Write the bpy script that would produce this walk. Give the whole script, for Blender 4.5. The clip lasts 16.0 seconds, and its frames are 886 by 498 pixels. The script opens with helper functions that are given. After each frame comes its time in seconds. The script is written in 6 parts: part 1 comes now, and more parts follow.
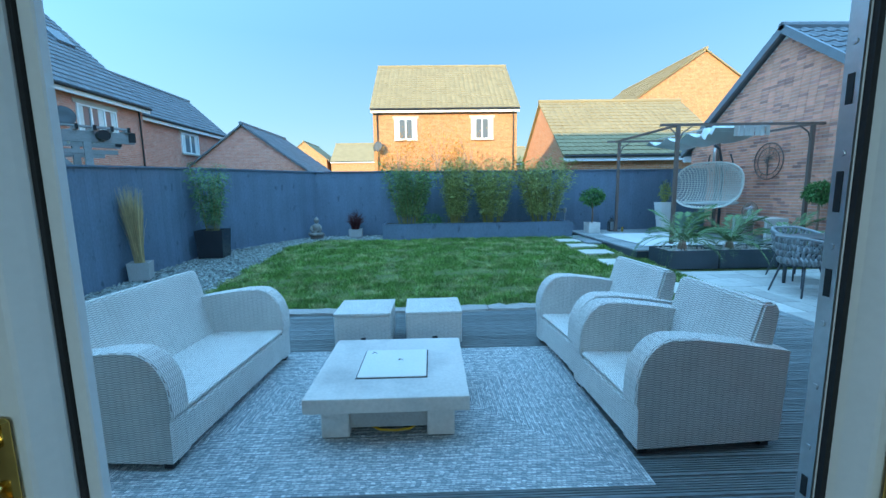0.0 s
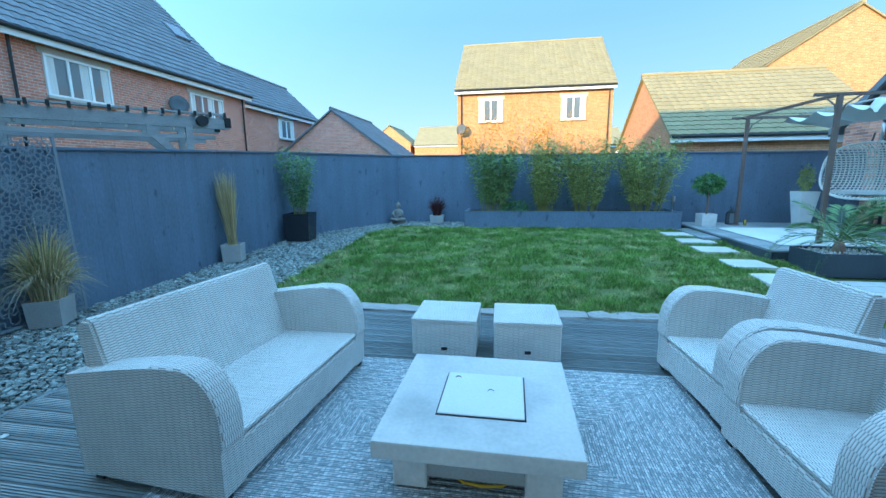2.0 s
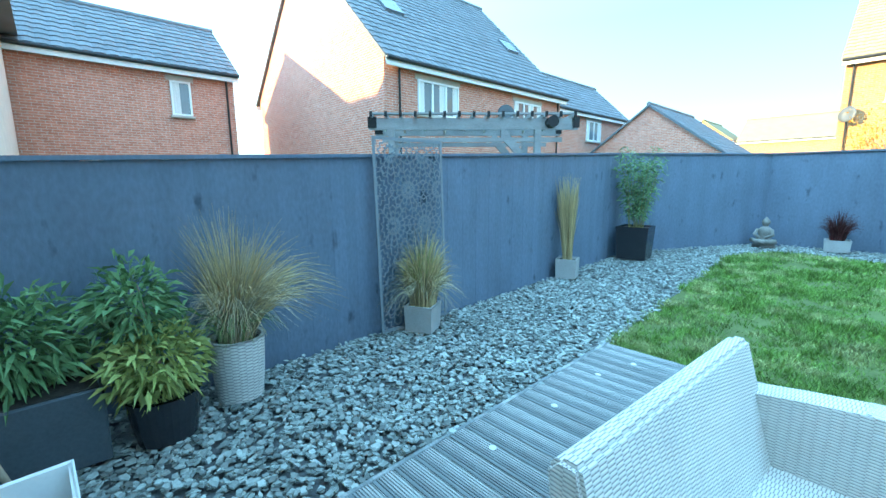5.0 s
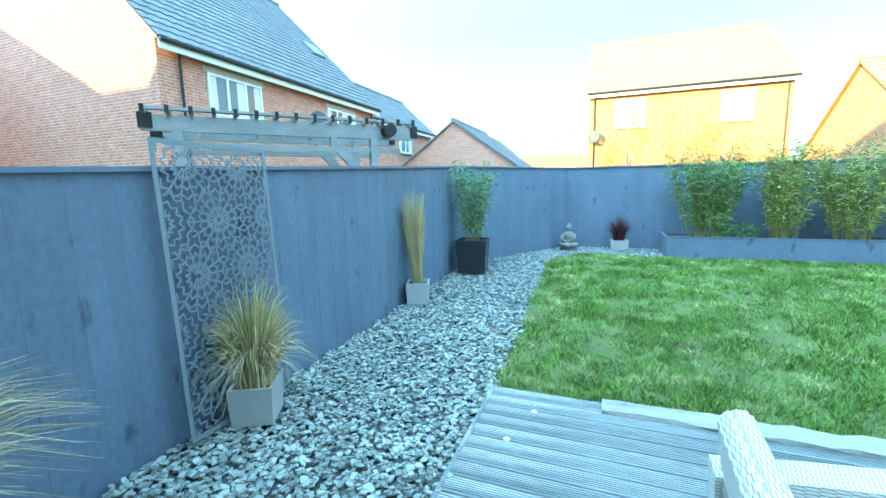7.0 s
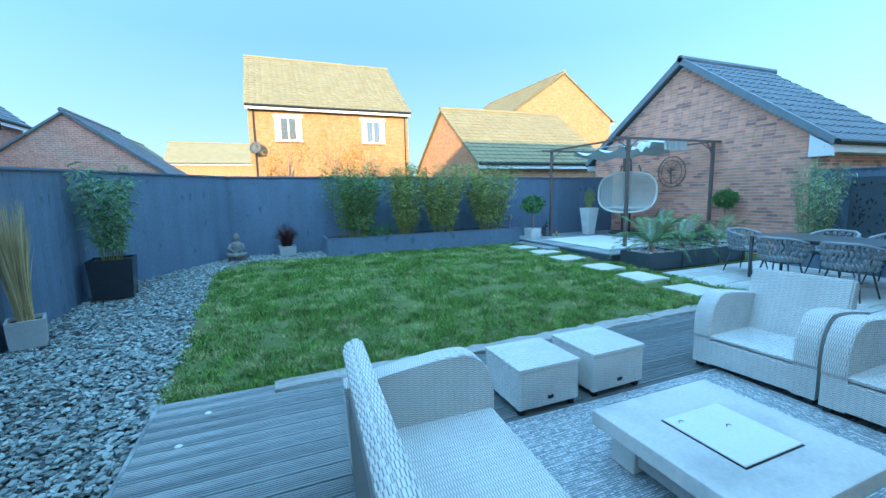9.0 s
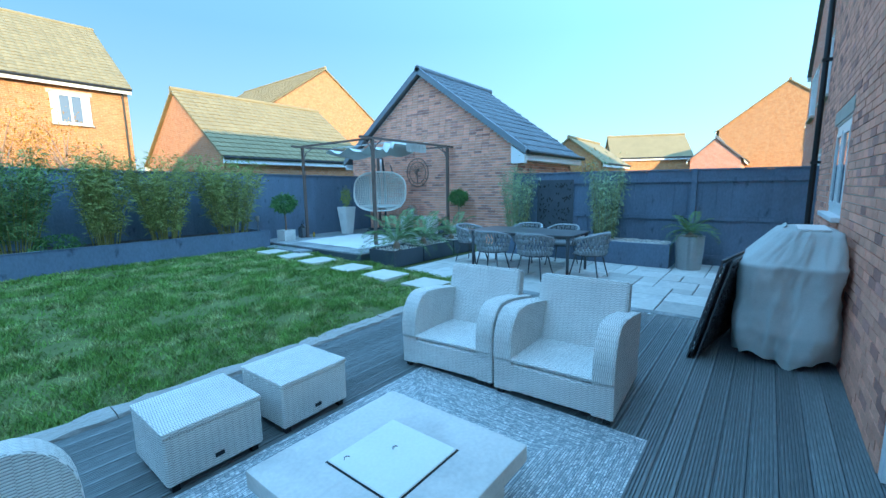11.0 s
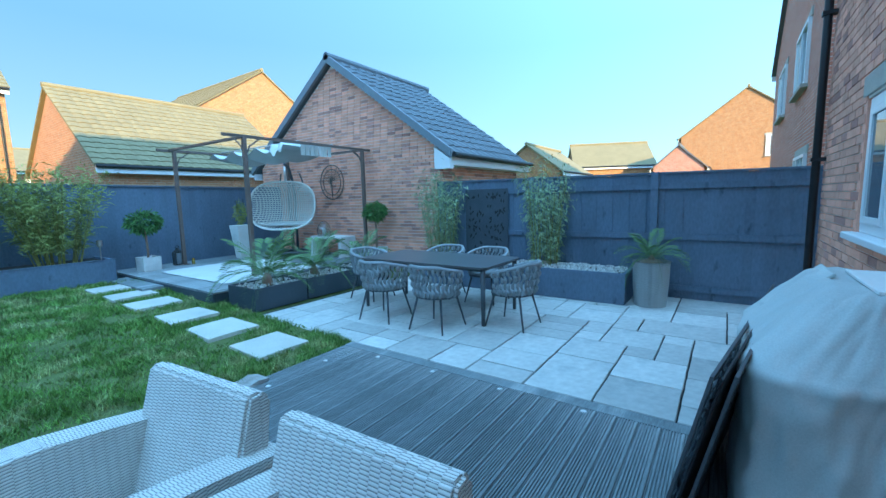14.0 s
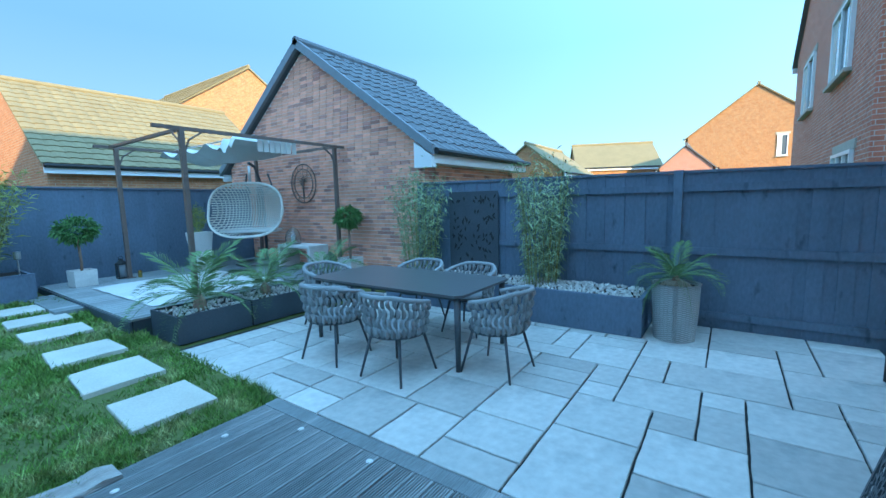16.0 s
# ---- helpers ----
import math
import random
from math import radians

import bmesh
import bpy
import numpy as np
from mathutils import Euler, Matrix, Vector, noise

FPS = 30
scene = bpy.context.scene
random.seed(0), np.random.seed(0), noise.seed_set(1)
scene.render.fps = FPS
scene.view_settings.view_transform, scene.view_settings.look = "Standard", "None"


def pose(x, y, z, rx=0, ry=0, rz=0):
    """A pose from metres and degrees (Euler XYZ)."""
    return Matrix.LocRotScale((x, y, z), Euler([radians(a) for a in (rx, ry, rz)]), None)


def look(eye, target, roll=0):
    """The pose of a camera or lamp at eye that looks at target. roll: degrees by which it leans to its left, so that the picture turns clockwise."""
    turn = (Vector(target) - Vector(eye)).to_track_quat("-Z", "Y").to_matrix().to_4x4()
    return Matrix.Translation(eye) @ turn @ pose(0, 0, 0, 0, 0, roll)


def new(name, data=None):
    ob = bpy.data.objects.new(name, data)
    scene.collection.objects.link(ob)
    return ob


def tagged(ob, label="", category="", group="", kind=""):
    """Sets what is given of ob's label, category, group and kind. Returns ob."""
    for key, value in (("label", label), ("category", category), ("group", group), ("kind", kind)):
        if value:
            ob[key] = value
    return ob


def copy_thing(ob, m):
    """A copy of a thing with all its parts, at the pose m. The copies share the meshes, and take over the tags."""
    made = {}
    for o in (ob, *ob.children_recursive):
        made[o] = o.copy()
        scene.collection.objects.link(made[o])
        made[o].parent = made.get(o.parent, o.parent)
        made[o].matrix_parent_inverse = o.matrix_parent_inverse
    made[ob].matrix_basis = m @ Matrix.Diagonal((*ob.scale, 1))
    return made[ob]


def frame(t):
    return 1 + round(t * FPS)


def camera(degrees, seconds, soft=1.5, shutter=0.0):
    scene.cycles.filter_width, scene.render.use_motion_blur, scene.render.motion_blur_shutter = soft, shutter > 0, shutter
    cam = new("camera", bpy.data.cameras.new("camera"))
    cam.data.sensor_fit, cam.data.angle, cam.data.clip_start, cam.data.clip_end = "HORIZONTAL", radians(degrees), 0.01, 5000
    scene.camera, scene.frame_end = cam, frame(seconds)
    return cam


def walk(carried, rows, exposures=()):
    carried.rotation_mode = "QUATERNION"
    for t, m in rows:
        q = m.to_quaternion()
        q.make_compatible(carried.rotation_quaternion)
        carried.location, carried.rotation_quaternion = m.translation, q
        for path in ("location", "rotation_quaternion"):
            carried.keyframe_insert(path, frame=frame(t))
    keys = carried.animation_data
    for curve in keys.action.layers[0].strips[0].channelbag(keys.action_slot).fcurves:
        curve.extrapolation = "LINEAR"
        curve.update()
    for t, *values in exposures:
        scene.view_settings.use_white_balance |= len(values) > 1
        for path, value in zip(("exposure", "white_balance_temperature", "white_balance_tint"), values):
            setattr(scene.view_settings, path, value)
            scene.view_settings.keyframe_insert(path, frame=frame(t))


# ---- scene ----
cam = camera(94.2, 16.0)
PATH = [
    (0, (0.525, 0.192, 1.487), (0.575, 2.172, 1.208), -0.9),
    (0.5, (0.539, 0.273, 1.48), (0.572, 2.247, 1.161), -0.7),
    (1, (0.533, 0.393, 1.508), (0.509, 2.363, 1.165), -0.7),
    (1.5, (0.471, 0.579, 1.518), (0.339, 2.544, 1.167), -0.8),
    (2, (0.386, 0.791, 1.515), (0.058, 2.732, 1.165), -0.6),
    (2.5, (0.262, 0.975, 1.511), (-0.34, 2.85, 1.165), -0.6),
    (3, (0.011, 1.156, 1.5), (-0.904, 2.902, 1.16), -0.7),
    (3.5, (-0.229, 1.258, 1.514), (-1.425, 2.825, 1.177), -0.7),
    (4, (-0.498, 1.383, 1.536), (-1.903, 2.768, 1.208), -0.7),
    (4.2, (-0.628, 1.386, 1.539), (-2.084, 2.72, 1.218), -0.3),
    (6.3, (-1.924, 1.929, 1.629), (-3.097, 3.517, 1.31), -1.0),
    (6.5, (-1.99, 1.997, 1.637), (-3.048, 3.665, 1.325), -1.0),
    (7, (-2.076, 2.062, 1.665), (-2.791, 3.907, 1.375), -1.2),
    (7.5, (-2.12, 1.957, 1.647), (-2.416, 3.916, 1.377), -1.5),
    (8, (-2.131, 1.855, 1.618), (-2.038, 3.836, 1.356), -1.4),
    (8.5, (-2.006, 1.676, 1.637), (-1.574, 3.611, 1.372), -1.5),
    (9, (-1.933, 1.589, 1.61), (-1.187, 3.425, 1.342), -1.2),
    (9.5, (-1.735, 1.518, 1.583), (-0.728, 3.224, 1.311), -1.3),
    (10, (-1.583, 1.516, 1.566), (-0.329, 3.049, 1.287), -1.4),
    (10.2, (-1.536, 1.49, 1.61), (-0.197, 2.947, 1.322), -1.2),
    (12.3, (0.203, 1.75, 1.609), (1.855, 2.845, 1.344), -1.1),
    (12.5, (0.374, 1.731, 1.595), (2.022, 2.834, 1.338), -1.1),
    (13, (0.711, 1.756, 1.568), (2.355, 2.866, 1.318), -1.1),
    (13.5, (1.144, 1.779, 1.573), (2.775, 2.91, 1.329), -1.4),
    (14, (1.538, 1.823, 1.596), (3.171, 2.951, 1.354), -1.4),
    (14.5, (1.91, 1.913, 1.598), (3.549, 3.033, 1.356), -1.3),
    (15, (2.244, 2.018, 1.606), (3.887, 3.133, 1.364), -1.4),
    (15.5, (2.559, 2.088, 1.614), (4.201, 3.206, 1.376), -1.5),
    (16, (2.776, 2.217, 1.623), (4.405, 3.353, 1.39), -1.4),
]
EXPOSURE = 2.8
EXPOSURES = [(t, EXPOSURE + more, kelvin, tint) for t, more, kelvin, tint in (
    (0.0, 0.05, 6500, 0), (2.0, 0.2, 6600, 0), (3.0, 0.35, 6700, 0), (3.5, 0.55, 6900, 0), (4.2, 0.8, 7100, -2), (6.3, 1.4, 8300, -5), (7.0, 1.4, 8300, -5), (7.6, 1.15, 7900, -5),
    (8.0, 0.8, 7500, -4), (8.5, 0.5, 7000, -2), (9.0, 0.25, 6600, 0), (9.6, 0.1, 6400, 0), (12.5, 0.1, 6400, 0), (16.0, 0.05, 6450, 0))]
walk(cam, [(t, look(eye, target, roll)) for t, eye, target, roll in PATH], EXPOSURES)

# ---- light: low winter sun behind the row of houses, clear sky ----
SUN_X, SUN_Y, SUN_Z = -0.5, -0.866, 0.27
elev = math.atan2(SUN_Z, math.hypot(SUN_X, SUN_Y))
world = bpy.data.worlds.new("sky")
scene.world = world
world.use_nodes = True
wn = world.node_tree.nodes
sky = wn.new("ShaderNodeTexSky")
sky.sky_type, sky.sun_disc, sky.sun_elevation = "NISHITA", False, elev
sky.sun_rotation = math.atan2(SUN_X, SUN_Y)
sky.air_density, sky.dust_density, sky.ozone_density = 1.0, 1.0, 3.0
wn["Background"].inputs["Strength"].default_value = 0.15
wl = world.node_tree.links


def sky_math(op, x, y=None, kind="ShaderNodeMath"):
    q = wn.new(kind)
    q.operation = op
    for slot, val in ((0, x), (1, y)):
        if isinstance(val, (int, float, tuple)):
            q.inputs[slot].default_value = val
        elif val is not None:
            wl.new(val, q.inputs[slot])
    return q.outputs["Value"] if op == "DOT_PRODUCT" or kind == "ShaderNodeMath" else q.outputs[0]


# Clear winter air: pale at the horizon, blue above, brightening steadily towards the sun's side.
way = wn.new("ShaderNodeTexCoord").outputs["Generated"]
height = sky_math("DOT_PRODUCT", way, (0, 0, 1), "ShaderNodeVectorMath")
ramp = wn.new("ShaderNodeValToRGB")
ramp.color_ramp.elements[0].position, ramp.color_ramp.elements[0].color = 0.0, (0.42, 0.55, 0.62, 1)
ramp.color_ramp.elements[1].position, ramp.color_ramp.elements[1].color = 1.0, (0.08, 0.22, 0.46, 1)
for at, colour in ((0.16, (0.23, 0.39, 0.55, 1)), (0.32, (0.1, 0.24, 0.45, 1)), (0.6, (0.07, 0.19, 0.4, 1))):
    ramp.color_ramp.elements.new(at).color = colour
wl.new(height, ramp.inputs[0])
sunward = Vector((SUN_X * 0.4, SUN_Y, SUN_Z + 0.35)).normalized()  # the middle of the bright side of the sky
near_sun = sky_math("POWER", sky_math("MULTIPLY_ADD", sky_math("DOT_PRODUCT", way, tuple(sunward), "ShaderNodeVectorMath"), 0.5), 1.5)
near_sun.node.inputs[0].links[0].from_node.inputs[2].default_value = 0.5
glow = wn.new("ShaderNodeVectorMath")
glow.operation = "SCALE"
glow.inputs[0].default_value = (1.08, 2.4, 4.3)
wl.new(near_sun, glow.inputs["Scale"])
air = sky_math("ADD", ramp.outputs[0], glow.outputs[0], "ShaderNodeVectorMath")
haze = wn.new("ShaderNodeMix")
haze.data_type = "RGBA"
haze.inputs["Factor"].default_value = 0.95
wl.new(sky.outputs["Color"], haze.inputs["A"])
wl.new(air, haze.inputs["B"])
wl.new(haze.outputs["Result"], wn["Background"].inputs["Color"])
sun = new("sun", bpy.data.lights.new("sun", "SUN"))
sun.data.energy, sun.data.angle, sun.data.color = 1.4, radians(0.6), (1.0, 0.76, 0.42)
sun.matrix_world = look((SUN_X * 60, SUN_Y * 60, SUN_Z * 60), (0, 0, 0))
scene.view_settings.exposure = 0.0

# ---- materials ----
def material(name, colour, rough=0.8, metal=0.0, vary=0.25, scale=6.0, grain=60.0, bump=0.15, spread=0.0, island=0.0, spec=0.3, stretch=(1, 1, 1), second=None, second_at=(0.5, 0.7), second_scale=2.0, transmission=0.0):
    """A surface with variation at two scales, fine relief and, where asked, differences from piece to piece."""
    m = bpy.data.materials.new(name)
    m.use_nodes = True
    n, k = m.node_tree.nodes, m.node_tree.links
    b = n["Principled BSDF"]
    b.inputs["Roughness"].default_value, b.inputs["Metallic"].default_value = rough, metal
    b.inputs["Specular IOR Level"].default_value = spec
    if transmission:
        b.inputs["Transmission Weight"].default_value = transmission
    tc = n.new("ShaderNodeTexCoord")
    mp = n.new("ShaderNodeMapping")
    mp.inputs["Scale"].default_value = stretch
    k.new(tc.outputs["Object"], mp.inputs["Vector"])
    big, fine = n.new("ShaderNodeTexNoise"), n.new("ShaderNodeTexNoise")
    big.inputs["Scale"].default_value, fine.inputs["Scale"].default_value = scale, grain
    big.inputs["Detail"].default_value, fine.inputs["Detail"].default_value = 4, 3
    for t in (big, fine):
        k.new(mp.outputs["Vector"], t.inputs["Vector"])
    add = n.new("ShaderNodeMath")
    add.operation = "ADD"
    k.new(big.outputs["Fac"], add.inputs[0])
    k.new(fine.outputs["Fac"], add.inputs[1])
    rng = n.new("ShaderNodeMapRange")
    rng.inputs[1].default_value, rng.inputs[2].default_value = 0.6, 1.4
    rng.inputs[3].default_value, rng.inputs[4].default_value = 1 - vary, 1 + vary
    k.new(add.outputs[0], rng.inputs[0])
    value = rng.outputs[0]
    for amount, node in ((spread, "ShaderNodeObjectInfo"), (island, "ShaderNodeNewGeometry")):
        if amount:
            src = n.new(node)
            r2 = n.new("ShaderNodeMapRange")
            r2.inputs[3].default_value, r2.inputs[4].default_value = 1 - amount, 1 + amount
            k.new(src.outputs["Random" if node == "ShaderNodeObjectInfo" else "Random Per Island"], r2.inputs[0])
            mul = n.new("ShaderNodeMath")
            mul.operation = "MULTIPLY"
            k.new(value, mul.inputs[0])
            k.new(r2.outputs[0], mul.inputs[1])
            value = mul.outputs[0]
    base = n.new("ShaderNodeRGB")
    base.outputs[0].default_value = (*colour, 1)
    colour_out = base.outputs[0]
    if second:
        spot = n.new("ShaderNodeTexNoise")
        spot.inputs["Scale"].default_value, spot.inputs["Detail"].default_value = second_scale, 5
        k.new(mp.outputs["Vector"], spot.inputs["Vector"])
        r3 = n.new("ShaderNodeMapRange")
        r3.inputs[1].default_value, r3.inputs[2].default_value = second_at
        k.new(spot.outputs["Fac"], r3.inputs[0])
        mix = n.new("ShaderNodeMix")
        mix.data_type = "RGBA"
        mix.inputs["B"].default_value = (*second, 1)
        k.new(r3.outputs[0], mix.inputs["Factor"])
        k.new(colour_out, mix.inputs["A"])
        colour_out = mix.outputs["Result"]
    sc = n.new("ShaderNodeVectorMath")
    sc.operation = "SCALE"
    k.new(colour_out, sc.inputs[0])
    k.new(value, sc.inputs["Scale"])
    k.new(sc.outputs[0], b.inputs["Base Color"])
    if bump:
        bp = n.new("ShaderNodeBump")
        bp.inputs["Strength"].default_value, bp.inputs["Distance"].default_value = bump, 0.01
        k.new(fine.outputs["Fac"], bp.inputs["Height"])
        k.new(bp.outputs[0], b.inputs["Normal"])
    return m


def brickwork(name, first, second, mortar):
    """Brick courses of 225 by 75 mm for walls too far off to tell the bricks apart; u runs along the wall, v up it."""
    m = material(name, first, rough=0.9)
    n, k = m.node_tree.nodes, m.node_tree.links
    b = n["Principled BSDF"]
    uv = n.new("ShaderNodeUVMap")
    br = n.new("ShaderNodeTexBrick")
    br.inputs["Color1"].default_value, br.inputs["Color2"].default_value, br.inputs["Mortar"].default_value = (*first, 1), (*second, 1), (*mortar, 1)
    br.inputs["Scale"].default_value = 1.0
    br.inputs["Brick Width"].default_value, br.inputs["Row Height"].default_value = 0.225, 0.075
    br.inputs["Mortar Size"].default_value, br.inputs["Bias"].default_value = 0.006, -0.25
    k.new(uv.outputs[0], br.inputs["Vector"])
    sc = next(x for x in n if x.bl_idname == "ShaderNodeVectorMath")
    k.new(br.outputs["Color"], sc.inputs[0])
    return m


M = {}
M["grass_base"] = material("lawn_soil", (0.1, 0.13, 0.04), vary=0.4, scale=1.5, grain=30)
M["grass"] = material("grass_blades", (0.135, 0.245, 0.05), rough=0.6, vary=0.5, scale=2.2, grain=7, bump=0, island=0.4, second=(0.36, 0.39, 0.17), second_at=(0.5, 0.66), second_scale=3.0)
M["slate_bed"] = material("slate_bed", (0.09, 0.1, 0.105), vary=0.4, scale=8, grain=60)
M["slate"] = material("slate_chip", (0.265, 0.3, 0.285), rough=0.6, vary=0.25, island=0.5, bump=0.1)
M["deck"] = material("decking_timber", (0.18, 0.205, 0.21), rough=0.7, vary=0.42, scale=1.2, grain=40, spread=0.16, stretch=(0.25, 3, 3), second=(0.4, 0.4, 0.39), second_at=(0.5, 0.75), second_scale=1.2)
M["sleeper"] = material("weathered_timber", (0.36, 0.35, 0.33), rough=0.9, vary=0.4, scale=2.5, grain=50, stretch=(0.4, 3, 3), bump=0.5, second=(0.15, 0.135, 0.12), second_at=(0.5, 0.68), second_scale=2.5)
M["fence"] = material("fence_paint", (0.12, 0.165, 0.225), rough=0.7, vary=0.2, scale=2.0, grain=26, spread=0.05, stretch=(1.3, 1.3, 0.6), bump=0.3, second=(0.06, 0.085, 0.115), second_at=(0.62, 0.72), second_scale=5.5)
M["fence_dark"] = material("planter_paint", (0.06, 0.075, 0.09), rough=0.55, vary=0.2, scale=3)
M["paving"] = material("sandstone_paving", (0.52, 0.52, 0.49), rough=0.6, vary=0.2, scale=2.4, grain=14, spread=0.2, bump=0.35, second=(0.33, 0.35, 0.34), second_at=(0.5, 0.7), second_scale=2.2)
M["joint"] = material("paving_joint", (0.035, 0.036, 0.036), rough=0.95)
M["step_stone"] = material("pale_stepping_stone", (0.52, 0.5, 0.44), rough=0.85, vary=0.15, scale=3, grain=50, spread=0.08)
M["brick_far"] = brickwork("red_brickwork", (0.55, 0.22, 0.15), (0.46, 0.16, 0.105), (0.55, 0.48, 0.43))
M["brick_gold"] = brickwork("orange_brickwork", (0.43, 0.2, 0.09), (0.35, 0.14, 0.06), (0.42, 0.31, 0.2))
M["brick_mid"] = brickwork("brown_red_brickwork", (0.5, 0.22, 0.115), (0.41, 0.16, 0.08), (0.46, 0.36, 0.26))
M["brick"] = material("red_brick", (0.74, 0.36, 0.255), rough=0.9, vary=0.18, scale=5, grain=70, spread=0.14, island=0.14, bump=0.3)
M["brick_dark"] = material("burnt_brick", (0.5, 0.24, 0.19), rough=0.9, vary=0.2, scale=5, grain=70, island=0.25, spread=0.2)
M["mortar"] = material("mortar", (0.74, 0.67, 0.6), rough=0.95, vary=0.15, scale=4, grain=90)
M["tile_grey"] = material("grey_roof_tile", (0.15, 0.165, 0.18), rough=0.7, vary=0.2, scale=1.5, grain=30, island=0.12, spread=0.1)
M["tile_brown"] = material("brown_roof_tile", (0.25, 0.2, 0.11), rough=0.8, vary=0.15, scale=1.5, grain=30, island=0.06)
M["white"] = material("white_upvc", (0.75, 0.76, 0.76), rough=0.4, vary=0.04, scale=3, bump=0.02)
M["black"] = material("black_plastic", (0.02, 0.021, 0.023), rough=0.45, vary=0.15)
M["stone_lintel"] = material("cast_stone", (0.45, 0.42, 0.37), rough=0.9, vary=0.12)
M["glass"] = material("window_glass", (0.12, 0.14, 0.16), rough=0.04, vary=0.05, bump=0, spec=1.0)
M["interior"] = material("interior_wall", (0.6, 0.6, 0.58), rough=0.9, vary=0.05)
M["curtain"] = material("window_curtain", (0.62, 0.62, 0.6), rough=0.9, vary=0.2, scale=4, stretch=(6, 6, 0.3))


# ---- building helpers ----
def mesh_of(name, verts, faces, mats, smooth=False, uv=None):
    me = bpy.data.meshes.new(name)
    me.from_pydata([tuple(v) for v in verts], [], faces)
    for m in mats if isinstance(mats, (list, tuple)) else [mats]:
        me.materials.append(m)
    if smooth:
        me.polygons.foreach_set("use_smooth", [True] * len(me.polygons))
    if uv:
        lay = me.uv_layers.new(name="UVMap")
        for lp in me.loops:
            lay.data[lp.index].uv = uv(me.vertices[lp.vertex_index].co, None)
    me.update()
    return me


def part(name, bm, mat, parent=None, label="", smooth=False):
    """Links a bmesh (or mesh) as one mesh object under a thing or a part."""
    if isinstance(bm, bmesh.types.BMesh):
        me = bpy.data.meshes.new(name)
        bmesh.ops.recalc_face_normals(bm, faces=bm.faces)
        bm.to_mesh(me)
        bm.free()
        for m in mat if isinstance(mat, (list, tuple)) else [mat]:
            me.materials.append(m)
        if smooth:
            me.polygons.foreach_set("use_smooth", [True] * len(me.polygons))
    else:
        me = bm
    ob = new(name, me)
    if parent is not None:
        ob.parent = parent
    if label:
        tagged(ob, label)
    return ob


def thing(name, label, category, at=None, group="", kind=""):
    ob = new(name)
    ob.empty_display_size = 0.1
    if at is not None:
        ob.matrix_basis = at
    return tagged(ob, label, category, group, kind)


def box(x0, x1, y0, y1, z0, z1, bevel=0.0, bm=None, segments=1):
    own = bm is None
    bm = bm or bmesh.new()
    r = bmesh.ops.create_cube(bm, size=1.0, matrix=Matrix.Translation(((x0 + x1) / 2, (y0 + y1) / 2, (z0 + z1) / 2)) @ Matrix.Diagonal((abs(x1 - x0), abs(y1 - y0), abs(z1 - z0), 1)))
    if bevel:
        edges = {e for v in r["verts"] for e in v.link_edges}
        bmesh.ops.bevel(bm, geom=list(edges), offset=bevel, segments=segments, affect="EDGES", profile=0.7)
    return bm


def prism(points, h0, h1, axis="z", bm=None):
    """A flat outline pushed along an axis. Points are (x, y), (x, z) or (y, z) by the axis left out."""
    bm = bm or bmesh.new()
    put = {"z": lambda a, b, h: (a, b, h), "y": lambda a, b, h: (a, h, b), "x": lambda a, b, h: (h, a, b)}[axis]
    lo = [bm.verts.new(put(a, b, h0)) for a, b in points]
    hi = [bm.verts.new(put(a, b, h1)) for a, b in points]
    n = len(points)
    bm.faces.new(lo), bm.faces.new(hi[::-1])
    for i in range(n):
        bm.faces.new((lo[i], hi[i], hi[(i + 1) % n], lo[(i + 1) % n]))
    return bm


def tube(points, radius, bm=None, sides=8, close=False):
    """A round bar along points; radius is one number or one for each point."""
    bm = bm or bmesh.new()
    pts = [Vector(p) for p in points]
    rad = radius if isinstance(radius, (list, tuple)) else [radius] * len(pts)
    rings = []
    side = None
    for i, p in enumerate(pts):
        a = pts[i - 1] if i or close else p
        b = pts[(i + 1) % len(pts)] if i + 1 < len(pts) or close else p
        d = (b - a).normalized()
        if side is None:
            side = d.orthogonal().normalized()
        side = (side - d * side.dot(d)).normalized()
        up = d.cross(side)
        rings.append([bm.verts.new(p + (side * math.cos(t) + up * math.sin(t)) * rad[i]) for t in (2 * math.pi * j / sides for j in range(sides))])
    for i in range(len(rings) - (0 if close else 1)):
        r0, r1 = rings[i], rings[(i + 1) % len(rings)]
        for j in range(sides):
            bm.faces.new((r0[j], r0[(j + 1) % sides], r1[(j + 1) % sides], r1[j]))
    if not close:
        bm.faces.new(rings[0][::-1]), bm.faces.new(rings[-1])
    return bm


def lathe(profile, bm=None, sides=20, squash=1.0):
    """A turned shape from (radius, z) pairs."""
    bm = bm or bmesh.new()
    rings = [[bm.verts.new((r * math.cos(2 * math.pi * j / sides), squash * r * math.sin(2 * math.pi * j / sides), z)) for j in range(sides)] for r, z in profile]
    for r0, r1 in zip(rings, rings[1:]):
        for j in range(sides):
            bm.faces.new((r0[j], r0[(j + 1) % sides], r1[(j + 1) % sides], r1[j]))
    bm.faces.new(rings[0][::-1]), bm.faces.new(rings[-1])
    return bm


def ground_z(y):
    return max(0.0, 0.03 * (y - 5.2))


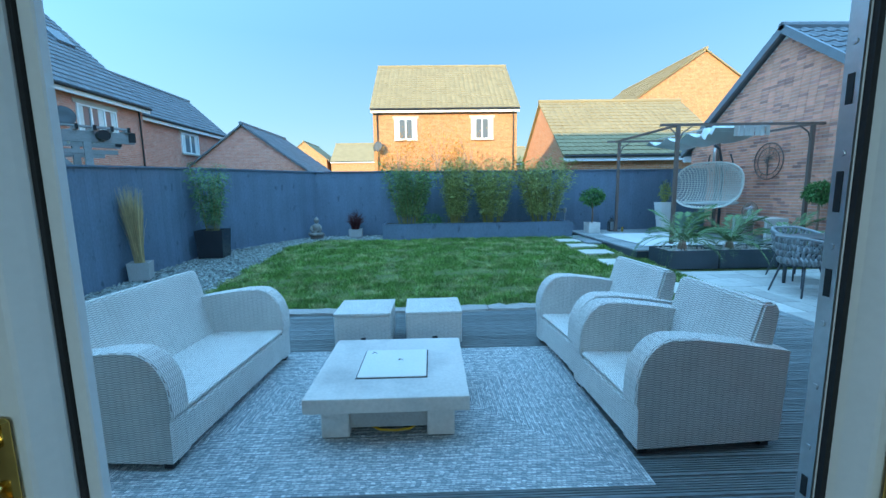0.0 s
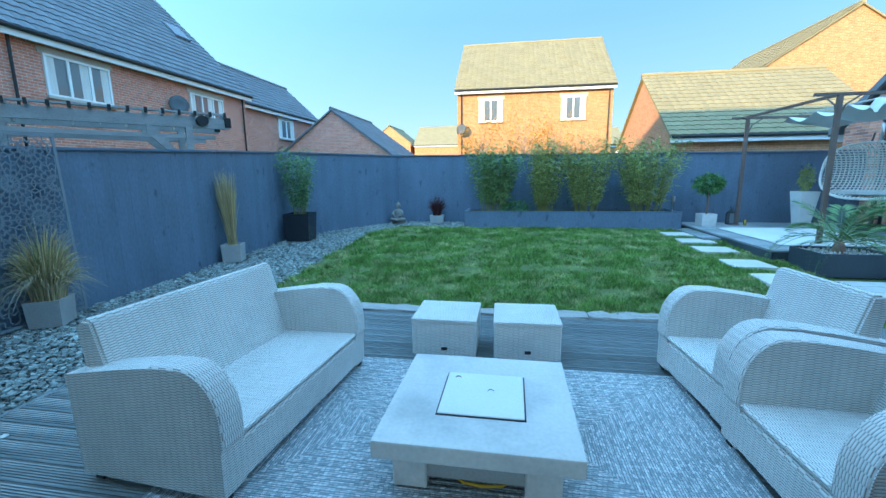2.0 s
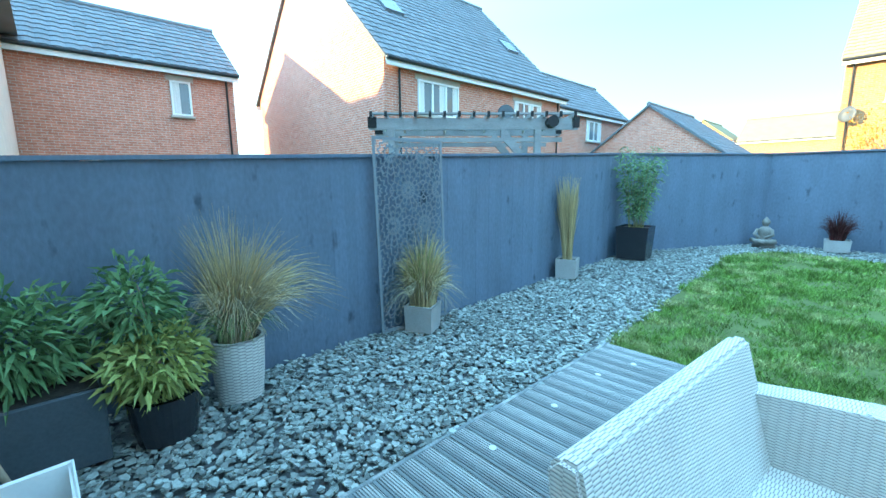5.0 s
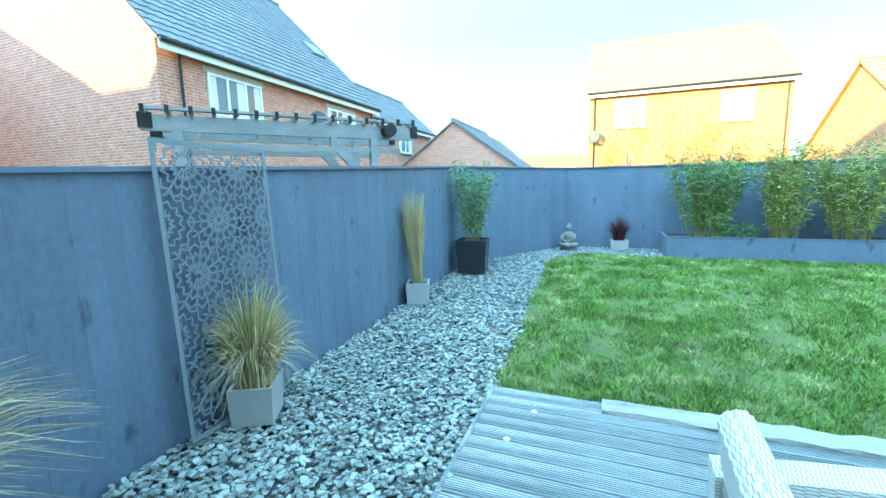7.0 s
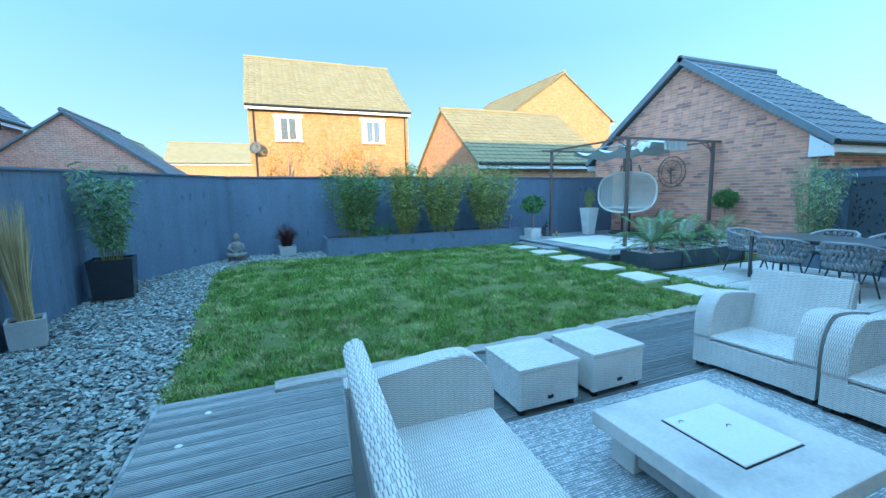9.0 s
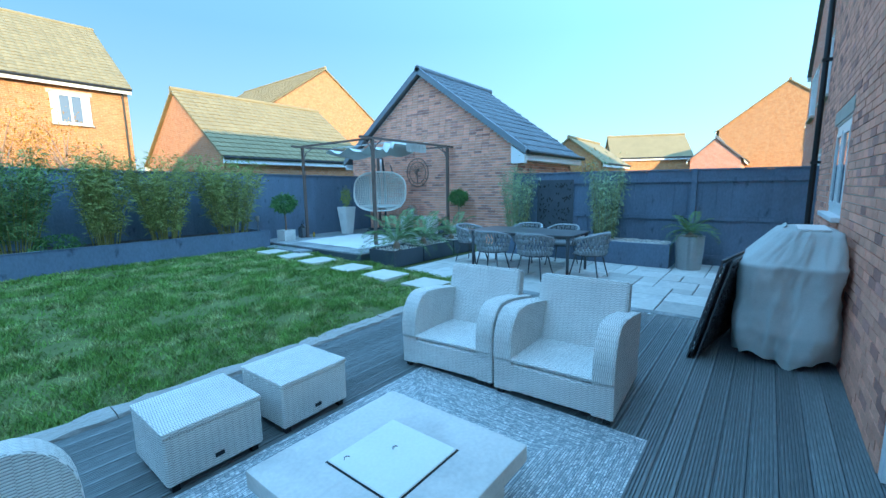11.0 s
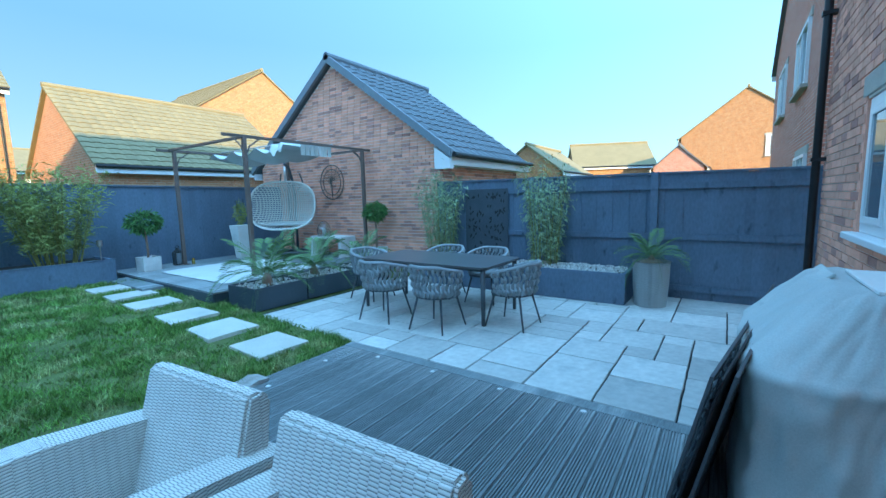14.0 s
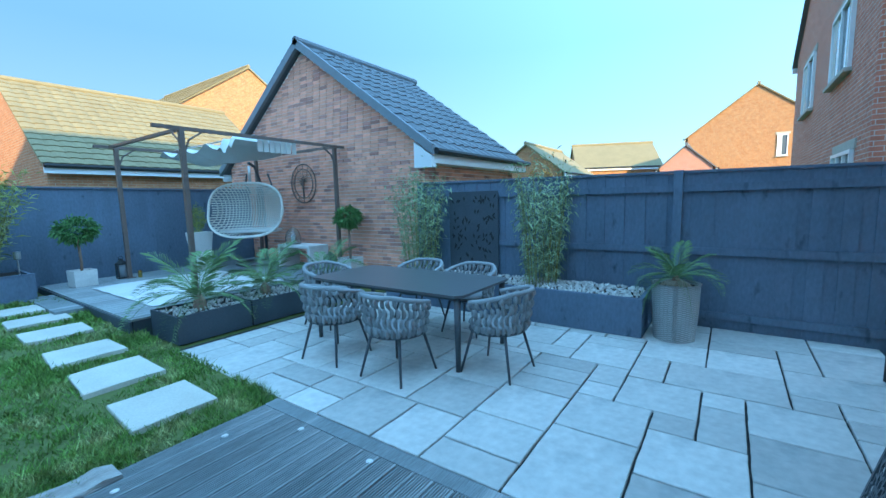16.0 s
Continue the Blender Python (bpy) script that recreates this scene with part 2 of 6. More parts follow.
def woven(name, light, dark, gap, width=0.03, row=0.0095, bump=0.6, rough=0.7, upright=False):
    """Woven strands: short staggered rows, in metres of the surface."""
    m = material(name, light, rough=rough, vary=0.08, scale=1.5, grain=8)
    n, k = m.node_tree.nodes, m.node_tree.links
    uv = n.new("ShaderNodeUVMap")
    br = n.new("ShaderNodeTexBrick")
    br.inputs["Color1"].default_value, br.inputs["Color2"].default_value, br.inputs["Mortar"].default_value = (*light, 1), (*dark, 1), (*gap, 1)
    br.inputs["Scale"].default_value, br.inputs["Brick Width"].default_value, br.inputs["Row Height"].default_value = 1.0, width, row
    br.inputs["Mortar Size"].default_value, br.inputs["Mortar Smooth"].default_value = min(row, width) * 0.2, 1.0
    turn = n.new("ShaderNodeMapping")
    turn.inputs["Rotation"].default_value = (0, 0, math.pi / 2 if upright else 0)
    k.new(uv.outputs[0], turn.inputs["Vector"])
    k.new(turn.outputs[0], br.inputs["Vector"])
    sc = next(x for x in n if x.bl_idname == "ShaderNodeVectorMath")
    k.new(br.outputs["Color"], sc.inputs[0])
    bp = next(x for x in n if x.bl_idname == "ShaderNodeBump")
    inv = n.new("ShaderNodeMath")
    inv.operation = "SUBTRACT"
    inv.inputs[0].default_value = 1.0
    k.new(br.outputs["Fac"], inv.inputs[1])
    k.new(inv.outputs[0], bp.inputs["Height"])
    bp.inputs["Strength"].default_value, bp.inputs["Distance"].default_value = bump, 0.004
    return m


def strands(name, light, dark, gap, column=0.04, row=0.0135, rough=0.7):
    """Flat strands woven over upright stakes: rows that shift by half from stake to stake."""
    m = material(name, light, rough=rough, vary=0.1, scale=2.5, grain=9)
    n, k = m.node_tree.nodes, m.node_tree.links

    def math_node(op, a, b=0.0):
        q = n.new("ShaderNodeMath")
        q.operation = op
        for slot, val in ((0, a), (1, b)):
            if isinstance(val, (int, float)):
                q.inputs[slot].default_value = val
            else:
                k.new(val, q.inputs[slot])
        return q.outputs[0]

    uv = n.new("ShaderNodeUVMap")
    xyz = n.new("ShaderNodeSeparateXYZ")
    k.new(uv.outputs[0], xyz.inputs[0])
    across = math_node("DIVIDE", xyz.outputs[0], column)
    shift = math_node("MULTIPLY", math_node("FLOOR", across), 0.5)
    along = math_node("FRACT", math_node("ADD", math_node("DIVIDE", xyz.outputs[1], row), shift))
    h = math_node("SINE", math_node("MULTIPLY", along, math.pi))
    bow = math_node("SINE", math_node("MULTIPLY", math_node("FRACT", across), math.pi))
    h = math_node("MULTIPLY", math_node("POWER", h, 0.6), math_node("ADD", math_node("MULTIPLY", bow, 0.2), 0.8))
    ramp = n.new("ShaderNodeValToRGB")
    ramp.color_ramp.elements[0].color, ramp.color_ramp.elements[1].color = (*gap, 1), (*light, 1)
    ramp.color_ramp.elements[0].position, ramp.color_ramp.elements[1].position = 0.2, 0.9
    mid = ramp.color_ramp.elements.new(0.55)
    mid.color = (*dark, 1)
    k.new(h, ramp.inputs[0])
    sc = next(x for x in n if x.bl_idname == "ShaderNodeVectorMath")
    k.new(ramp.outputs[0], sc.inputs[0])
    bp = next(x for x in n if x.bl_idname == "ShaderNodeBump")
    k.new(h, bp.inputs["Height"])
    bp.inputs["Strength"].default_value, bp.inputs["Distance"].default_value = 0.8, 0.004
    return m


M["wicker"] = strands("grey_wicker", (0.74, 0.725, 0.69), (0.59, 0.575, 0.545), (0.2, 0.19, 0.18))
M["rug"] = woven("braided_rug", (0.8, 0.82, 0.81), (0.3, 0.36, 0.39), (0.16, 0.2, 0.23), width=0.026, row=0.014, bump=1.0, rough=0.95)
M["basket"] = strands("pale_basket_weave", (0.68, 0.67, 0.63), (0.54, 0.53, 0.5), (0.16, 0.16, 0.16), column=0.05, row=0.024)
M["basket_dark"] = strands("grey_basket_weave", (0.36, 0.37, 0.36), (0.27, 0.28, 0.28), (0.12, 0.12, 0.12), column=0.045, row=0.024)
M["concrete"] = material("pale_concrete", (0.62, 0.6, 0.57), rough=0.85, vary=0.12, scale=2.5, grain=45, second=(0.4, 0.4, 0.39), second_at=(0.5, 0.75), second_scale=1.8)
M["concrete_pot"] = material("grey_concrete_pot", (0.36, 0.36, 0.35), rough=0.9, vary=0.15, scale=5, grain=60)
M["lid"] = material("white_lid", (0.72, 0.72, 0.7), rough=0.5, vary=0.06, scale=3)
M["brass"] = material("polished_brass", (0.75, 0.52, 0.16), rough=0.18, metal=1.0, vary=0.1, bump=0.02)
M["steel"] = material("brushed_steel", (0.6, 0.6, 0.6), rough=0.3, metal=1.0, vary=0.1, bump=0.02)
M["aluminium"] = material("dark_aluminium", (0.075, 0.085, 0.095), rough=0.45, vary=0.1, bump=0.03)
M["table_top"] = material("dark_table_top", (0.1, 0.105, 0.11), rough=0.32, vary=0.08, scale=3, bump=0.02, spec=0.5)
M["rope"] = material("grey_rope", (0.27, 0.29, 0.3), rough=0.85, vary=0.2, scale=10, grain=120, island=0.12, bump=0.4)
M["cover"] = material("blue_grey_cover_cloth", (0.45, 0.49, 0.48), rough=0.6, vary=0.15, scale=2, grain=150, bump=0.08, second=(0.53, 0.55, 0.53), second_at=(0.5, 0.8), second_scale=1.2)
M["canvas"] = material("pale_canvas", (0.62, 0.62, 0.59), rough=0.85, vary=0.1, scale=4, grain=120, bump=0.1)
M["pergola"] = material("dark_brown_metal", (0.15, 0.11, 0.095), rough=0.5, vary=0.15)
M["screen"] = material("anthracite_metal", (0.19, 0.22, 0.245), rough=0.5, vary=0.12)
M["timber_grey"] = material("silvered_timber", (0.31, 0.31, 0.31), rough=0.85, vary=0.25, scale=3, grain=50, stretch=(1, 3, 3))
M["terrace"] = material("pale_grey_terrace_sheet", (0.62, 0.62, 0.6), rough=0.8, vary=0.12, scale=2, grain=40)
M["leaf"] = material("bamboo_leaf", (0.15, 0.24, 0.08), rough=0.55, vary=0.25, scale=2, bump=0, island=0.45)
M["leaf_yellow"] = material("yellow_green_leaf", (0.28, 0.32, 0.1), rough=0.55, vary=0.25, scale=2, bump=0, island=0.4)
M["leaf_dark"] = material("dark_evergreen_leaf", (0.09, 0.2, 0.06), rough=0.45, vary=0.25, scale=2, bump=0, island=0.4)
M["leaf_bush"] = material("bright_shrub_leaf", (0.13, 0.24, 0.1), rough=0.5, vary=0.25, scale=2, bump=0, island=0.4)
M["leaf_orange"] = material("autumn_leaf", (0.4, 0.2, 0.045), rough=0.7, vary=0.3, scale=2, bump=0, island=0.5)
M["leaf_red"] = material("red_grass_blade", (0.07, 0.02, 0.02), rough=0.7, vary=0.3, scale=2, bump=0, island=0.4)
M["straw"] = material("dry_straw_grass", (0.5, 0.38, 0.2), rough=0.8, vary=0.25, scale=4, bump=0, island=0.4)
M["straw_pale"] = material("pale_seed_heads", (0.42, 0.36, 0.25), rough=0.9, vary=0.2, scale=4, bump=0, island=0.35)
M["palm"] = material("palm_leaflet", (0.13, 0.22, 0.09), rough=0.5, vary=0.2, scale=3, bump=0, island=0.35)
M["leaf_grey"] = material("grey_green_leaf", (0.27, 0.36, 0.2), rough=0.55, vary=0.25, scale=2, bump=0, island=0.4)
M["palm_dead"] = material("dead_palm_leaf", (0.36, 0.31, 0.24), rough=0.9, vary=0.3, scale=5, island=0.3)
M["culm"] = material("bamboo_cane", (0.22, 0.2, 0.06), rough=0.5, vary=0.2, scale=6, bump=0.05)
M["bark"] = material("pale_bark", (0.3, 0.2, 0.15), rough=0.9, vary=0.25, scale=8, grain=60, stretch=(2, 2, 0.4))
M["soil"] = material("dark_soil", (0.04, 0.032, 0.026), rough=1.0, vary=0.4, scale=20, grain=90, bump=0.5)
M["pebble"] = material("white_pebble", (0.6, 0.59, 0.56), rough=0.8, vary=0.1, island=0.25)
M["statue"] = material("weathered_stone_statue", (0.2, 0.19, 0.175), rough=0.8, vary=0.35, scale=9, grain=60)
M["orange"] = material("orange_plastic", (0.7, 0.18, 0.02), rough=0.4, vary=0.06)
M["yellow"] = material("yellow_hose", (0.6, 0.35, 0.03), rough=0.5, vary=0.06)
M["toolbox"] = material("white_plastic_crate", (0.66, 0.68, 0.68), rough=0.4, vary=0.05)
M["glaze"] = material("black_glazed_pot", (0.025, 0.028, 0.033), rough=0.25, vary=0.15, bump=0.02)
M["wood_pole"] = material("pale_wood_pole", (0.45, 0.36, 0.27), rough=0.7, vary=0.15, scale=6, stretch=(3, 3, 0.3))
M["clear"] = material("cloche_glass", (0.85, 0.88, 0.88), rough=0.03, vary=0.02, bump=0, transmission=1.0)
M["candle"] = material("white_candle", (0.75, 0.73, 0.68), rough=0.5, vary=0.04)
M["led"] = material("deck_light_lens", (0.7, 0.7, 0.68), rough=0.3, vary=0.05)


def uv_box(ob):
    """Lays a surface pattern in metres on each face by the way it faces."""
    me = ob.data
    lay = me.uv_layers.get("UVMap") or me.uv_layers.new(name="UVMap")
    for p in me.polygons:
        ax, ay, az = (abs(c) for c in p.normal)
        for li in p.loop_indices:
            c = me.vertices[me.loops[li].vertex_index].co
            lay.data[li].uv = (c.y, c.x) if az > max(ax, ay) else ((c.y, c.z) if ax > ay else (c.x, c.z))
    return ob


def leaf_mesh(name, places, ways, length, width, mat, rnd, droop=0.3):
    """Many small pointed leaves, each two folded triangles, as one mesh."""
    n = len(places)
    p, d = np.array(places, float), np.array(ways, float)
    d /= np.linalg.norm(d, axis=1, keepdims=True) + 1e-9
    up = rnd.normal(size=(n, 3))
    s = np.cross(d, up)
    s /= np.linalg.norm(s, axis=1, keepdims=True) + 1e-9
    ln = length * rnd.uniform(0.6, 1.25, (n, 1))
    wd = width * rnd.uniform(0.7, 1.2, (n, 1))
    mid = p + d * ln * 0.45
    tip = p + d * ln
    tip[:, 2] -= droop * ln[:, 0]
    v = np.stack([p, mid + s * wd / 2, tip, mid - s * wd / 2], 1).reshape(-1, 3)
    f = [(4 * i, 4 * i + 1, 4 * i + 2, 4 * i + 3) for i in range(n)]
    return mesh_of(name, v.tolist(), f, mat)


def blade_mesh(name, roots, tips, bend, width, mat, steps=4):
    """Long thin blades from roots to tips, bowed by the vectors bend, as one mesh."""
    r, t, b = np.array(roots, float), np.array(tips, float), np.array(bend, float)
    n = len(r)
    side = np.cross(t - r, np.random.RandomState(n).normal(size=(n, 3)))
    side /= np.linalg.norm(side, axis=1, keepdims=True) + 1e-9
    rows = []
    for k in range(steps + 1):
        u = k / steps
        c = r + (t - r) * u + b * (4 * u * (1 - u))
        w = width * (1 - 0.85 * u)
        rows += [c - side * w / 2, c + side * w / 2]
    v = np.stack(rows, 1).reshape(-1, 3)
    m = 2 * (steps + 1)
    f = [(m * i + 2 * k, m * i + 2 * k + 1, m * i + 2 * k + 3, m * i + 2 * k + 2) for i in range(n) for k in range(steps)]
    return mesh_of(name, v.tolist(), f, mat)


# ---- the large structure ----
# Ground: one sheet to the horizon, gently rising towards the back of the garden.
ys = [-2500, -60, 0, 5.2, 6.5, 8, 9.5, 11, 12.6, 14, 60, 2500]
xs = [-2500, -60, -8, 0, 8, 60, 2500]
gz = [min(ground_z(y), 0.26) - 0.09 for y in ys]
part("ground", mesh_of("ground", [(x, y, z) for y, z in zip(ys, gz) for x in xs], [(j * 7 + i, j * 7 + i + 1, j * 7 + i + 8, j * 7 + i + 7) for j in range(11) for i in range(6)], M["grass_base"]), None)
tagged(bpy.data.objects["ground"], "dark earth and grass ground reaching to the horizon", "ground", kind="structure")


def strip(name, xlo, xhi, y0, y1, lift, mat, steps=24, sub=10):
    """A sheet that follows the ground between two side lines."""
    v, f = [], []
    for j in range(steps + 1):
        y = y0 + (y1 - y0) * j / steps
        for i in range(sub + 1):
            v.append((xlo(y) + (xhi(y) - xlo(y)) * i / sub, y, ground_z(y) + lift))
    for j in range(steps):
        for i in range(sub):
            a = j * (sub + 1) + i
            f.append((a, a + 1, a + sub + 2, a + sub + 1))
    return part(name, mesh_of(name, v, f, mat), None)


def lawn_left(y):
    return -2.88 - 0.035 * (y - 5.3) + max(0.0, y - 10.6) ** 2 * 0.75


FENCE_X, CORNER_A, CORNER_B, BACK_Y = -4.72, (-4.72, 9.9), (-2.9, 12.6), 12.6
LAWN_Y0, LAWN_Y1 = 5.3, 11.45
tagged(strip("lawn", lawn_left, lambda y: 4.68, LAWN_Y0, LAWN_Y1, -0.02, M["grass_base"]), "green lawn with short uneven grass", "lawn", kind="structure")
tagged(strip("gravel_bed", lambda y: FENCE_X, lambda y: -2.8 if y < 10.6 else 0.2, -0.5, 12.6, -0.05, M["slate_bed"]), "bed under grey slate chippings beside the fence", "gravel bed", kind="structure")

# Decking: grooved boards that run along the house.
deck = thing("deck", "weathered grey grooved timber decking", "decking", kind="structure")
part("deck_frame", box(-2.86, 4.66, 0.75, 5.28, -0.14, -0.03), M["fence_dark"], deck)
BOARD, PITCH = 0.138, 0.1437


def board_profile():
    p = [(0, -0.03), (0, -0.003)]
    for g in range(7):
        a = 0.008 + g * 0.0178
        p += [(a, 0.0), (a + 0.009, 0.0), (a + 0.011, -0.009), (a + 0.0155, -0.009)]
    return p + [(BOARD - 0.004, 0.0), (BOARD, -0.003), (BOARD, -0.03)]


board_mesh = bpy.data.meshes.new("deck_board")
bmb = prism(board_profile(), -2.87, 4.55, axis="x")
bmesh.ops.recalc_face_normals(bmb, faces=bmb.faces)
bmb.to_mesh(board_mesh)
board_mesh.materials.append(M["deck"])
bmb.free()
for i in range(31):
    b = part("deck_board", board_mesh, None, deck)
    b.location = (0, 0.83 + i * PITCH, random.uniform(-0.0015, 0.0015))
part("edge_board", box(4.556, 4.68, 0.9, 5.29, -0.03, 0.0, 0.004), M["deck"], deck)
part("edge_board", box(-2.9, -2.872, 0.9, 5.29, -0.1, 0.003, 0.004), M["deck"], deck)

# Fences.
def fence_top(y):
    return min(1.68 + 0.045 * y, 2.1)


def fence_run(name, a, b, top_a, top_b, label, face, posts=1.83, boards=0.125, rails=False, seed=1, step=0.0018):
    """Upright feather boards between posts, from a to b; face: +1 or -1, the side the boards show."""
    rnd = random.Random(seed)
    a, b = Vector((*a, 0)), Vector((*b, 0))
    d = (b - a)
    length = d.length
    d.normalize()
    ang = math.atan2(d.y, d.x)
    ob = thing(name, label, "fence", Matrix.Translation(a) @ Matrix.Rotation(ang, 4, "Z"), kind="structure")
    n = max(1, int(length / boards))
    w = length / n
    for i in range(n):
        t0, t1 = i / n, (i + 1) / n
        za, zb = top_a + (top_b - top_a) * t0, top_a + (top_b - top_a) * t1
        g = -0.12
        th = 0.012
        y0 = face * (step if i % 2 else 0.0)
        bm = bmesh.new()
        off = rnd.uniform(-0.004, 0.004)
        prism([(i * w - 0.012, g), (i * w + w, g), (i * w + w, zb - 0.03 + off), (i * w - 0.012, za - 0.03 + off)], y0, y0 - face * th, axis="y", bm=bm)
        part("fence_board", bm, M["fence"], ob)
    m = max(1, round(length / posts))
    for i in range(m + 1):
        t = i / m
        z = top_a + (top_b - top_a) * t
        x = length * t
        yy = face * 0.03 if rails else -face * 0.07
        part("fence_post", box(x - 0.05, x + 0.05, yy - 0.045, yy + 0.045, -0.15, z + 0.005, 0.004), M["fence"], ob)
    bm = bmesh.new()
    prism([(0, top_a - 0.03), (length, top_b - 0.03), (length, top_b), (0, top_a)], -0.035, 0.035, axis="y", bm=bm)
    part("capping_rail", bm, M["fence"], ob)
    if rails:
        for z in (0.12, 0.9, 1.66):
            part("fence_rail", prism([(0, z), (length, z), (length, z + 0.07), (0, z + 0.09)], face * 0.014, face * 0.05, axis="y"), M["fence"], ob)
    return ob


fence_run("fence_left", (FENCE_X, 9.9), (FENCE_X, -3.0), fence_top(9.9), fence_top(-3), "tall blue-black painted close-board garden fence", 1, seed=2)
fence_run("fence_angled", (-2.9, 12.6), (-4.72, 9.9), 2.11, fence_top(9.9), "angled run of blue-black painted close-board fence", 1, seed=3)
fence_run("fence_back", (8.85, 12.6), (-2.9, 12.6), 2.03, 2.11, "blue-black painted close-board fence behind the bamboo", 1, seed=4)
fence_run("fence_right", (8.66, 0.75), (8.66, 6.75), 1.9, 1.95, "dark painted fence with rails and posts beside the patio", 1, step=0.012, posts=1.95, rails=True, seed=5)

# Houses round about.
def wall_uv(me):
    lay = me.uv_layers.new(name="UVMap")
    for p in me.polygons:
        nx, ny = abs(p.normal.x), abs(p.normal.y)
        for li in p.loop_indices:
            c = me.vertices[me.loops[li].vertex_index].co
            lay.data[li].uv = (c.y if nx > ny else c.x, c.z)


def tiles(a, b, c, d, mat, parent, name="roof_tiles", across=0.3, up=0.3, lift=0.045):
    """Rows of overlapping tiles on the slope a-b (eaves) to d-c (ridge), as one joined mesh."""
    a, b, c, d = (Vector(v) for v in (a, b, c, d))
    nrm = (b - a).cross(d - a).normalized()
    if nrm.z < 0:
        nrm = -nrm
    rows, cols = max(1, round((d - a).length / up)), max(1, round((b - a).length / across))
    v, f = [], []
    for r in range(rows):
        l0, r0 = a.lerp(d, r / rows), b.lerp(c, r / rows)
        l1, r1 = a.lerp(d, (r + 1.12) / rows), b.lerp(c, (r + 1.12) / rows)
        for i in range(cols):
            k = len(v)
            s = (0, 0.3, 0.62, 1.0)
            h = (lift * 0.55, lift, lift, lift * 0.5)
            for t, q in zip(s, h):
                u = (i + t) / cols
                v += [l0.lerp(r0, u) + nrm * q, l1.lerp(r1, u) + nrm * (q - lift * 0.62), l0.lerp(r0, u) - nrm * 0.005]
            for j in range(3):
                p = k + 3 * j
                f += [(p, p + 3, p + 4, p + 1), (p + 2, p + 5, p + 3, p)]
    ob = part(name, mesh_of(name, v, f, mat), None)
    ob.parent = parent
    return tagged(ob, kind="stuff")


def window(parent, origin, along, w, h, panes=2, bars=0, depth=0.06, sill=True, curtain=True):
    """A white framed window on a wall: origin is its lower corner, along the unit vector along the wall; it faces left of along turned down."""
    along = Vector(along).normalized()
    out = Vector((along.y, -along.x, 0))
    m = Matrix((( along.x, out.x, 0, origin[0]), (along.y, out.y, 0, origin[1]), (0, 0, 1, origin[2]), (0, 0, 0, 1)))

    def made(name, bm, mat, par):
        bmesh.ops.transform(bm, matrix=m, verts=bm.verts)
        return part(name, bm, mat, par)

    f = 0.06
    win = new("window")
    win.parent = parent
    made("frame", box(0, w, -0.03, depth, 0, f), M["white"], win), made("frame", box(0, w, -0.03, depth, h - f, h), M["white"], win)
    made("frame", box(0, f, -0.03, depth, f, h - f), M["white"], win), made("frame", box(w - f, w, -0.03, depth, f, h - f), M["white"], win)
    for i in range(1, panes):
        made("mullion", box(w * i / panes - f * 0.6, w * i / panes + f * 0.6, -0.03, depth, f, h - f), M["white"], win)
    for i in range(panes):
        x0, x1 = w * i / panes + f * 0.6, w * (i + 1) / panes - f * 0.6
        made("pane", box(x0, x1, 0.0, 0.02, f, h - f), M["glass"], win)
        if curtain:
            made("curtain", box(x0 if i == 0 else x1 - (x1 - x0) * 0.45, x0 + (x1 - x0) * 0.45 if i == 0 else x1, 0.021, 0.023, f, h - f), M["curtain"], win)
    if sill:
        made("window_sill", box(-0.05, w + 0.05, -0.02, depth + 0.06, -0.07, 0), M["stone_lintel"], win)
        made("lintel", box(-0.1, w + 0.1, -0.02, depth - 0.035, h, h + 0.16), M["stone_lintel"], win)
    return win


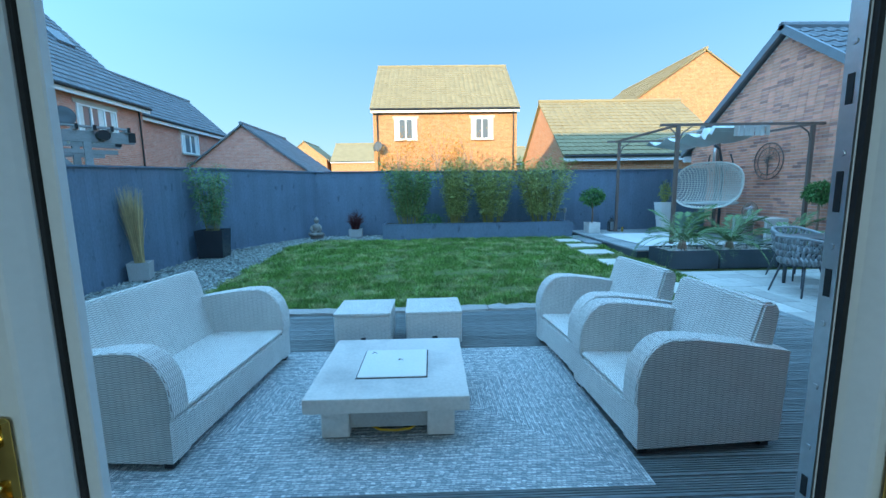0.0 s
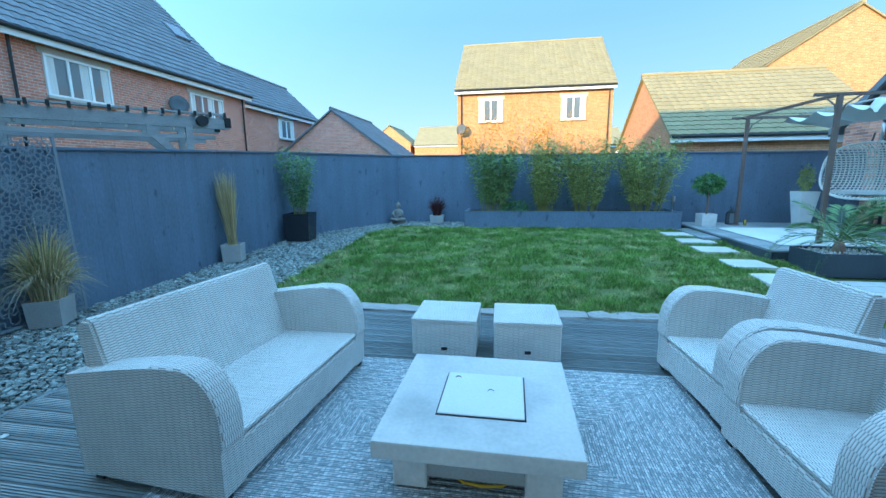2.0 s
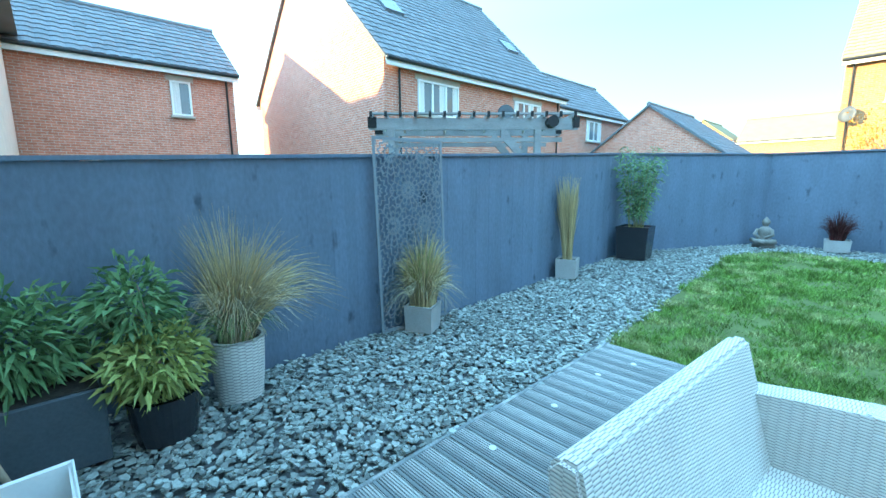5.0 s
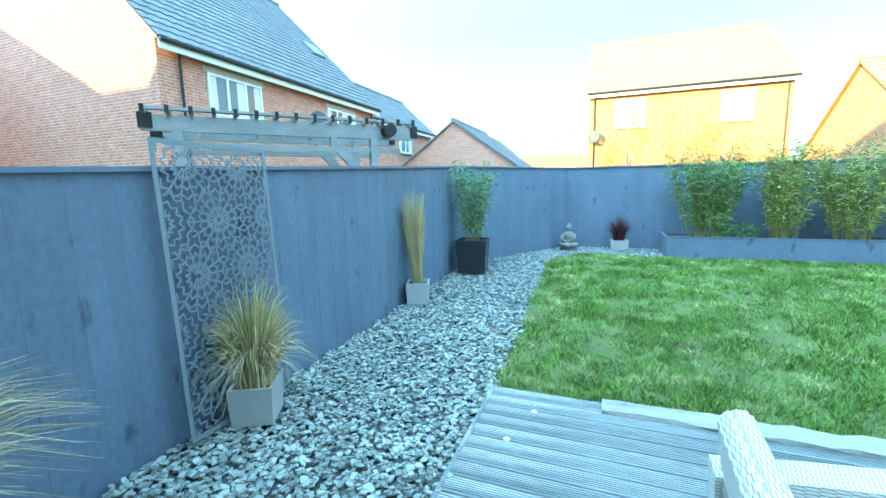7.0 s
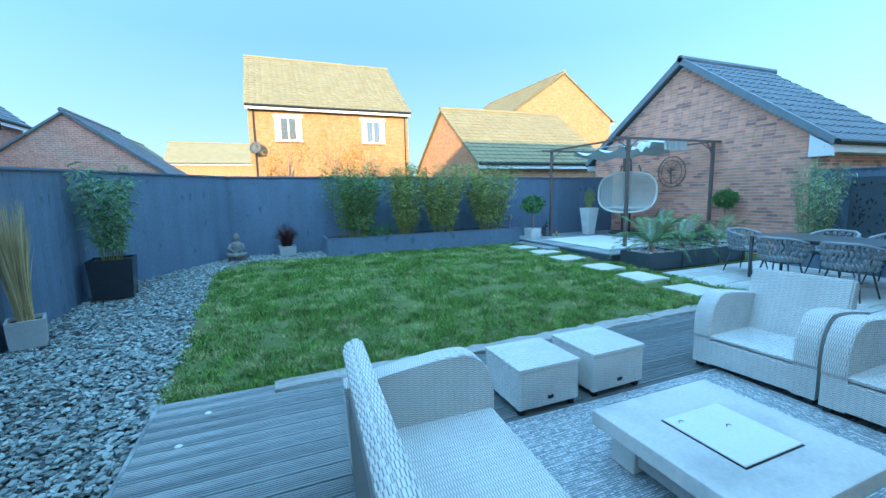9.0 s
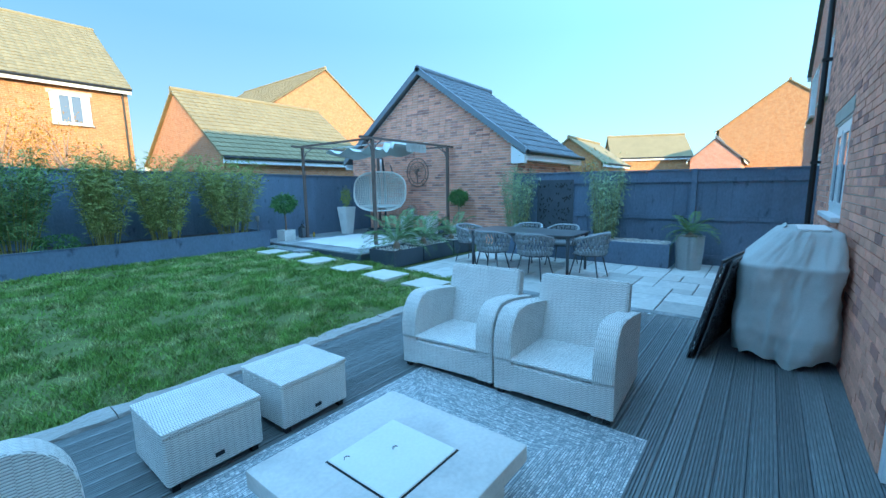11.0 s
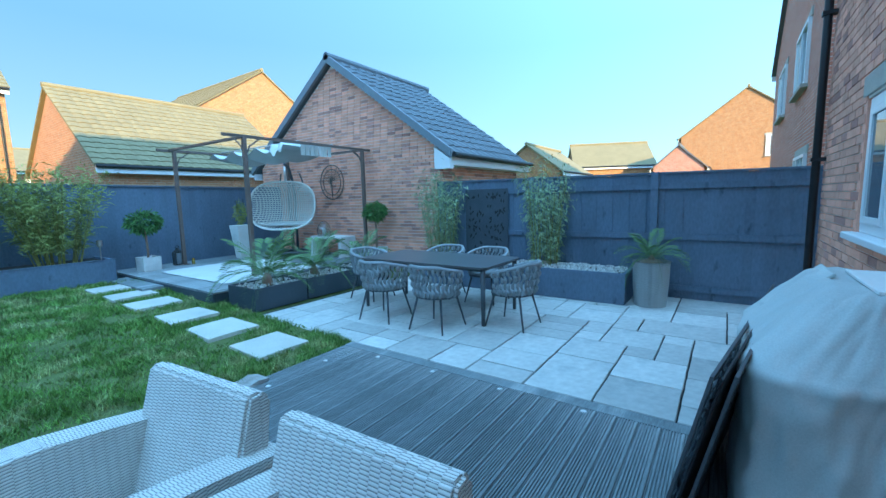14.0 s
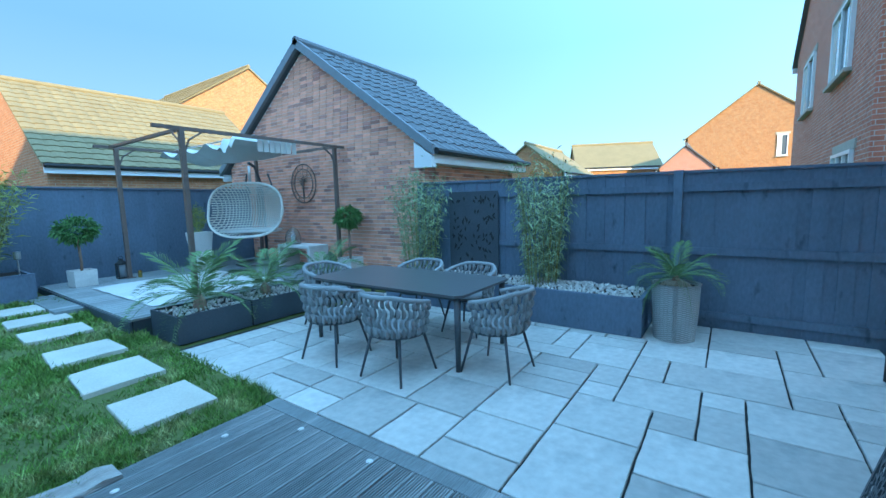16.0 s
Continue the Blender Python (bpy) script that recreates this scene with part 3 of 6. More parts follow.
def house(name, label, x0, x1, y0, y1, eave, ridge, ridge_along, wall_mat, roof_mat, z0=-0.1, over=0.3, fascia="white", tiled=(True, True)):
    """A pitched-roof house: walls with two gables, two tiled slopes, white eaves boards and dark verges."""
    ob = thing(name, label, "house" if eave > 4 else "garage")
    bm = bmesh.new()
    if ridge_along == "x":
        ym = (y0 + y1) / 2
        prism([(y0, z0), (y1, z0), (y1, eave), (ym, ridge), (y0, eave)], x0, x1, axis="x", bm=bm)
    else:
        xm = (x0 + x1) / 2
        prism([(x0, z0), (x1, z0), (x1, eave), (xm, ridge), (x0, eave)], y0, y1, axis="y", bm=bm)
    w = part("wall", bm, wall_mat, ob)
    wall_uv(w.data)
    if ridge_along == "x":
        run = ym - y0
        k = (ridge - eave) / run
        for side, (ye, on) in enumerate(((y0 - over, tiled[0]), (y1 + over, tiled[1]))):
            ze = eave - k * over
            sgn = 1 if side == 0 else -1
            slab = bmesh.new()
            prism([(ye, ze), (ym, ridge + 0.0), (ym, ridge + 0.1), (ye, ze + 0.08)], x0 - 0.12, x1 + 0.12, axis="x", bm=slab)
            r = part("roof", slab, roof_mat, ob)
            if on:
                tiles((x0 - 0.14, ye - sgn * 0.04, ze + 0.08), (x1 + 0.14, ye - sgn * 0.04, ze + 0.08), (x1 + 0.14, ym, ridge + 0.1), (x0 - 0.14, ym, ridge + 0.1), roof_mat, r)
            part("eaves_board", box(x0 - 0.1, x1 + 0.1, ye - sgn * 0.02, ye + sgn * 0.02, ze - 0.16, ze + 0.06), M[fascia], ob)
            part("gutter", tube([(x0 - 0.1, ye - sgn * 0.07, ze + 0.03), (x1 + 0.1, ye - sgn * 0.07, ze + 0.03)], 0.055), M["black"], ob)
        part("ridge_tiles", tube([(x0 - 0.14, ym, ridge + 0.12), (x1 + 0.14, ym, ridge + 0.12)], 0.1), roof_mat, ob)
    else:
        run = xm - x0
        k = (ridge - eave) / run
        for side, (xe, on) in enumerate(((x0 - over, tiled[0]), (x1 + over, tiled[1]))):
            ze = eave - k * over
            sgn = 1 if side == 0 else -1
            slab = bmesh.new()
            prism([(xe, ze), (xm, ridge), (xm, ridge + 0.1), (xe, ze + 0.08)], y0 - 0.12, y1 + 0.12, axis="y", bm=slab)
            r = part("roof", slab, roof_mat, ob)
            if on:
                tiles((xe - sgn * 0.04, y0 - 0.14, ze + 0.08), (xe - sgn * 0.04, y1 + 0.14, ze + 0.08), (xm, y1 + 0.14, ridge + 0.1), (xm, y0 - 0.14, ridge + 0.1), roof_mat, r)
            part("eaves_board", box(xe - sgn * 0.02, xe + sgn * 0.02, y0 - 0.1, y1 + 0.1, ze - 0.16, ze + 0.06), M[fascia], ob)
            part("gutter", tube([(xe - sgn * 0.07, y0 - 0.1, ze + 0.03), (xe - sgn * 0.07, y1 + 0.1, ze + 0.03)], 0.055), M["black"], ob)
        part("ridge_tiles", tube([(xm, y0 - 0.14, ridge + 0.12), (xm, y1 + 0.14, ridge + 0.12)], 0.1), roof_mat, ob)
    return ob


def downpipe(parent, x, y, z0, z1, r=0.035):
    return part("downpipe", tube([(x, y, z0), (x, y, z1)], r), M["black"], parent)


h_a = house("detached_house", "two-storey orange brick house lit by low sun", -2.85, 5.68, 25.4, 34.6, 6.4, 9.85, "x", M["brick_gold"], M["tile_brown"], over=0.25, tiled=(True, False))
window(h_a, (-1.6, 25.4, 4.53), (1, 0, 0), 1.34, 1.22)
window(h_a, (2.95, 25.4, 4.53), (1, 0, 0), 1.3, 1.22)
downpipe(h_a, -2.6, 25.32, -0.1, 6.1), downpipe(h_a, 5.45, 25.32, -0.1, 6.1)
g_d = house("brick_garage", "brick garage with brown pantiles, its front half in shade", 5.82, 12.4, 16.75, 24.05, 2.9, 5.48, "x", M["brick_mid"], M["tile_brown"], over=0.25, tiled=(True, False))
h_c = house("gabled_house", "sunlit orange brick gabled house beyond the garages", 12.6, 21.0, 25.4, 36.0, 6.6, 9.43, "y", M["brick_gold"], M["tile_brown"], over=0.25, tiled=(True, False))
h_l = house("neighbour_house", "red brick neighbouring house with dark tiled roof", -21.4, -11.6, 8.95, 18.5, 5.3, 10.15, "y", M["brick_far"], M["tile_grey"], over=0.25, tiled=(False, True))
h_m = house("terraced_house", "red brick house with dark tiled roof further along", -16.8, -12.6, 18.7, 27.5, 5.25, 7.2, "y", M["brick_far"], M["tile_grey"], over=0.25, tiled=(False, True))
g_b = house("small_garage", "small red brick garage with a gable over the fence", -12.75, -5.95, 22.72, 29.0, 2.55, 5.03, "y", M["brick_far"], M["tile_grey"], over=0.2, tiled=(False, True))
h_n = house("end_house", "red brick house with grey tiled roof in shade", -22.1, -17.3, -6.0, 6.55, 5.35, 7.2, "y", M["brick_far"], M["tile_grey"], over=0.25, tiled=(False, True))
h_r = house("far_house", "sunlit orange brick house beyond the side fence", 40.0, 49.0, -3.2, 5.1, 5.95, 9.15, "x", M["brick_gold"], M["tile_brown"], over=0.2, tiled=(False, False))
h_nb = house("next_house", "red brick house next door with white windows", 11.3, 21.1, -9.0, 0.6, 5.9, 8.85, "y", M["brick_far"], M["tile_grey"], tiled=(False, False))

# Out of view, added only for its shadow on the neighbour_house gable.
house("row_house", "unseen brick house added to cast shadow on the neighbour's gable", -30.0, -21.0, -14.0, -6.0, 6.0, 9.9, "x", M["brick_far"], M["tile_grey"], tiled=(False, False))

# The house the walk starts from, with the row of houses that shades the garden.
own = thing("own_house", "red brick house with white windows and patio doors", "house")
# Wall and roof are lengthened out of view to block the sun.
wb = part("wall_back", prism([(-17.0, -0.1), (-1.0, -0.1), (-1.0, 2.12), (2.05, 2.12), (2.05, -0.1), (4.8, -0.1), (4.8, 5.6), (-17.0, 5.6)], 0.70, 0.965, axis="y"), M["mortar"], own)
part("wall_back", box(4.8, 6.1, 0.70, 0.965, -0.1, 1.24), M["mortar"], own)
part("wall_back", box(4.8, 6.1, 0.70, 0.965, 2.28, 5.6), M["mortar"], own)
part("wall_back", box(6.1, 7.68, 0.70, 0.965, -0.1, 5.6), M["mortar"], own)
part("wall_side", box(7.4, 7.7, -8.0, 0.72, -0.1, 5.6), M["brick_far"], own)
part("wall_front", box(-17.0, 7.7, -8.3, -8.0, -0.1, 5.6), M["brick_far"], own)
part("roof", prism([(-8.7, 5.4), (1.3, 5.4), (1.3, 5.5), (-3.6, 10.45), (-8.7, 5.5)], -17.3, 7.9, axis="x"), M["tile_grey"], own)
part("room_floor", box(-3.0, 4.0, -5.0, 0.75, -0.1, 0.0), M["sleeper"], own)
part("room_ceiling", box(-3.0, 4.0, -5.0, 0.72, 2.4, 2.45), M["interior"], own)
for x in (-3.0, 4.0):
    part("room_wall", box(x - 0.05, x + 0.05, -5.0, 0.72, 0.0, 2.4), M["interior"], own)
part("room_wall", box(-3.0, 4.0, -5.05, -4.95, 0.0, 2.4), M["interior"], own)


# ---- garage beside the terrace, with its brick gable ----
def brick_wall(parent, to_world, courses, width_at, skip, mat_pick, near, name="bricks", seed=5, depth=0.012):
    """Separate bricks in stretcher bond. to_world(u, z, out) places a corner; width_at(z) gives the span of a course; near(u, z) picks the
    bricks that are objects of their own, the rest are one joined mesh."""
    rnd = random.Random(seed)
    v, f, mats = [], [], []
    count = 0
    for c in range(courses):
        z0 = 0.005 + c * 0.075
        lo, hi = width_at(z0 + 0.065)
        if hi - lo < 0.1:
            continue
        u = lo - (0.1125 if c % 2 else 0.0)
        while u < hi:
            a, b = max(u, lo), min(u + 0.215, hi)
            u += 0.225
            if b - a < 0.03 or skip((a + b) / 2, z0 + 0.03):
                continue
            o = depth + rnd.uniform(-0.002, 0.002)
            q = [to_world(x, z, h) for h in (0.0, o) for x, z in ((a, z0), (b, z0), (b, z0 + 0.065), (a, z0 + 0.065))]
            faces = [(4, 5, 6, 7), (0, 1, 5, 4), (1, 2, 6, 5), (2, 3, 7, 6), (3, 0, 4, 7)]
            dark = rnd.random() < mat_pick
            if near((a + b) / 2, z0) and count < 300:
                count += 1
                me = mesh_of("brick", q, faces, M["brick_dark"] if dark else M["brick"])
                part("brick", me, None, parent)
            else:
                k = len(v)
                v += q
                f += [tuple(k + i for i in t) for t in faces]
                mats += [1 if dark else 0] * 5
    me = mesh_of(name, v, f, [M["brick"], M["brick_dark"]])
    me.polygons.foreach_set("material_index", mats)
    return tagged(part(name, me, None, parent), kind="stuff")


GX, GY0, GY1, GYM, GEAVE, GRIDGE = 8.88, 6.85, 13.45, 10.15, 2.62, 4.98
garage = thing("garage", "red brick garage with grey tiled roof beside the terrace", "garage")
part("wall", prism([(GY0, -0.1), (GY1, -0.1), (GY1, GEAVE), (GYM, GRIDGE), (GY0, GEAVE)], GX + 0.006, 12.6, axis="x"), M["mortar"], garage)


def gable_span(z):
    if z < GEAVE:
        return GY0, GY1
    k = (z - GEAVE) / (GRIDGE - GEAVE)
    return GY0 + (GYM - GY0) * k, GY1 - (GY1 - GYM) * k


brick_wall(garage, lambda u, z, o: (GX + 0.006 - o, u, z), 66, gable_span, lambda u, z: False, 0.22, lambda u, z: 6.8 < u < 8.9 and 0.55 < z < 2.1, name="gable_bricks")
brick_wall(garage, lambda u, z, o: (u, GY0 - o, z), 33, lambda z: (GX, 12.6), lambda u, z: False, 0.2, lambda u, z: False, name="side_bricks", seed=8)
k_g = (GRIDGE - GEAVE) / (GYM - GY0)
for sgn, ye in ((1, GY0 - 0.28), (-1, GY1 + 0.28)):
    ze = GEAVE - k_g * 0.28 + 0.05
    part("roof", prism([(ye, ze), (GYM, GRIDGE + 0.05), (GYM, GRIDGE + 0.13), (ye, ze + 0.07)], GX - 0.1, 12.85, axis="x"), M["tile_grey"], garage)
    part("verge", prism([(ye - sgn * 0.03, ze - 0.03), (GYM, GRIDGE + 0.02), (GYM, GRIDGE + 0.22), (ye - sgn * 0.03, ze + 0.15)], GX - 0.17, GX - 0.09, axis="x"), M["screen"], garage, "dark dry-verge trim")
    part("eaves_board", box(GX - 0.1, 12.8, ye - 0.015, ye + 0.015, ze - 0.17, ze + 0.06), M["white"], garage)
    part("soffit", box(GX - 0.1, 12.8, min(ye, ye + sgn * 0.28), max(ye, ye + sgn * 0.28), ze - 0.18, ze - 0.165), M["white"], garage)
    part("gutter", tube([(GX - 0.1, ye - sgn * 0.075, ze + 0.03), (12.85, ye - sgn * 0.075, ze + 0.03)], 0.06), M["black"], garage)
part("verge_end", prism([(6.56, 2.22), (6.95, 2.22), (6.95, 2.68), (6.56, 2.42)], GX - 0.16, GX - 0.02, axis="x"), M["white"], garage, "white boxed eaves end")
part("ridge_tiles", tube([(GX - 0.17, GYM, GRIDGE + 0.17), (12.88, GYM, GRIDGE + 0.17)], 0.1), M["tile_grey"], garage)

# Roof tiles of the slope that faces the patio, one by one.
slope_a = Vector((GX - 0.09, GY0 - 0.33, GEAVE - k_g * 0.33 + 0.13))
slope_d = Vector((GX - 0.09, GYM, GRIDGE + 0.14))
t_rows, t_cols = 13, 13
tile_up, tile_w = (slope_d - slope_a) / t_rows, 3.94 / t_cols
nrm = Vector((0, -(slope_d - slope_a).z, (slope_d - slope_a).y)).normalized()
tv, tf = [], []
for t, q in ((0, 0.018), (0.18, 0.05), (0.42, 0.05), (0.55, 0.022), (0.85, 0.022), (1.0, 0.03)):
    tv += [Vector((t * tile_w, 0, 0)) + nrm * q, Vector((t * tile_w, 0, 0)) + tile_up * 1.15 + nrm * (q - 0.03), Vector((t * tile_w, 0, 0)) - nrm * 0.01]
for j in range(5):
    p0 = 3 * j
    tf += [(p0, p0 + 3, p0 + 4, p0 + 1), (p0 + 2, p0 + 5, p0 + 3, p0)]
tile_mesh = mesh_of("roof_tile", tv, tf, M["tile_grey"])
roof_near = next(o for o in garage.children if o.name.startswith("roof"))
for r in range(t_rows):
    for c in range(t_cols):
        t = part("roof_tile", tile_mesh, None, roof_near)
        t.location = slope_a + tile_up * r + Vector((c * tile_w, 0, random.uniform(0, 0.004)))

# ---- details of the houses ----
window(h_l, (-11.6, 10.2, 3.68), (0, 1, 0), 1.8, 1.05, panes=3)
window(h_l, (-11.6, 15.15, 3.68), (0, 1, 0), 1.8, 1.0, panes=3)
window(h_m, (-12.6, 22.8, 3.7), (0, 1, 0), 1.6, 1.05, panes=2)
window(h_n, (-17.3, 4.62, 3.75), (0, 1, 0), 0.58, 1.08, panes=1)
downpipe(h_l, -11.52, 9.45, 0, 5.2), downpipe(h_l, -11.52, 18.2, 0, 5.2), downpipe(h_n, -17.22, 6.3, 0, 5.1)
window(h_r, (40.0, -0.25, 4.15), (0, -1, 0), 0.6, 1.45, panes=1)
window(h_nb, (14.75, 0.6, 3.75), (-1, 0, 0), 1.8, 1.3, panes=2)
window(h_nb, (18.9, 0.6, 3.75), (-1, 0, 0), 1.8, 1.4, panes=2)
window(h_nb, (13.8, 0.6, 1.1), (-1, 0, 0), 1.6, 1.2, panes=3)


def dish(parent, at, face, r=0.32):
    bm = lathe([(0.01, 0.0), (r * 0.5, 0.02), (r, 0.08), (r, 0.09), (r * 0.5, 0.035), (0.01, 0.015)], sides=20)
    bmesh.ops.transform(bm, matrix=Matrix.Translation(at) @ Vector(face).to_track_quat("Z", "Y").to_matrix().to_4x4(), verts=bm.verts)
    d = part("satellite_dish", bm, M["aluminium"], parent, "grey satellite dish", smooth=True)
    part("dish_arm", tube([at, Vector(at) - Vector(face).normalized() * 0.28], 0.02), M["black"], d)


dish(h_l, (-11.3, 14.25, 4.06), (0.8, -0.6, 0.2))
dish(h_a, (-2.55, 25.1, 4.1), (-0.5, -0.8, 0.2))
for y0, u in ((17.0, 0.42), (10.4, 0.42)):
    a, bb = Vector((-11.35, 0, 5.14)), Vector((-16.5, 0, 10.15))
    p, q = a.lerp(bb, u), a.lerp(bb, u + 0.11)
    nr = Vector((4.9, 0, 5.9)).normalized() * 0.12
    bm = bmesh.new()
    vs = [bm.verts.new((w.x + nr.x * k, y, w.z + nr.z * k)) for k in (0.6, 1.4) for w, y in ((p, y0), (p, y0 + 0.8), (q, y0 + 0.8), (q, y0))]
    for t in ((0, 1, 2, 3), (4, 5, 6, 7), (0, 1, 5, 4), (1, 2, 6, 5), (2, 3, 7, 6), (3, 0, 4, 7)):
        bm.faces.new([vs[i] for i in t])
    part("roof_window", bm, M["glass"], h_l, "pale glazed roof window")

# Far roofs between the houses.
for nm, lab, a in (
    ("bungalow", "low brick house with brown hipped roof far off", (-2.6, 2.6, -2.9, 2.9, 3.85, 5.65, "y", M["brick_gold"], M["tile_brown"])),
    ("distant_house", "distant red brick gabled house", (34.0, 40.0, 3.2, 6.2, 3.4, 4.75, "x", M["brick_far"], M["tile_grey"])),
    ("distant_house", "distant orange brick gable in sun", (23.6, 29.0, 9.3, 13.1, 3.0, 4.4, "x", M["brick_gold"], M["tile_brown"])),
    ("distant_house", "distant brick house with pale brown roof", (-13.6, -2.0, 60.0, 68.0, 5.9, 8.6, "x", M["brick_gold"], M["tile_brown"])),
    ("distant_house", "distant brick house seen over the small garage", (-20.4, -14.2, 60.0, 68.0, 6.2, 8.6, "y", M["brick_gold"], M["tile_brown"])),
    ("distant_house", "distant brick house behind the row", (5.0, 12.0, 48.0, 56.0, 4.6, 6.6, "x", M["brick_gold"], M["tile_brown"])),
):
    far = house(nm, lab, *a, over=0.2, tiled=(False, False))
    if nm == "bungalow":
        far.matrix_basis = pose(38.0, 10.2, 0, 0, 0, 24)

# ---- own house: brick face, window, downpipe ----
WY = 0.98
brick_wall(own, lambda u, z, o: (u, WY - 0.015 + o, z), 74, lambda z: (2.06, 7.68), lambda u, z: 4.72 < u < 6.18 and 1.2 < z < 2.47, 0.16, lambda u, z: 4.3 < u < 7.0 and 0.9 < z < 2.35, name="wall_bricks", seed=11)
win = thing("window_1", "white two-light casement window in the brick wall", "window", kind="structure")
part("window_frame", box(4.82, 6.08, 0.9, 0.955, 1.26, 1.33), M["white"], win)
part("window_frame", box(4.82, 6.08, 0.9, 0.955, 2.2, 2.27), M["white"], win)
for x in (4.82, 5.42, 6.01):
    part("window_frame", box(x, x + 0.07, 0.902, 0.957, 1.33, 2.2), M["white"], win)
for x in (4.9, 5.5):
    part("sash", box(x, x + 0.5, 0.92, 0.968, 1.335, 1.385), M["white"], win), part("sash", box(x, x + 0.5, 0.92, 0.968, 2.14, 2.19), M["white"], win)
    part("sash", box(x, x + 0.05, 0.92, 0.968, 1.385, 2.14), M["white"], win), part("sash", box(x + 0.45, x + 0.5, 0.92, 0.968, 1.385, 2.14), M["white"], win)
    part("pane", box(x + 0.05, x + 0.45, 0.935, 0.955, 1.385, 2.14), M["glass"], win)
part("window_sill", box(4.74, 6.16, 0.84, 1.05, 1.2, 1.255, 0.008), M["white"], win)
part("lintel", box(4.7, 6.2, 0.9, WY + 0.002, 2.3, 2.46, 0.005), M["stone_lintel"], win, "cast stone lintel")
part("reveal", box(4.72, 4.806, 0.72, 0.972, 1.24, 2.28), M["brick"], win), part("reveal", box(6.094, 6.18, 0.72, 0.972, 1.24, 2.28), M["brick"], win)
pipe = thing("drainpipe", "black plastic drainpipe fixed to the corner of the brick house", "drainpipe")
part("pipe", tube([(7.6, 1.05, 0.02), (7.6, 1.05, 5.5)], 0.038, sides=12), M["black"], pipe, smooth=True)
for z in (0.5, 1.9, 3.4, 4.9):
    part("bracket", box(7.555, 7.645, 0.97, 1.1, z, z + 0.04), M["black"], pipe)

# Fill lamp added to brighten the door leaves; the room wall has no window.
lamp = new("room_window_light", bpy.data.lights.new("room_window_light", "AREA"))
lamp.data.shape, lamp.data.size, lamp.data.size_y, lamp.data.energy, lamp.data.color = "RECTANGLE", 2.6, 1.3, 11, (0.55, 0.8, 1.0)
lamp.matrix_world = look((0.6, -4.85, 1.5), (0.6, 0, 1.3))

# ---- patio doors, standing open ----
def door_leaf(x_free, side, lock):
    """A white door leaf whose free edge stands at x_free; side is the way from there to its hinge; lock: it carries the steel lock strip, the other one the rebate."""
    d = thing("patio_door", "white framed glazed patio door with brass handle, standing ajar", "door", pose(x_free, 0.87, 0.02), group="pair of patio doors")
    s = side

    def bar(name, a, b, z0, z1, y0=-0.035, y1=0.035, mat="white", lab="", bev=0.008):
        return part(name, box(min(s * a, s * b), max(s * a, s * b), y0, y1, z0, z1, bev), M[mat], d, lab)

    # Free stile: a slanted shoulder from its narrow edge up to the inner face.
    outline = [(0.004, 0.034), (0.004, 0.004), (0.028, -0.012), (0.055, -0.038), (0.062, -0.042), (0.15, -0.042), (0.158, -0.034), (0.158, 0.034)] if lock else [(0.034, 0.034), (0.034, 0.0), (0.04, -0.012), (0.058, -0.038), (0.064, -0.042), (0.15, -0.042), (0.158, -0.034), (0.158, 0.034)]
    part("stile", prism([(s * x, y) for x, y in outline], 0.0, 2.06), M["white"], d)
    bar("stile", 0.66, 0.78, 0.0, 2.06)
    bar("rail", 0.158, 0.66, 0.0, 0.2), bar("rail", 0.158, 0.66, 1.94, 2.06)
    bar("pane", 0.158, 0.66, 0.2, 1.94, -0.012, 0.012, "glass", "double glazed pane", 0.0)
    if lock:
        bar("lock_strip", 0.0, 0.004, 0.0, 2.06, 0.004, 0.034, "steel", "steel multi-point lock strip", 0.0)
        bar("seal", 0.006, 0.016, 0.0, 2.06, -0.008, 0.003, "black", "black rubber seal", 0.0)
        for z in (0.3, 0.52, 0.78, 0.98, 1.1, 1.22, 1.36, 1.52, 1.7):
            part("screw", lathe([(0.0005, 0), (0.0055, 0), (0.005, 0.0018), (0.0005, 0.002)], sides=10), M["steel"], d).matrix_basis = pose(0.0, 0.019, z, 0, -90 * s)
        for z, h in ((0.36, 0.05), (0.88, 0.04), (1.27, 0.05), (1.42, 0.07), (1.6, 0.05)):
            bar("lock_slot", -0.001, 0.001, z, z + h, 0.013, 0.025, "black", "", 0.0)
    else:
        bar("rebate", 0.0, 0.026, 0.0, 2.06, 0.012, 0.034, "white", "white rebate strip", 0.003)
        bar("seal", 0.0262, 0.034, 0.0, 2.06, 0.006, 0.03, "black", "black rubber seal", 0.0)
    plate = bar("handle_plate", 0.076, 0.116, 0.86, 1.12, -0.056, -0.0425, "brass", "polished brass handle plate", 0.006)
    hm = bmesh.new()
    tube([(s * 0.096, -0.05, 1.085), (s * 0.096, -0.09, 1.085), (s * 0.108, -0.104, 1.085), (s * 0.148, -0.106, 1.08), (s * 0.193, -0.1, 1.07), (s * 0.213, -0.095, 1.06)], [0.014, 0.012, 0.013, 0.014, 0.011, 0.008], bm=hm, sides=12)
    part("handle", hm, M["brass"], plate, "brass lever handle", smooth=True)
    curl = [(s * (0.096 + 0.012 * math.sin(k * 0.9)), -0.058 - 0.03 * math.sin(math.pi * k / 8), 1.01 - 0.016 * k) for k in range(9)]
    part("scroll", tube(curl, [0.006, 0.009, 0.011, 0.012, 0.012, 0.012, 0.011, 0.009, 0.006], sides=10), M["brass"], plate, smooth=True)
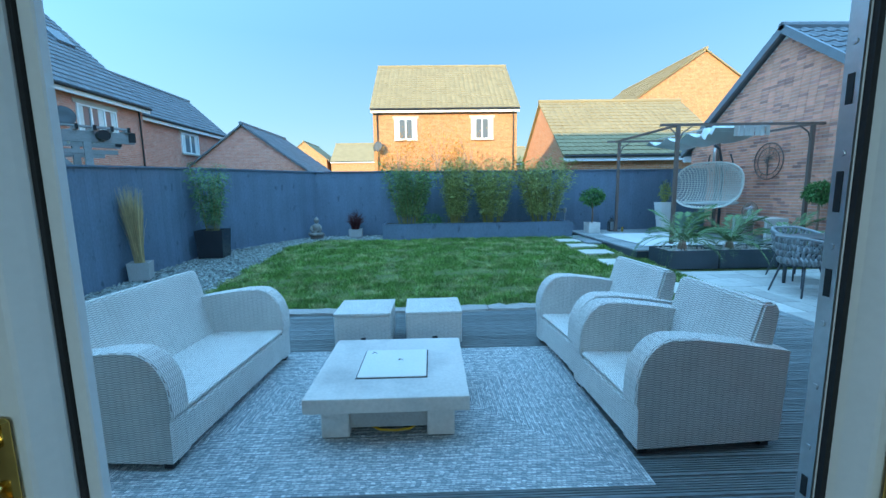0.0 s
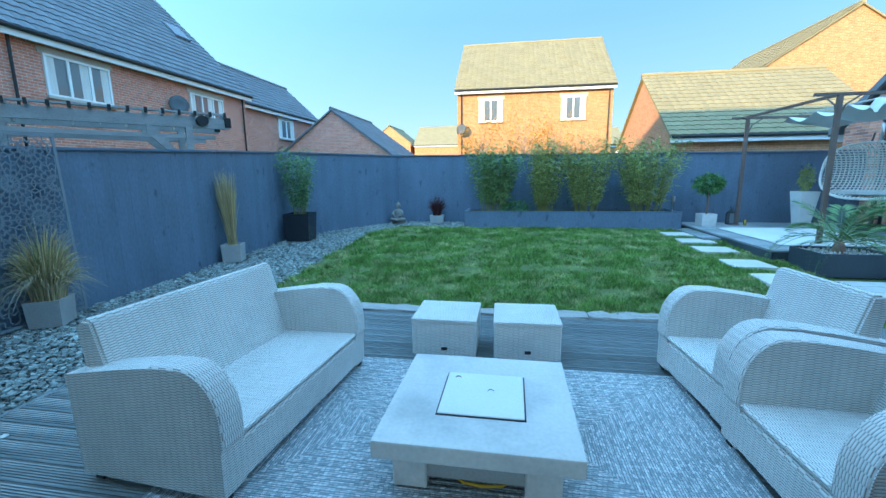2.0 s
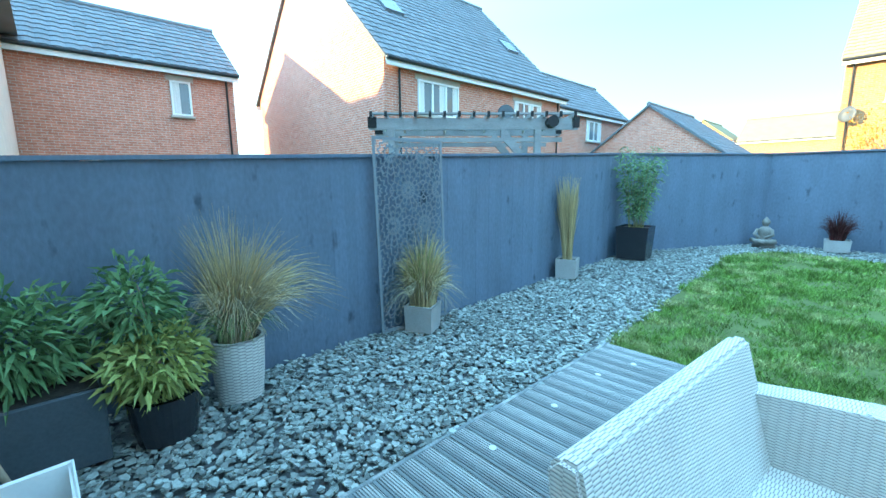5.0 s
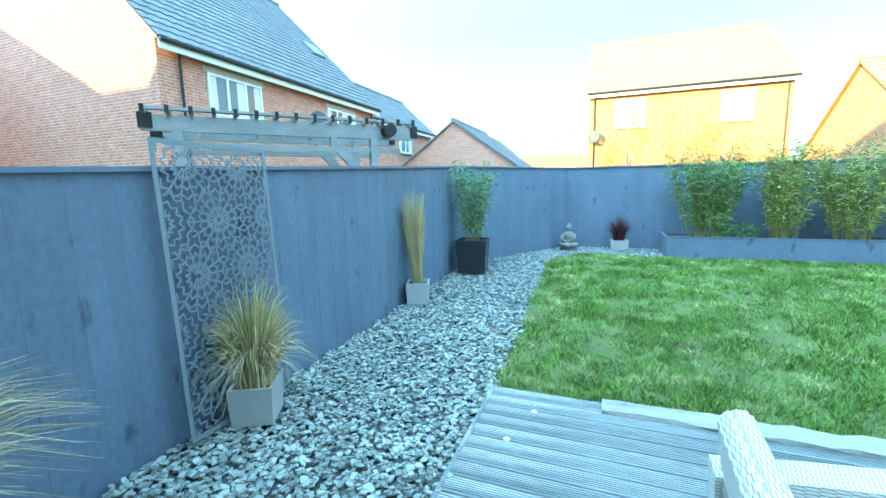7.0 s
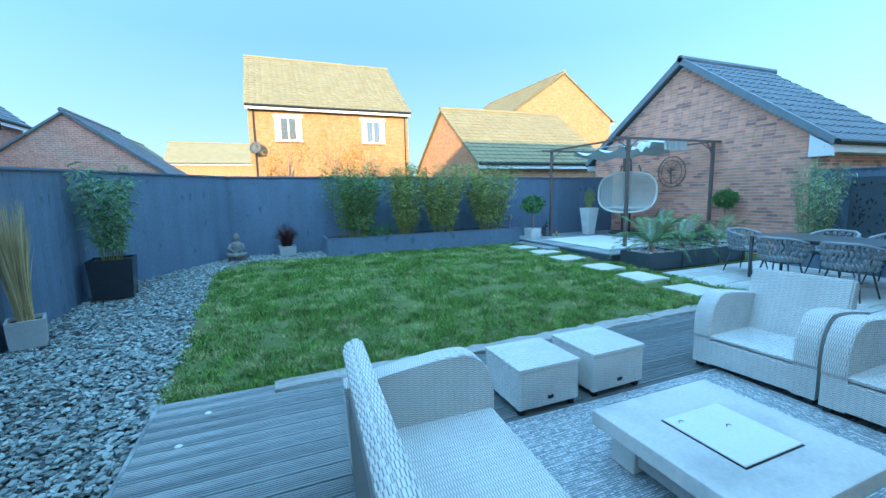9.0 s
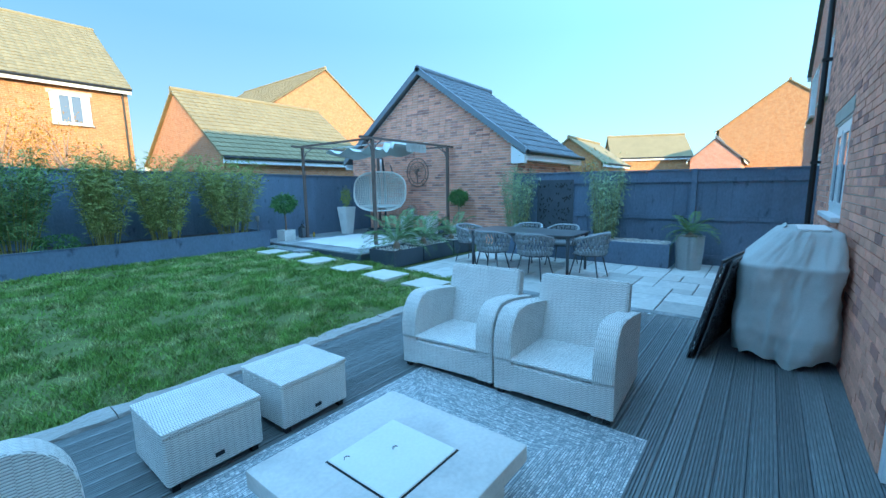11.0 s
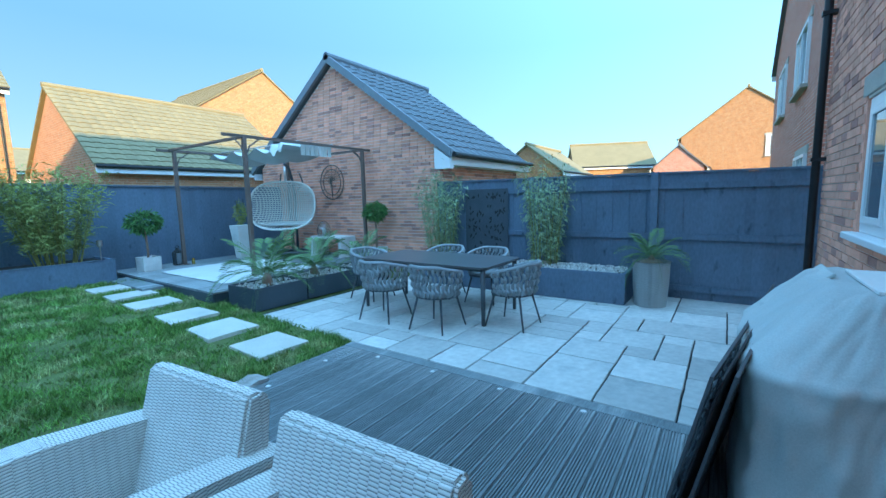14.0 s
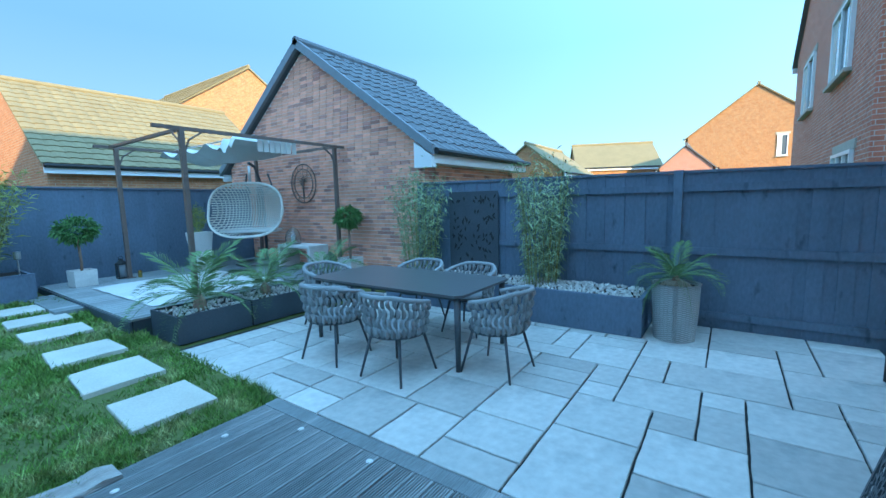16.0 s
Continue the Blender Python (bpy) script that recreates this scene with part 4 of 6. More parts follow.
    part("key", tube([(s * 0.096, -0.056, 0.96), (s * 0.096, -0.085, 0.96), (s * 0.128, -0.1, 0.945), (s * 0.168, -0.098, 0.935)], [0.009, 0.01, 0.011, 0.007], sides=10), M["brass"], plate, smooth=True)
    for z in (0.875, 1.105):
        part("screw", lathe([(0.0005, 0), (0.005, 0), (0.004, 0.002), (0.0005, 0.002)], sides=10), M["brass"], plate).matrix_basis = pose(s * 0.096, -0.056, z, 90)
    return d


door_leaf(-0.078, -1, False)
door_leaf(1.225, 1, True)
df = thing("door_frame", "white door frame in the house wall", "door frame", kind="structure")
part("jamb", box(-1.0, -0.98, 0.8, 0.97, 0.0, 2.1), M["white"], df), part("jamb", box(1.98, 2.05, 0.8, 0.97, 0.0, 2.1), M["white"], df)
part("head", box(-1.0, 2.05, 0.8, 0.97, 2.085, 2.12), M["white"], df)


# ---- on the deck ----
SEAT_D = 0.83


def lounge(name, label, w, m, group=""):
    """A low woven seat with rounded arms and a leaning back; it faces +x, its front edge on x = 0, from y = 0 to w."""
    s = thing(name, label, "sofa" if w > 1.2 else "armchair", m, group)
    mw = M["wicker"]
    uv_box(part("base", box(-SEAT_D + 0.05, 0.0, 0.012, w - 0.012, 0.045, 0.26, 0.012), mw, s))
    bm = bmesh.new()
    prism([(-0.66, 0.255), (-0.004, 0.275), (0.004, 0.298), (-0.014, 0.308), (-0.66, 0.285)], 0.13, w - 0.13, axis="y", bm=bm)
    uv_box(part("seat", bm, mw, s))
    prof = [(-SEAT_D - 0.01, 0.04), (-0.002, 0.04), (0.0, 0.27), (0.012, 0.3), (0.01, 0.395)]
    for k in range(1, 9):
        a = math.pi / 2 * k / 8
        prof.append((-0.19 + 0.2 * math.cos(a), 0.395 + 0.265 * math.sin(a)))
    prof += [(-0.34, 0.655), (-0.55, 0.625), (-SEAT_D - 0.03, 0.57)]
    for y0 in (0.0, w - 0.145):
        bm = prism(prof, y0, y0 + 0.145, axis="y")
        sharp = [e for e in bm.edges if len(e.link_faces) == 2 and any(abs(f.normal.y) > 0.9 for f in e.link_faces)]
        bmesh.ops.bevel(bm, geom=sharp, offset=0.016, segments=2, affect="EDGES")
        arm = uv_box(part("arm", bm, mw, s, smooth=False))
        bv, bf, bu = [], [], []
        run = 0.0
        pts = prof[3:14]
        for q, (x, z) in enumerate(pts):
            nx_, nz_ = (x + 0.19, z - 0.395) if z > 0.395 else (1.0, 0.0)
            ln = math.hypot(nx_, nz_) or 1.0
            if q:
                run += math.hypot(x - pts[q - 1][0], z - pts[q - 1][1])
            for yy, h in ((0.004, 0.0), (0.012, 0.007), (0.133, 0.007), (0.141, 0.0)):
                bv.append((x + nx_ / ln * h, y0 + yy, z + nz_ / ln * h))
                bu.append((run, yy))
        for q in range(len(pts) - 1):
            for c in range(3):
                a = 4 * q + c
                bf.append((a, a + 1, a + 5, a + 4))
        bme = mesh_of("braid", bv, bf, M["wicker"])
        lay = bme.uv_layers.new(name="UVMap")
        for lp in bme.loops:
            lay.data[lp.index].uv = bu[lp.vertex_index]
        part("braid", bme, None, arm, "woven band over the arm front")
    bm = bmesh.new()
    prism([(-0.6, 0.27), (-0.7, 0.27), (-SEAT_D + 0.0, 0.55), (-SEAT_D - 0.03, 0.78), (-SEAT_D + 0.01, 0.825), (-SEAT_D + 0.075, 0.825)], 0.075, w - 0.075, axis="y", bm=bm)
    bmesh.ops.recalc_face_normals(bm, faces=bm.faces)
    bmesh.ops.bevel(bm, geom=[e for e in bm.edges if e.calc_face_angle(0) > 0.5], offset=0.014, segments=2, affect="EDGES")
    uv_box(part("backrest", bm, mw, s))
    part("back_panel", box(-SEAT_D - 0.012, -SEAT_D + 0.06, 0.05, w - 0.05, 0.045, 0.56, 0.01), mw, s)
    uv_box(bpy.data.objects[s.children[-1].name])
    for x in (-SEAT_D + 0.03, -0.07):
        for y in (0.02, w - 0.07):
            part("foot", box(x, x + 0.05, y, y + 0.05, 0.0, 0.047), M["black"], s)
    return s


M["wicker_plain"] = material("pale_cane", (0.74, 0.72, 0.66), rough=0.7, vary=0.15, scale=20, grain=120)
lounge("outdoor_sofa", "pale grey woven rattan sofa on the deck rug", 1.54, pose(-0.89, 2.265, 0.012, 0, 0, -4))
chair_a = lounge("armchair", "pale grey woven rattan armchair on the deck", 0.89, pose(1.585, 3.155, 0.012, 0, 0, 183), "rattan armchairs")
copy_thing(chair_a, pose(1.535, 4.08, 0.012, 0, 0, 185.5))

stool = thing("footstool", "square grey woven rattan footstool at the deck edge", "stool", pose(-0.42, 3.94, 0), "rattan footstools")
uv_box(part("body", box(0.005, 0.535, 0.005, 0.51, 0.045, 0.335, 0.012), M["wicker"], stool))
uv_box(part("top", box(0.0, 0.54, 0.0, 0.515, 0.33, 0.362, 0.012, segments=2), M["wicker"], stool))
for x in (0.03, 0.47):
    for y in (0.03, 0.45):
        part("foot", box(x, x + 0.04, y, y + 0.04, 0.0, 0.046), M["black"], stool)
part("maker_plate", box(0.25, 0.3, 0.0, 0.006, 0.1, 0.125), M["black"], stool)
copy_thing(stool, pose(0.255, 3.945, 0, 0, 0, 1.5))

rug = thing("outdoor_rug", "blue-grey braided outdoor rug lying on the deck", "rug")
v, f, uvs = [], [], []
RX0, RX1, RY0, RY1 = -1.35, 1.63, 2.05, 3.93
cx, cy, hx, hy = (RX0 + RX1) / 2, (RY0 + RY1) / 2, (RX1 - RX0) / 2, (RY1 - RY0) / 2
rings = int(hy / 0.034)
for r in range(rings):
    o, i = r / rings * hy, (r + 1) / rings * hy
    rv, rf, ruv = [], [], []
    for d, z in ((o, 0.004), ((o + i) / 2, 0.0085), (i, 0.004)):
        rv += [(cx + a * (hx - d), cy + b * (hy - d), z) for a, b in ((-1, -1), (1, -1), (1, 1), (-1, 1))]
    for w in range(2):
        for sx in range(4):
            p, q = 4 * w + sx, 4 * w + (sx + 1) % 4
            rf.append((p, q, q + 4, p + 4))
            ln = (Vector(rv[q]) - Vector(rv[p])).length
            ruv += [(r * 0.37, o + w * 0.017), (r * 0.37 + ln, o + w * 0.017), (r * 0.37 + ln, o + w * 0.017 + 0.017), (r * 0.37, o + w * 0.017 + 0.017)]
    me = mesh_of("braid", rv, rf, M["rug"])
    lay = me.uv_layers.new(name="UVMap")
    for li, c in enumerate(ruv):
        lay.data[li].uv = c
    part("braid", me, None, rug)
part("backing", box(RX0, RX1, RY0, RY1, 0.0015, 0.0045), M["rope"], rug)

pit = thing("fire_pit_table", "square pale concrete fire pit table with covered burner", "fire pit", pose(0, 0, 0.013))
part("top", box(-0.25, 0.725, 2.44, 3.41, 0.2, 0.292, 0.012, segments=2), M["concrete"], pit)
for x0 in (-0.17, 0.47):
    for y0 in (2.52, 3.16):
        part("corner_block", box(x0, x0 + 0.17, y0, y0 + 0.17, 0.0, 0.2, 0.008), M["concrete"], pit)
part("apron", box(0.0, 0.47, 2.55, 2.575, 0.05, 0.2), M["concrete_pot"], pit), part("apron", box(0.0, 0.47, 3.275, 3.3, 0.05, 0.2), M["concrete_pot"], pit)
part("apron", box(-0.14, -0.115, 2.69, 3.16, 0.05, 0.2), M["concrete_pot"], pit), part("apron", box(0.585, 0.61, 2.69, 3.16, 0.05, 0.2), M["concrete_pot"], pit)
part("burner_recess", box(0.014, 0.476, 2.692, 3.155, 0.2885, 0.2935), M["black"], pit)
part("lid", box(0.022, 0.468, 2.7, 3.147, 0.2936, 0.304, 0.004), M["lid"], pit, "white burner lid")
for x, y in ((0.07, 3.08), (0.27, 2.95)):
    part("lid_handle", tube([(x, y, 0.304), (x + 0.01, y + 0.012, 0.309), (x + 0.025, y + 0.012, 0.307), (x + 0.035, y, 0.304)], 0.002, sides=5), M["black"], pit)
part("hose", tube([(0.12, 2.6, 0.03), (0.18, 2.57, 0.018), (0.27, 2.565, 0.014), (0.36, 2.57, 0.02), (0.42, 2.62, 0.032)], 0.008, sides=6), M["yellow"], pit, "yellow gas hose", smooth=True)

# Old sleepers along the lawn edge, and the round deck lights.
def sleeper(x0, x1, y, tilt, seed):
    rnd = random.Random(seed)
    bm = bmesh.new()
    n = 14
    rings = []
    for i in range(n + 1):
        x = x0 + (x1 - x0) * i / n
        w = lambda a: rnd.uniform(-a, a)
        rings.append([bm.verts.new((x, y - 0.07 + w(0.008), 0.0)), bm.verts.new((x, y + 0.1 + w(0.02), -0.02)), bm.verts.new((x, y + 0.1 + w(0.02), 0.036 + w(0.01))), bm.verts.new((x, y - 0.065 + w(0.012), 0.028 + w(0.008)))])
    for a, b in zip(rings, rings[1:]):
        for j in range(4):
            bm.faces.new((a[j], a[(j + 1) % 4], b[(j + 1) % 4], b[j]))
    bm.faces.new(rings[0][::-1]), bm.faces.new(rings[-1])
    o = part("sleeper", bm, M["sleeper"])
    o.matrix_basis = pose(0, 0, 0.003, 0, 0, 0)
    return tagged(o, "weathered silver timber sleeper along the deck edge", "timber edging", "timber edging")


for i, (a, b) in enumerate(((-2.03, -0.35), (-0.34, 1.2), (1.21, 2.35), (2.36, 3.55))):
    sleeper(a, b, 5.17 + 0.02 * i, 0, i)
light = thing("deck_light", "small round recessed deck light", "light", pose(-2.6, 1.9, 0.001), "deck lights")
part("rim", lathe([(0.001, 0.0), (0.024, 0.0), (0.024, 0.004), (0.02, 0.005), (0.001, 0.005)], sides=14), M["steel"], light)
part("lens", lathe([(0.001, 0.004), (0.018, 0.004), (0.017, 0.007), (0.001, 0.008)], sides=14), M["led"], light)
for x, y in [(-2.6, 2.56), (-2.61, 3.23), (-2.61, 3.9), (-2.62, 4.57), (-2.5, 4.97), (4.49, 1.93), (4.49, 2.63), (4.49, 3.32), (4.48, 4.01), (4.48, 4.7), (4.13, 5.09), (3.48, 5.06)]:
    copy_thing(light, pose(x, y, 0.001))

# Covered barbecue by the wall, with two perforated panels and a black sheet leaning on it.
bbq = thing("covered_barbecue", "barbecue under a blue-grey fabric cover by the house wall", "barbecue")
levels = [(0.05, 0.0), (0.14, 0.03), (0.3, 0.05), (0.5, 0.035), (0.7, 0.03), (0.84, 0.035), (0.9, 0.045), (0.915, 0.03), (0.98, -0.02), (1.06, -0.08), (1.13, -0.14), (1.18, -0.18), (1.195, -0.24)]
heights = [0.05 + 0.025 * i for i in range(35)] + [0.915, 0.94, 0.965, 0.99, 1.015, 1.04, 1.07, 1.1, 1.13, 1.155, 1.18, 1.195]
bm = bmesh.new()
rows_ = []
for z in heights:
    (z0, g0), (z1, g1) = next((p, q) for p, q in zip(levels, levels[1:]) if z <= q[0] + 1e-6)
    grow = g0 + (g1 - g0) * (z - z0) / (z1 - z0)
    low = max(0.0, 1.0 - z / 0.95)
    ring = []
    for j in range(168):
        a = 2 * math.pi * j / 168
        ca, sa = math.cos(a), math.sin(a)
        k = 1 / max(abs(ca) ** 7 + abs(sa) ** 7, 1e-6) ** (1 / 7)
        sway = noise.noise((ca * 1.5, sa * 1.5, z * 1.6 + 4))
        fold = 0.03 * low * math.sin(a * 8 + 3 * sway) + 0.04 * noise.noise((ca * 2, sa * 2, z * 2)) + 0.03 * (0.35 - abs(noise.noise((ca * 4 + z, sa * 4, z * 2.2)))) + 0.018 * (0.3 - abs(noise.noise((ca * 8, sa * 8 + z * 2, z * 5)))) + 0.004 * noise.noise((ca * 22, sa * 22, z * 16))
        x = 4.03 + (0.56 + grow + fold) * ca * k
        y = 1.37 - 0.35 * max(0.0, z - 0.92) + (0.33 + grow * 0.7 + fold) * sa * k
        ring.append(bm.verts.new((x, y, z + low ** 3 * (0.05 * math.sin(a * 5 + 1) + 0.02 * math.sin(a * 13)) + 0.012 * noise.noise((ca * 6, sa * 6, z * 6)))))
    rows_.append(ring)
for a, b in zip(rows_, rows_[1:]):
    for j in range(168):
        bm.faces.new((a[j], a[(j + 1) % 168], b[(j + 1) % 168], b[j]))
bm.faces.new(rows_[-1])
part("cover", bm, M["cover"], bbq, smooth=True)
for y, z in ((1.45, 1.12), (1.56, 1.0)):
    part("flap", box(-0.16, 0.16, -0.09, 0.09, -0.006, 0.008, 0.004), M["cover"], bbq, "stitched vent flap on the cover top").matrix_basis = pose(4.2, y + 0.022, z + 0.034, -42)
part("seam", tube([(3.52, 1.69, 0.9), (3.8, 1.715, 0.905), (4.2, 1.72, 0.9), (4.55, 1.69, 0.905)], 0.007, sides=5), M["cover"], bbq)
part("seam", tube([(3.98, 1.5, 1.1), (3.99, 1.62, 1.0), (4.0, 1.7, 0.9)], 0.006, sides=5), M["cover"], bbq)
part("board", box(3.7, 4.25, 1.12, 1.34, 1.196, 1.212, 0.003), M["lid"], bbq, "thin pale board on the cover")
part("cord", tube([(3.44, 1.4, 0.3), (3.43, 1.42, 0.26), (3.44, 1.45, 0.24)], 0.008, sides=6), M["black"], bbq)
for x in (3.7, 4.5):
    for y in (1.2, 1.6):
        part("leg", box(x, x + 0.05, y, y + 0.05, 0.0, 0.3), M["black"], bbq)


def lattice(w, h, mat, name, cell=0.3, bar=0.011, n=12, thick=0.004, parent=None):
    """A cut metal panel: a frame round rosettes of radiating bars and rings."""
    bm = bmesh.new()
    part("frame_bar", box(0, w, -0.002, thick + 0.002, 0, 0.03), mat, parent), part("frame_bar", box(0, w, -0.002, thick + 0.002, h - 0.03, h), mat, parent)
    part("frame_bar", box(0, 0.03, -0.002, thick + 0.002, 0.03, h - 0.03), mat, parent), part("frame_bar", box(w - 0.03, w, -0.002, thick + 0.002, 0.03, h - 0.03), mat, parent)

    def strip_(p, q, b):
        p, q = Vector(p), Vector(q)
        lo = 0.02
        if not all(lo <= c.x <= w - lo and lo <= c.y <= h - lo for c in (p, q)):
            return
        d = (q - p).normalized()
        s = Vector((-d.y, d.x)) * b / 2
        vs = [bm.verts.new((c.x, yy, c.y)) for yy in (0.0, thick) for c in (p - s, q - s, q + s, p + s)]
        for t in ((0, 1, 2, 3), (7, 6, 5, 4), (0, 4, 5, 1), (1, 5, 6, 2), (2, 6, 7, 3), (3, 7, 4, 0)):
            bm.faces.new([vs[i] for i in t])

    rows_n = int(h / cell) + 2
    for r in range(rows_n):
        for c in range(-1, int(w / cell) + 2):
            ox, oy = (c + 0.5 * (r % 2)) * cell, r * cell * 0.87
            for j in range(n):
                a = 2 * math.pi * j / n
                a2 = 2 * math.pi * (j + 0.5) / n
                a3 = 2 * math.pi * (j + 1) / n
                e = lambda t, q: (ox + cell * q * math.cos(t), oy + cell * q * math.sin(t))
                strip_(e(a, 0.04), e(a, 0.56), bar)
                for lo_, hi_ in ((0.14, 0.23), (0.3, 0.38), (0.44, 0.52)):
                    strip_(e(a, lo_), e(a2, hi_), bar * 0.9)
                    strip_(e(a2, hi_), e(a3, lo_), bar * 0.9)
    return part(name, bm, mat, parent)


for i in range(3):
    p = thing("leaning_panel", "long dark panel leaning on the covered barbecue, the middle one black for shade", "panel", pose(3.24 + 0.02 * i, 2.05 - 0.036 * i, 0.004, 0, 0, -9) @ pose(0, 0, 0, 13), "leaning panels")
    # The middle one is solid black, standing in for shade behind the lattice.
    if i == 1:
        part("sheet", box(0.0, 1.96, 0.0, 0.01, 0.0, 0.96, 0.003), M["black"], p)
    else:
        lattice(1.97, 0.97, M["aluminium"], "lattice", cell=0.4, bar=0.013, n=14, thick=0.008, parent=p)

screen = thing("garden_screen", "anthracite cut metal screen leaning on the fence", "garden screen", pose(-4.56, 3.8, 0.02, 0, 0, 90) @ pose(0, 0, 0, -2.2))
lattice(0.92, 1.99, M["screen"], "lattice", cell=0.42, bar=0.012, n=14, parent=screen)


# ---- plants and pots ----
RS = np.random.RandomState(4)


def pot_square(name, label, x, y, z, w, h, taper=0.9, mat="concrete_pot", turn=0.0, category="plant pot", wall=0.025):
    t = thing(name, label, category, pose(x, y, z, 0, 0, turn))
    bm = bmesh.new()
    a, b = w / 2 * taper, w / 2
    def ring(r, zz):
        return [bm.verts.new((sx * r, sy * r, zz)) for sx, sy in ((-1, -1), (1, -1), (1, 1), (-1, 1))]
    R = [ring(a, 0), ring(b, h), ring(b - wall, h), ring(b - wall - 0.01, h - 0.05)]
    for p, q in zip(R, R[1:]):
        for j in range(4):
            bm.faces.new((p[j], p[(j + 1) % 4], q[(j + 1) % 4], q[j]))
    bm.faces.new(R[0][::-1])
    part("pot", bm, M[mat], t)
    part("soil", box(-b + wall, b - wall, -b + wall, b - wall, h - 0.06, h - 0.035), M["soil"], t)
    return t


def pot_round(name, label, x, y, z, r, h, taper=0.8, mat="glaze", ribs=0, category="plant pot"):
    t = thing(name, label, category, pose(x, y, z))
    prof = [(r * taper, 0), (r * (taper + 1) / 2 * 1.03, h * 0.5), (r, h), (r + 0.012, h), (r + 0.012, h - 0.0), (r - 0.02, h), (r - 0.03, h - 0.05), (0.001, h - 0.05)]
    ob = part("pot", lathe(prof, sides=32), M[mat], t, smooth=False)
    lay = ob.data.uv_layers.new(name="UVMap")
    for li, lp in enumerate(ob.data.loops):
        c = ob.data.vertices[lp.vertex_index].co
        lay.data[li].uv = (math.atan2(c.y, c.x) * r, c.z)
    part("soil", lathe([(0.001, h - 0.055), (r - 0.03, h - 0.055), (r - 0.03, h - 0.035), (0.001, h - 0.03)], sides=20), M["soil"], t)
    return t


def tuft(parent, name, n, h, spread, droop, width, mat, z=0.0, base=0.08, lean=(0, 0)):
    a = RS.uniform(0, 2 * math.pi, n)
    q = RS.uniform(0, 1, n) ** 0.5
    r0 = base * np.sqrt(RS.uniform(0, 1, n))
    roots = np.stack([r0 * np.cos(a), r0 * np.sin(a), np.full(n, z)], 1)
    hh = h * RS.uniform(0.65, 1.1, n)
    tips = np.stack([spread * q * np.cos(a) + lean[0], spread * q * np.sin(a) + lean[1], z + hh * (1 - droop * q ** 2)], 1)
    bend = np.stack([-0.1 * spread * np.cos(a), -0.1 * spread * np.sin(a), droop * q * hh * 0.45], 1)
    return part(name, blade_mesh(name, roots, tips, bend, width, M[mat]), None, parent)


def bamboo(parent, n, h, spread, leaves, mat, z=0.0, low=0.25, width=0.014, length=0.11, thick=0.006, side=0.6, base=0.35, rise=0.1):
    """Upright canes with many narrow leaves."""
    places, ways = [], []
    for i in range(n):
        a, r = RS.uniform(0, 6.28), spread * math.sqrt(RS.uniform(0, 1))
        x0, y0 = base * r * math.cos(a), base * side * r * math.sin(a)
        x1, y1 = r * math.cos(a), side * r * math.sin(a)
        hh = h * RS.uniform(0.7, 1.05)
        pts = [(x0 + (x1 - x0) * u ** 1.3, y0 + (y1 - y0) * u ** 1.3, z + hh * u) for u in (0, 0.35, 0.7, 1)]
        part("cane", tube(pts, [thick, thick * 0.9, thick * 0.6, 0.0015], sides=5), M["culm"], parent)
        m = leaves // n
        u = RS.uniform(low, 1.0, m) ** 0.8
        for uu in u:
            k = x0 + (x1 - x0) * uu ** 1.3, y0 + (y1 - y0) * uu ** 1.3, z + hh * uu
            d = RS.normal(size=3) * (1, 1, 0.5)
            off = RS.normal(size=3) * (0.02 + 0.06 * uu)
            places.append((k[0] + off[0], k[1] + off[1], k[2] + off[2]))
            ways.append((d[0], d[1], d[2] + rise))
    return part("foliage", leaf_mesh("foliage", places, ways, length, width, M[mat], RS), None, parent)


def bush(parent, name, centre, radii, n, mat, length=0.07, width=0.03, shell=0.5):
    """A loose crown of small leaves, denser towards its outside, with gaps."""
    d = RS.normal(size=(n, 3))
    d /= np.linalg.norm(d, axis=1, keepdims=True)
    lump = np.array([0.82 + 0.3 * noise.noise((q[0] * 2.2 + centre[0], q[1] * 2.2, q[2] * 2.2)) for q in d])
    r = (shell + (1 - shell) * RS.uniform(0, 1, n) ** 0.6) * lump
    p = np.array(centre) + d * r[:, None] * np.array(radii)
    return part(name, leaf_mesh(name, p, d + RS.normal(size=(n, 3)) * 0.6, length, width, M[mat], RS), None, parent)


gz_ = ground_z
# Slate-bed pots, from the house outwards.
t = thing("long_planter", "long dark planter full of green bamboo", "planter", pose(-4.3, 1.25, 0, 0, 0, 90))
part("box", box(-0.8, 0.33, -0.24, 0.24, 0.0, 0.44, 0.01), M["fence_dark"], t)
part("soil", box(-0.78, 0.31, -0.22, 0.22, 0.43, 0.445), M["soil"], t)
bush(t, "foliage", (-0.05, 0.05, 0.68), (0.47, 0.32, 0.4), 1500, "leaf_bush", 0.13, 0.028, 0.2)
bush(t, "foliage", (-0.5, 0.0, 0.62), (0.4, 0.3, 0.3), 900, "leaf_bush", 0.12, 0.02, 0.2)
t = pot_round("glazed_pot", "round black glazed pot with a leafy green shrub", -4.12, 1.86, 0, 0.2, 0.3, 0.8)
bush(t, "foliage", (0.0, -0.02, 0.5), (0.32, 0.32, 0.28), 1100, "leaf_yellow", 0.1, 0.028, 0.25)
bush(t, "foliage", (-0.12, -0.08, 0.82), (0.27, 0.27, 0.34), 750, "leaf_bush", 0.12, 0.026, 0.2)
part("stems", tube([(0, 0, 0.25), (-0.05, 0, 0.5), (-0.15, -0.05, 0.95)], [0.012, 0.01, 0.004], sides=6), M["bark"], t)
t = pot_round("basket_pot", "tall pale woven basket pot with feathery grass", -4.33, 2.36, 0, 0.19, 0.46, 0.82, "basket")
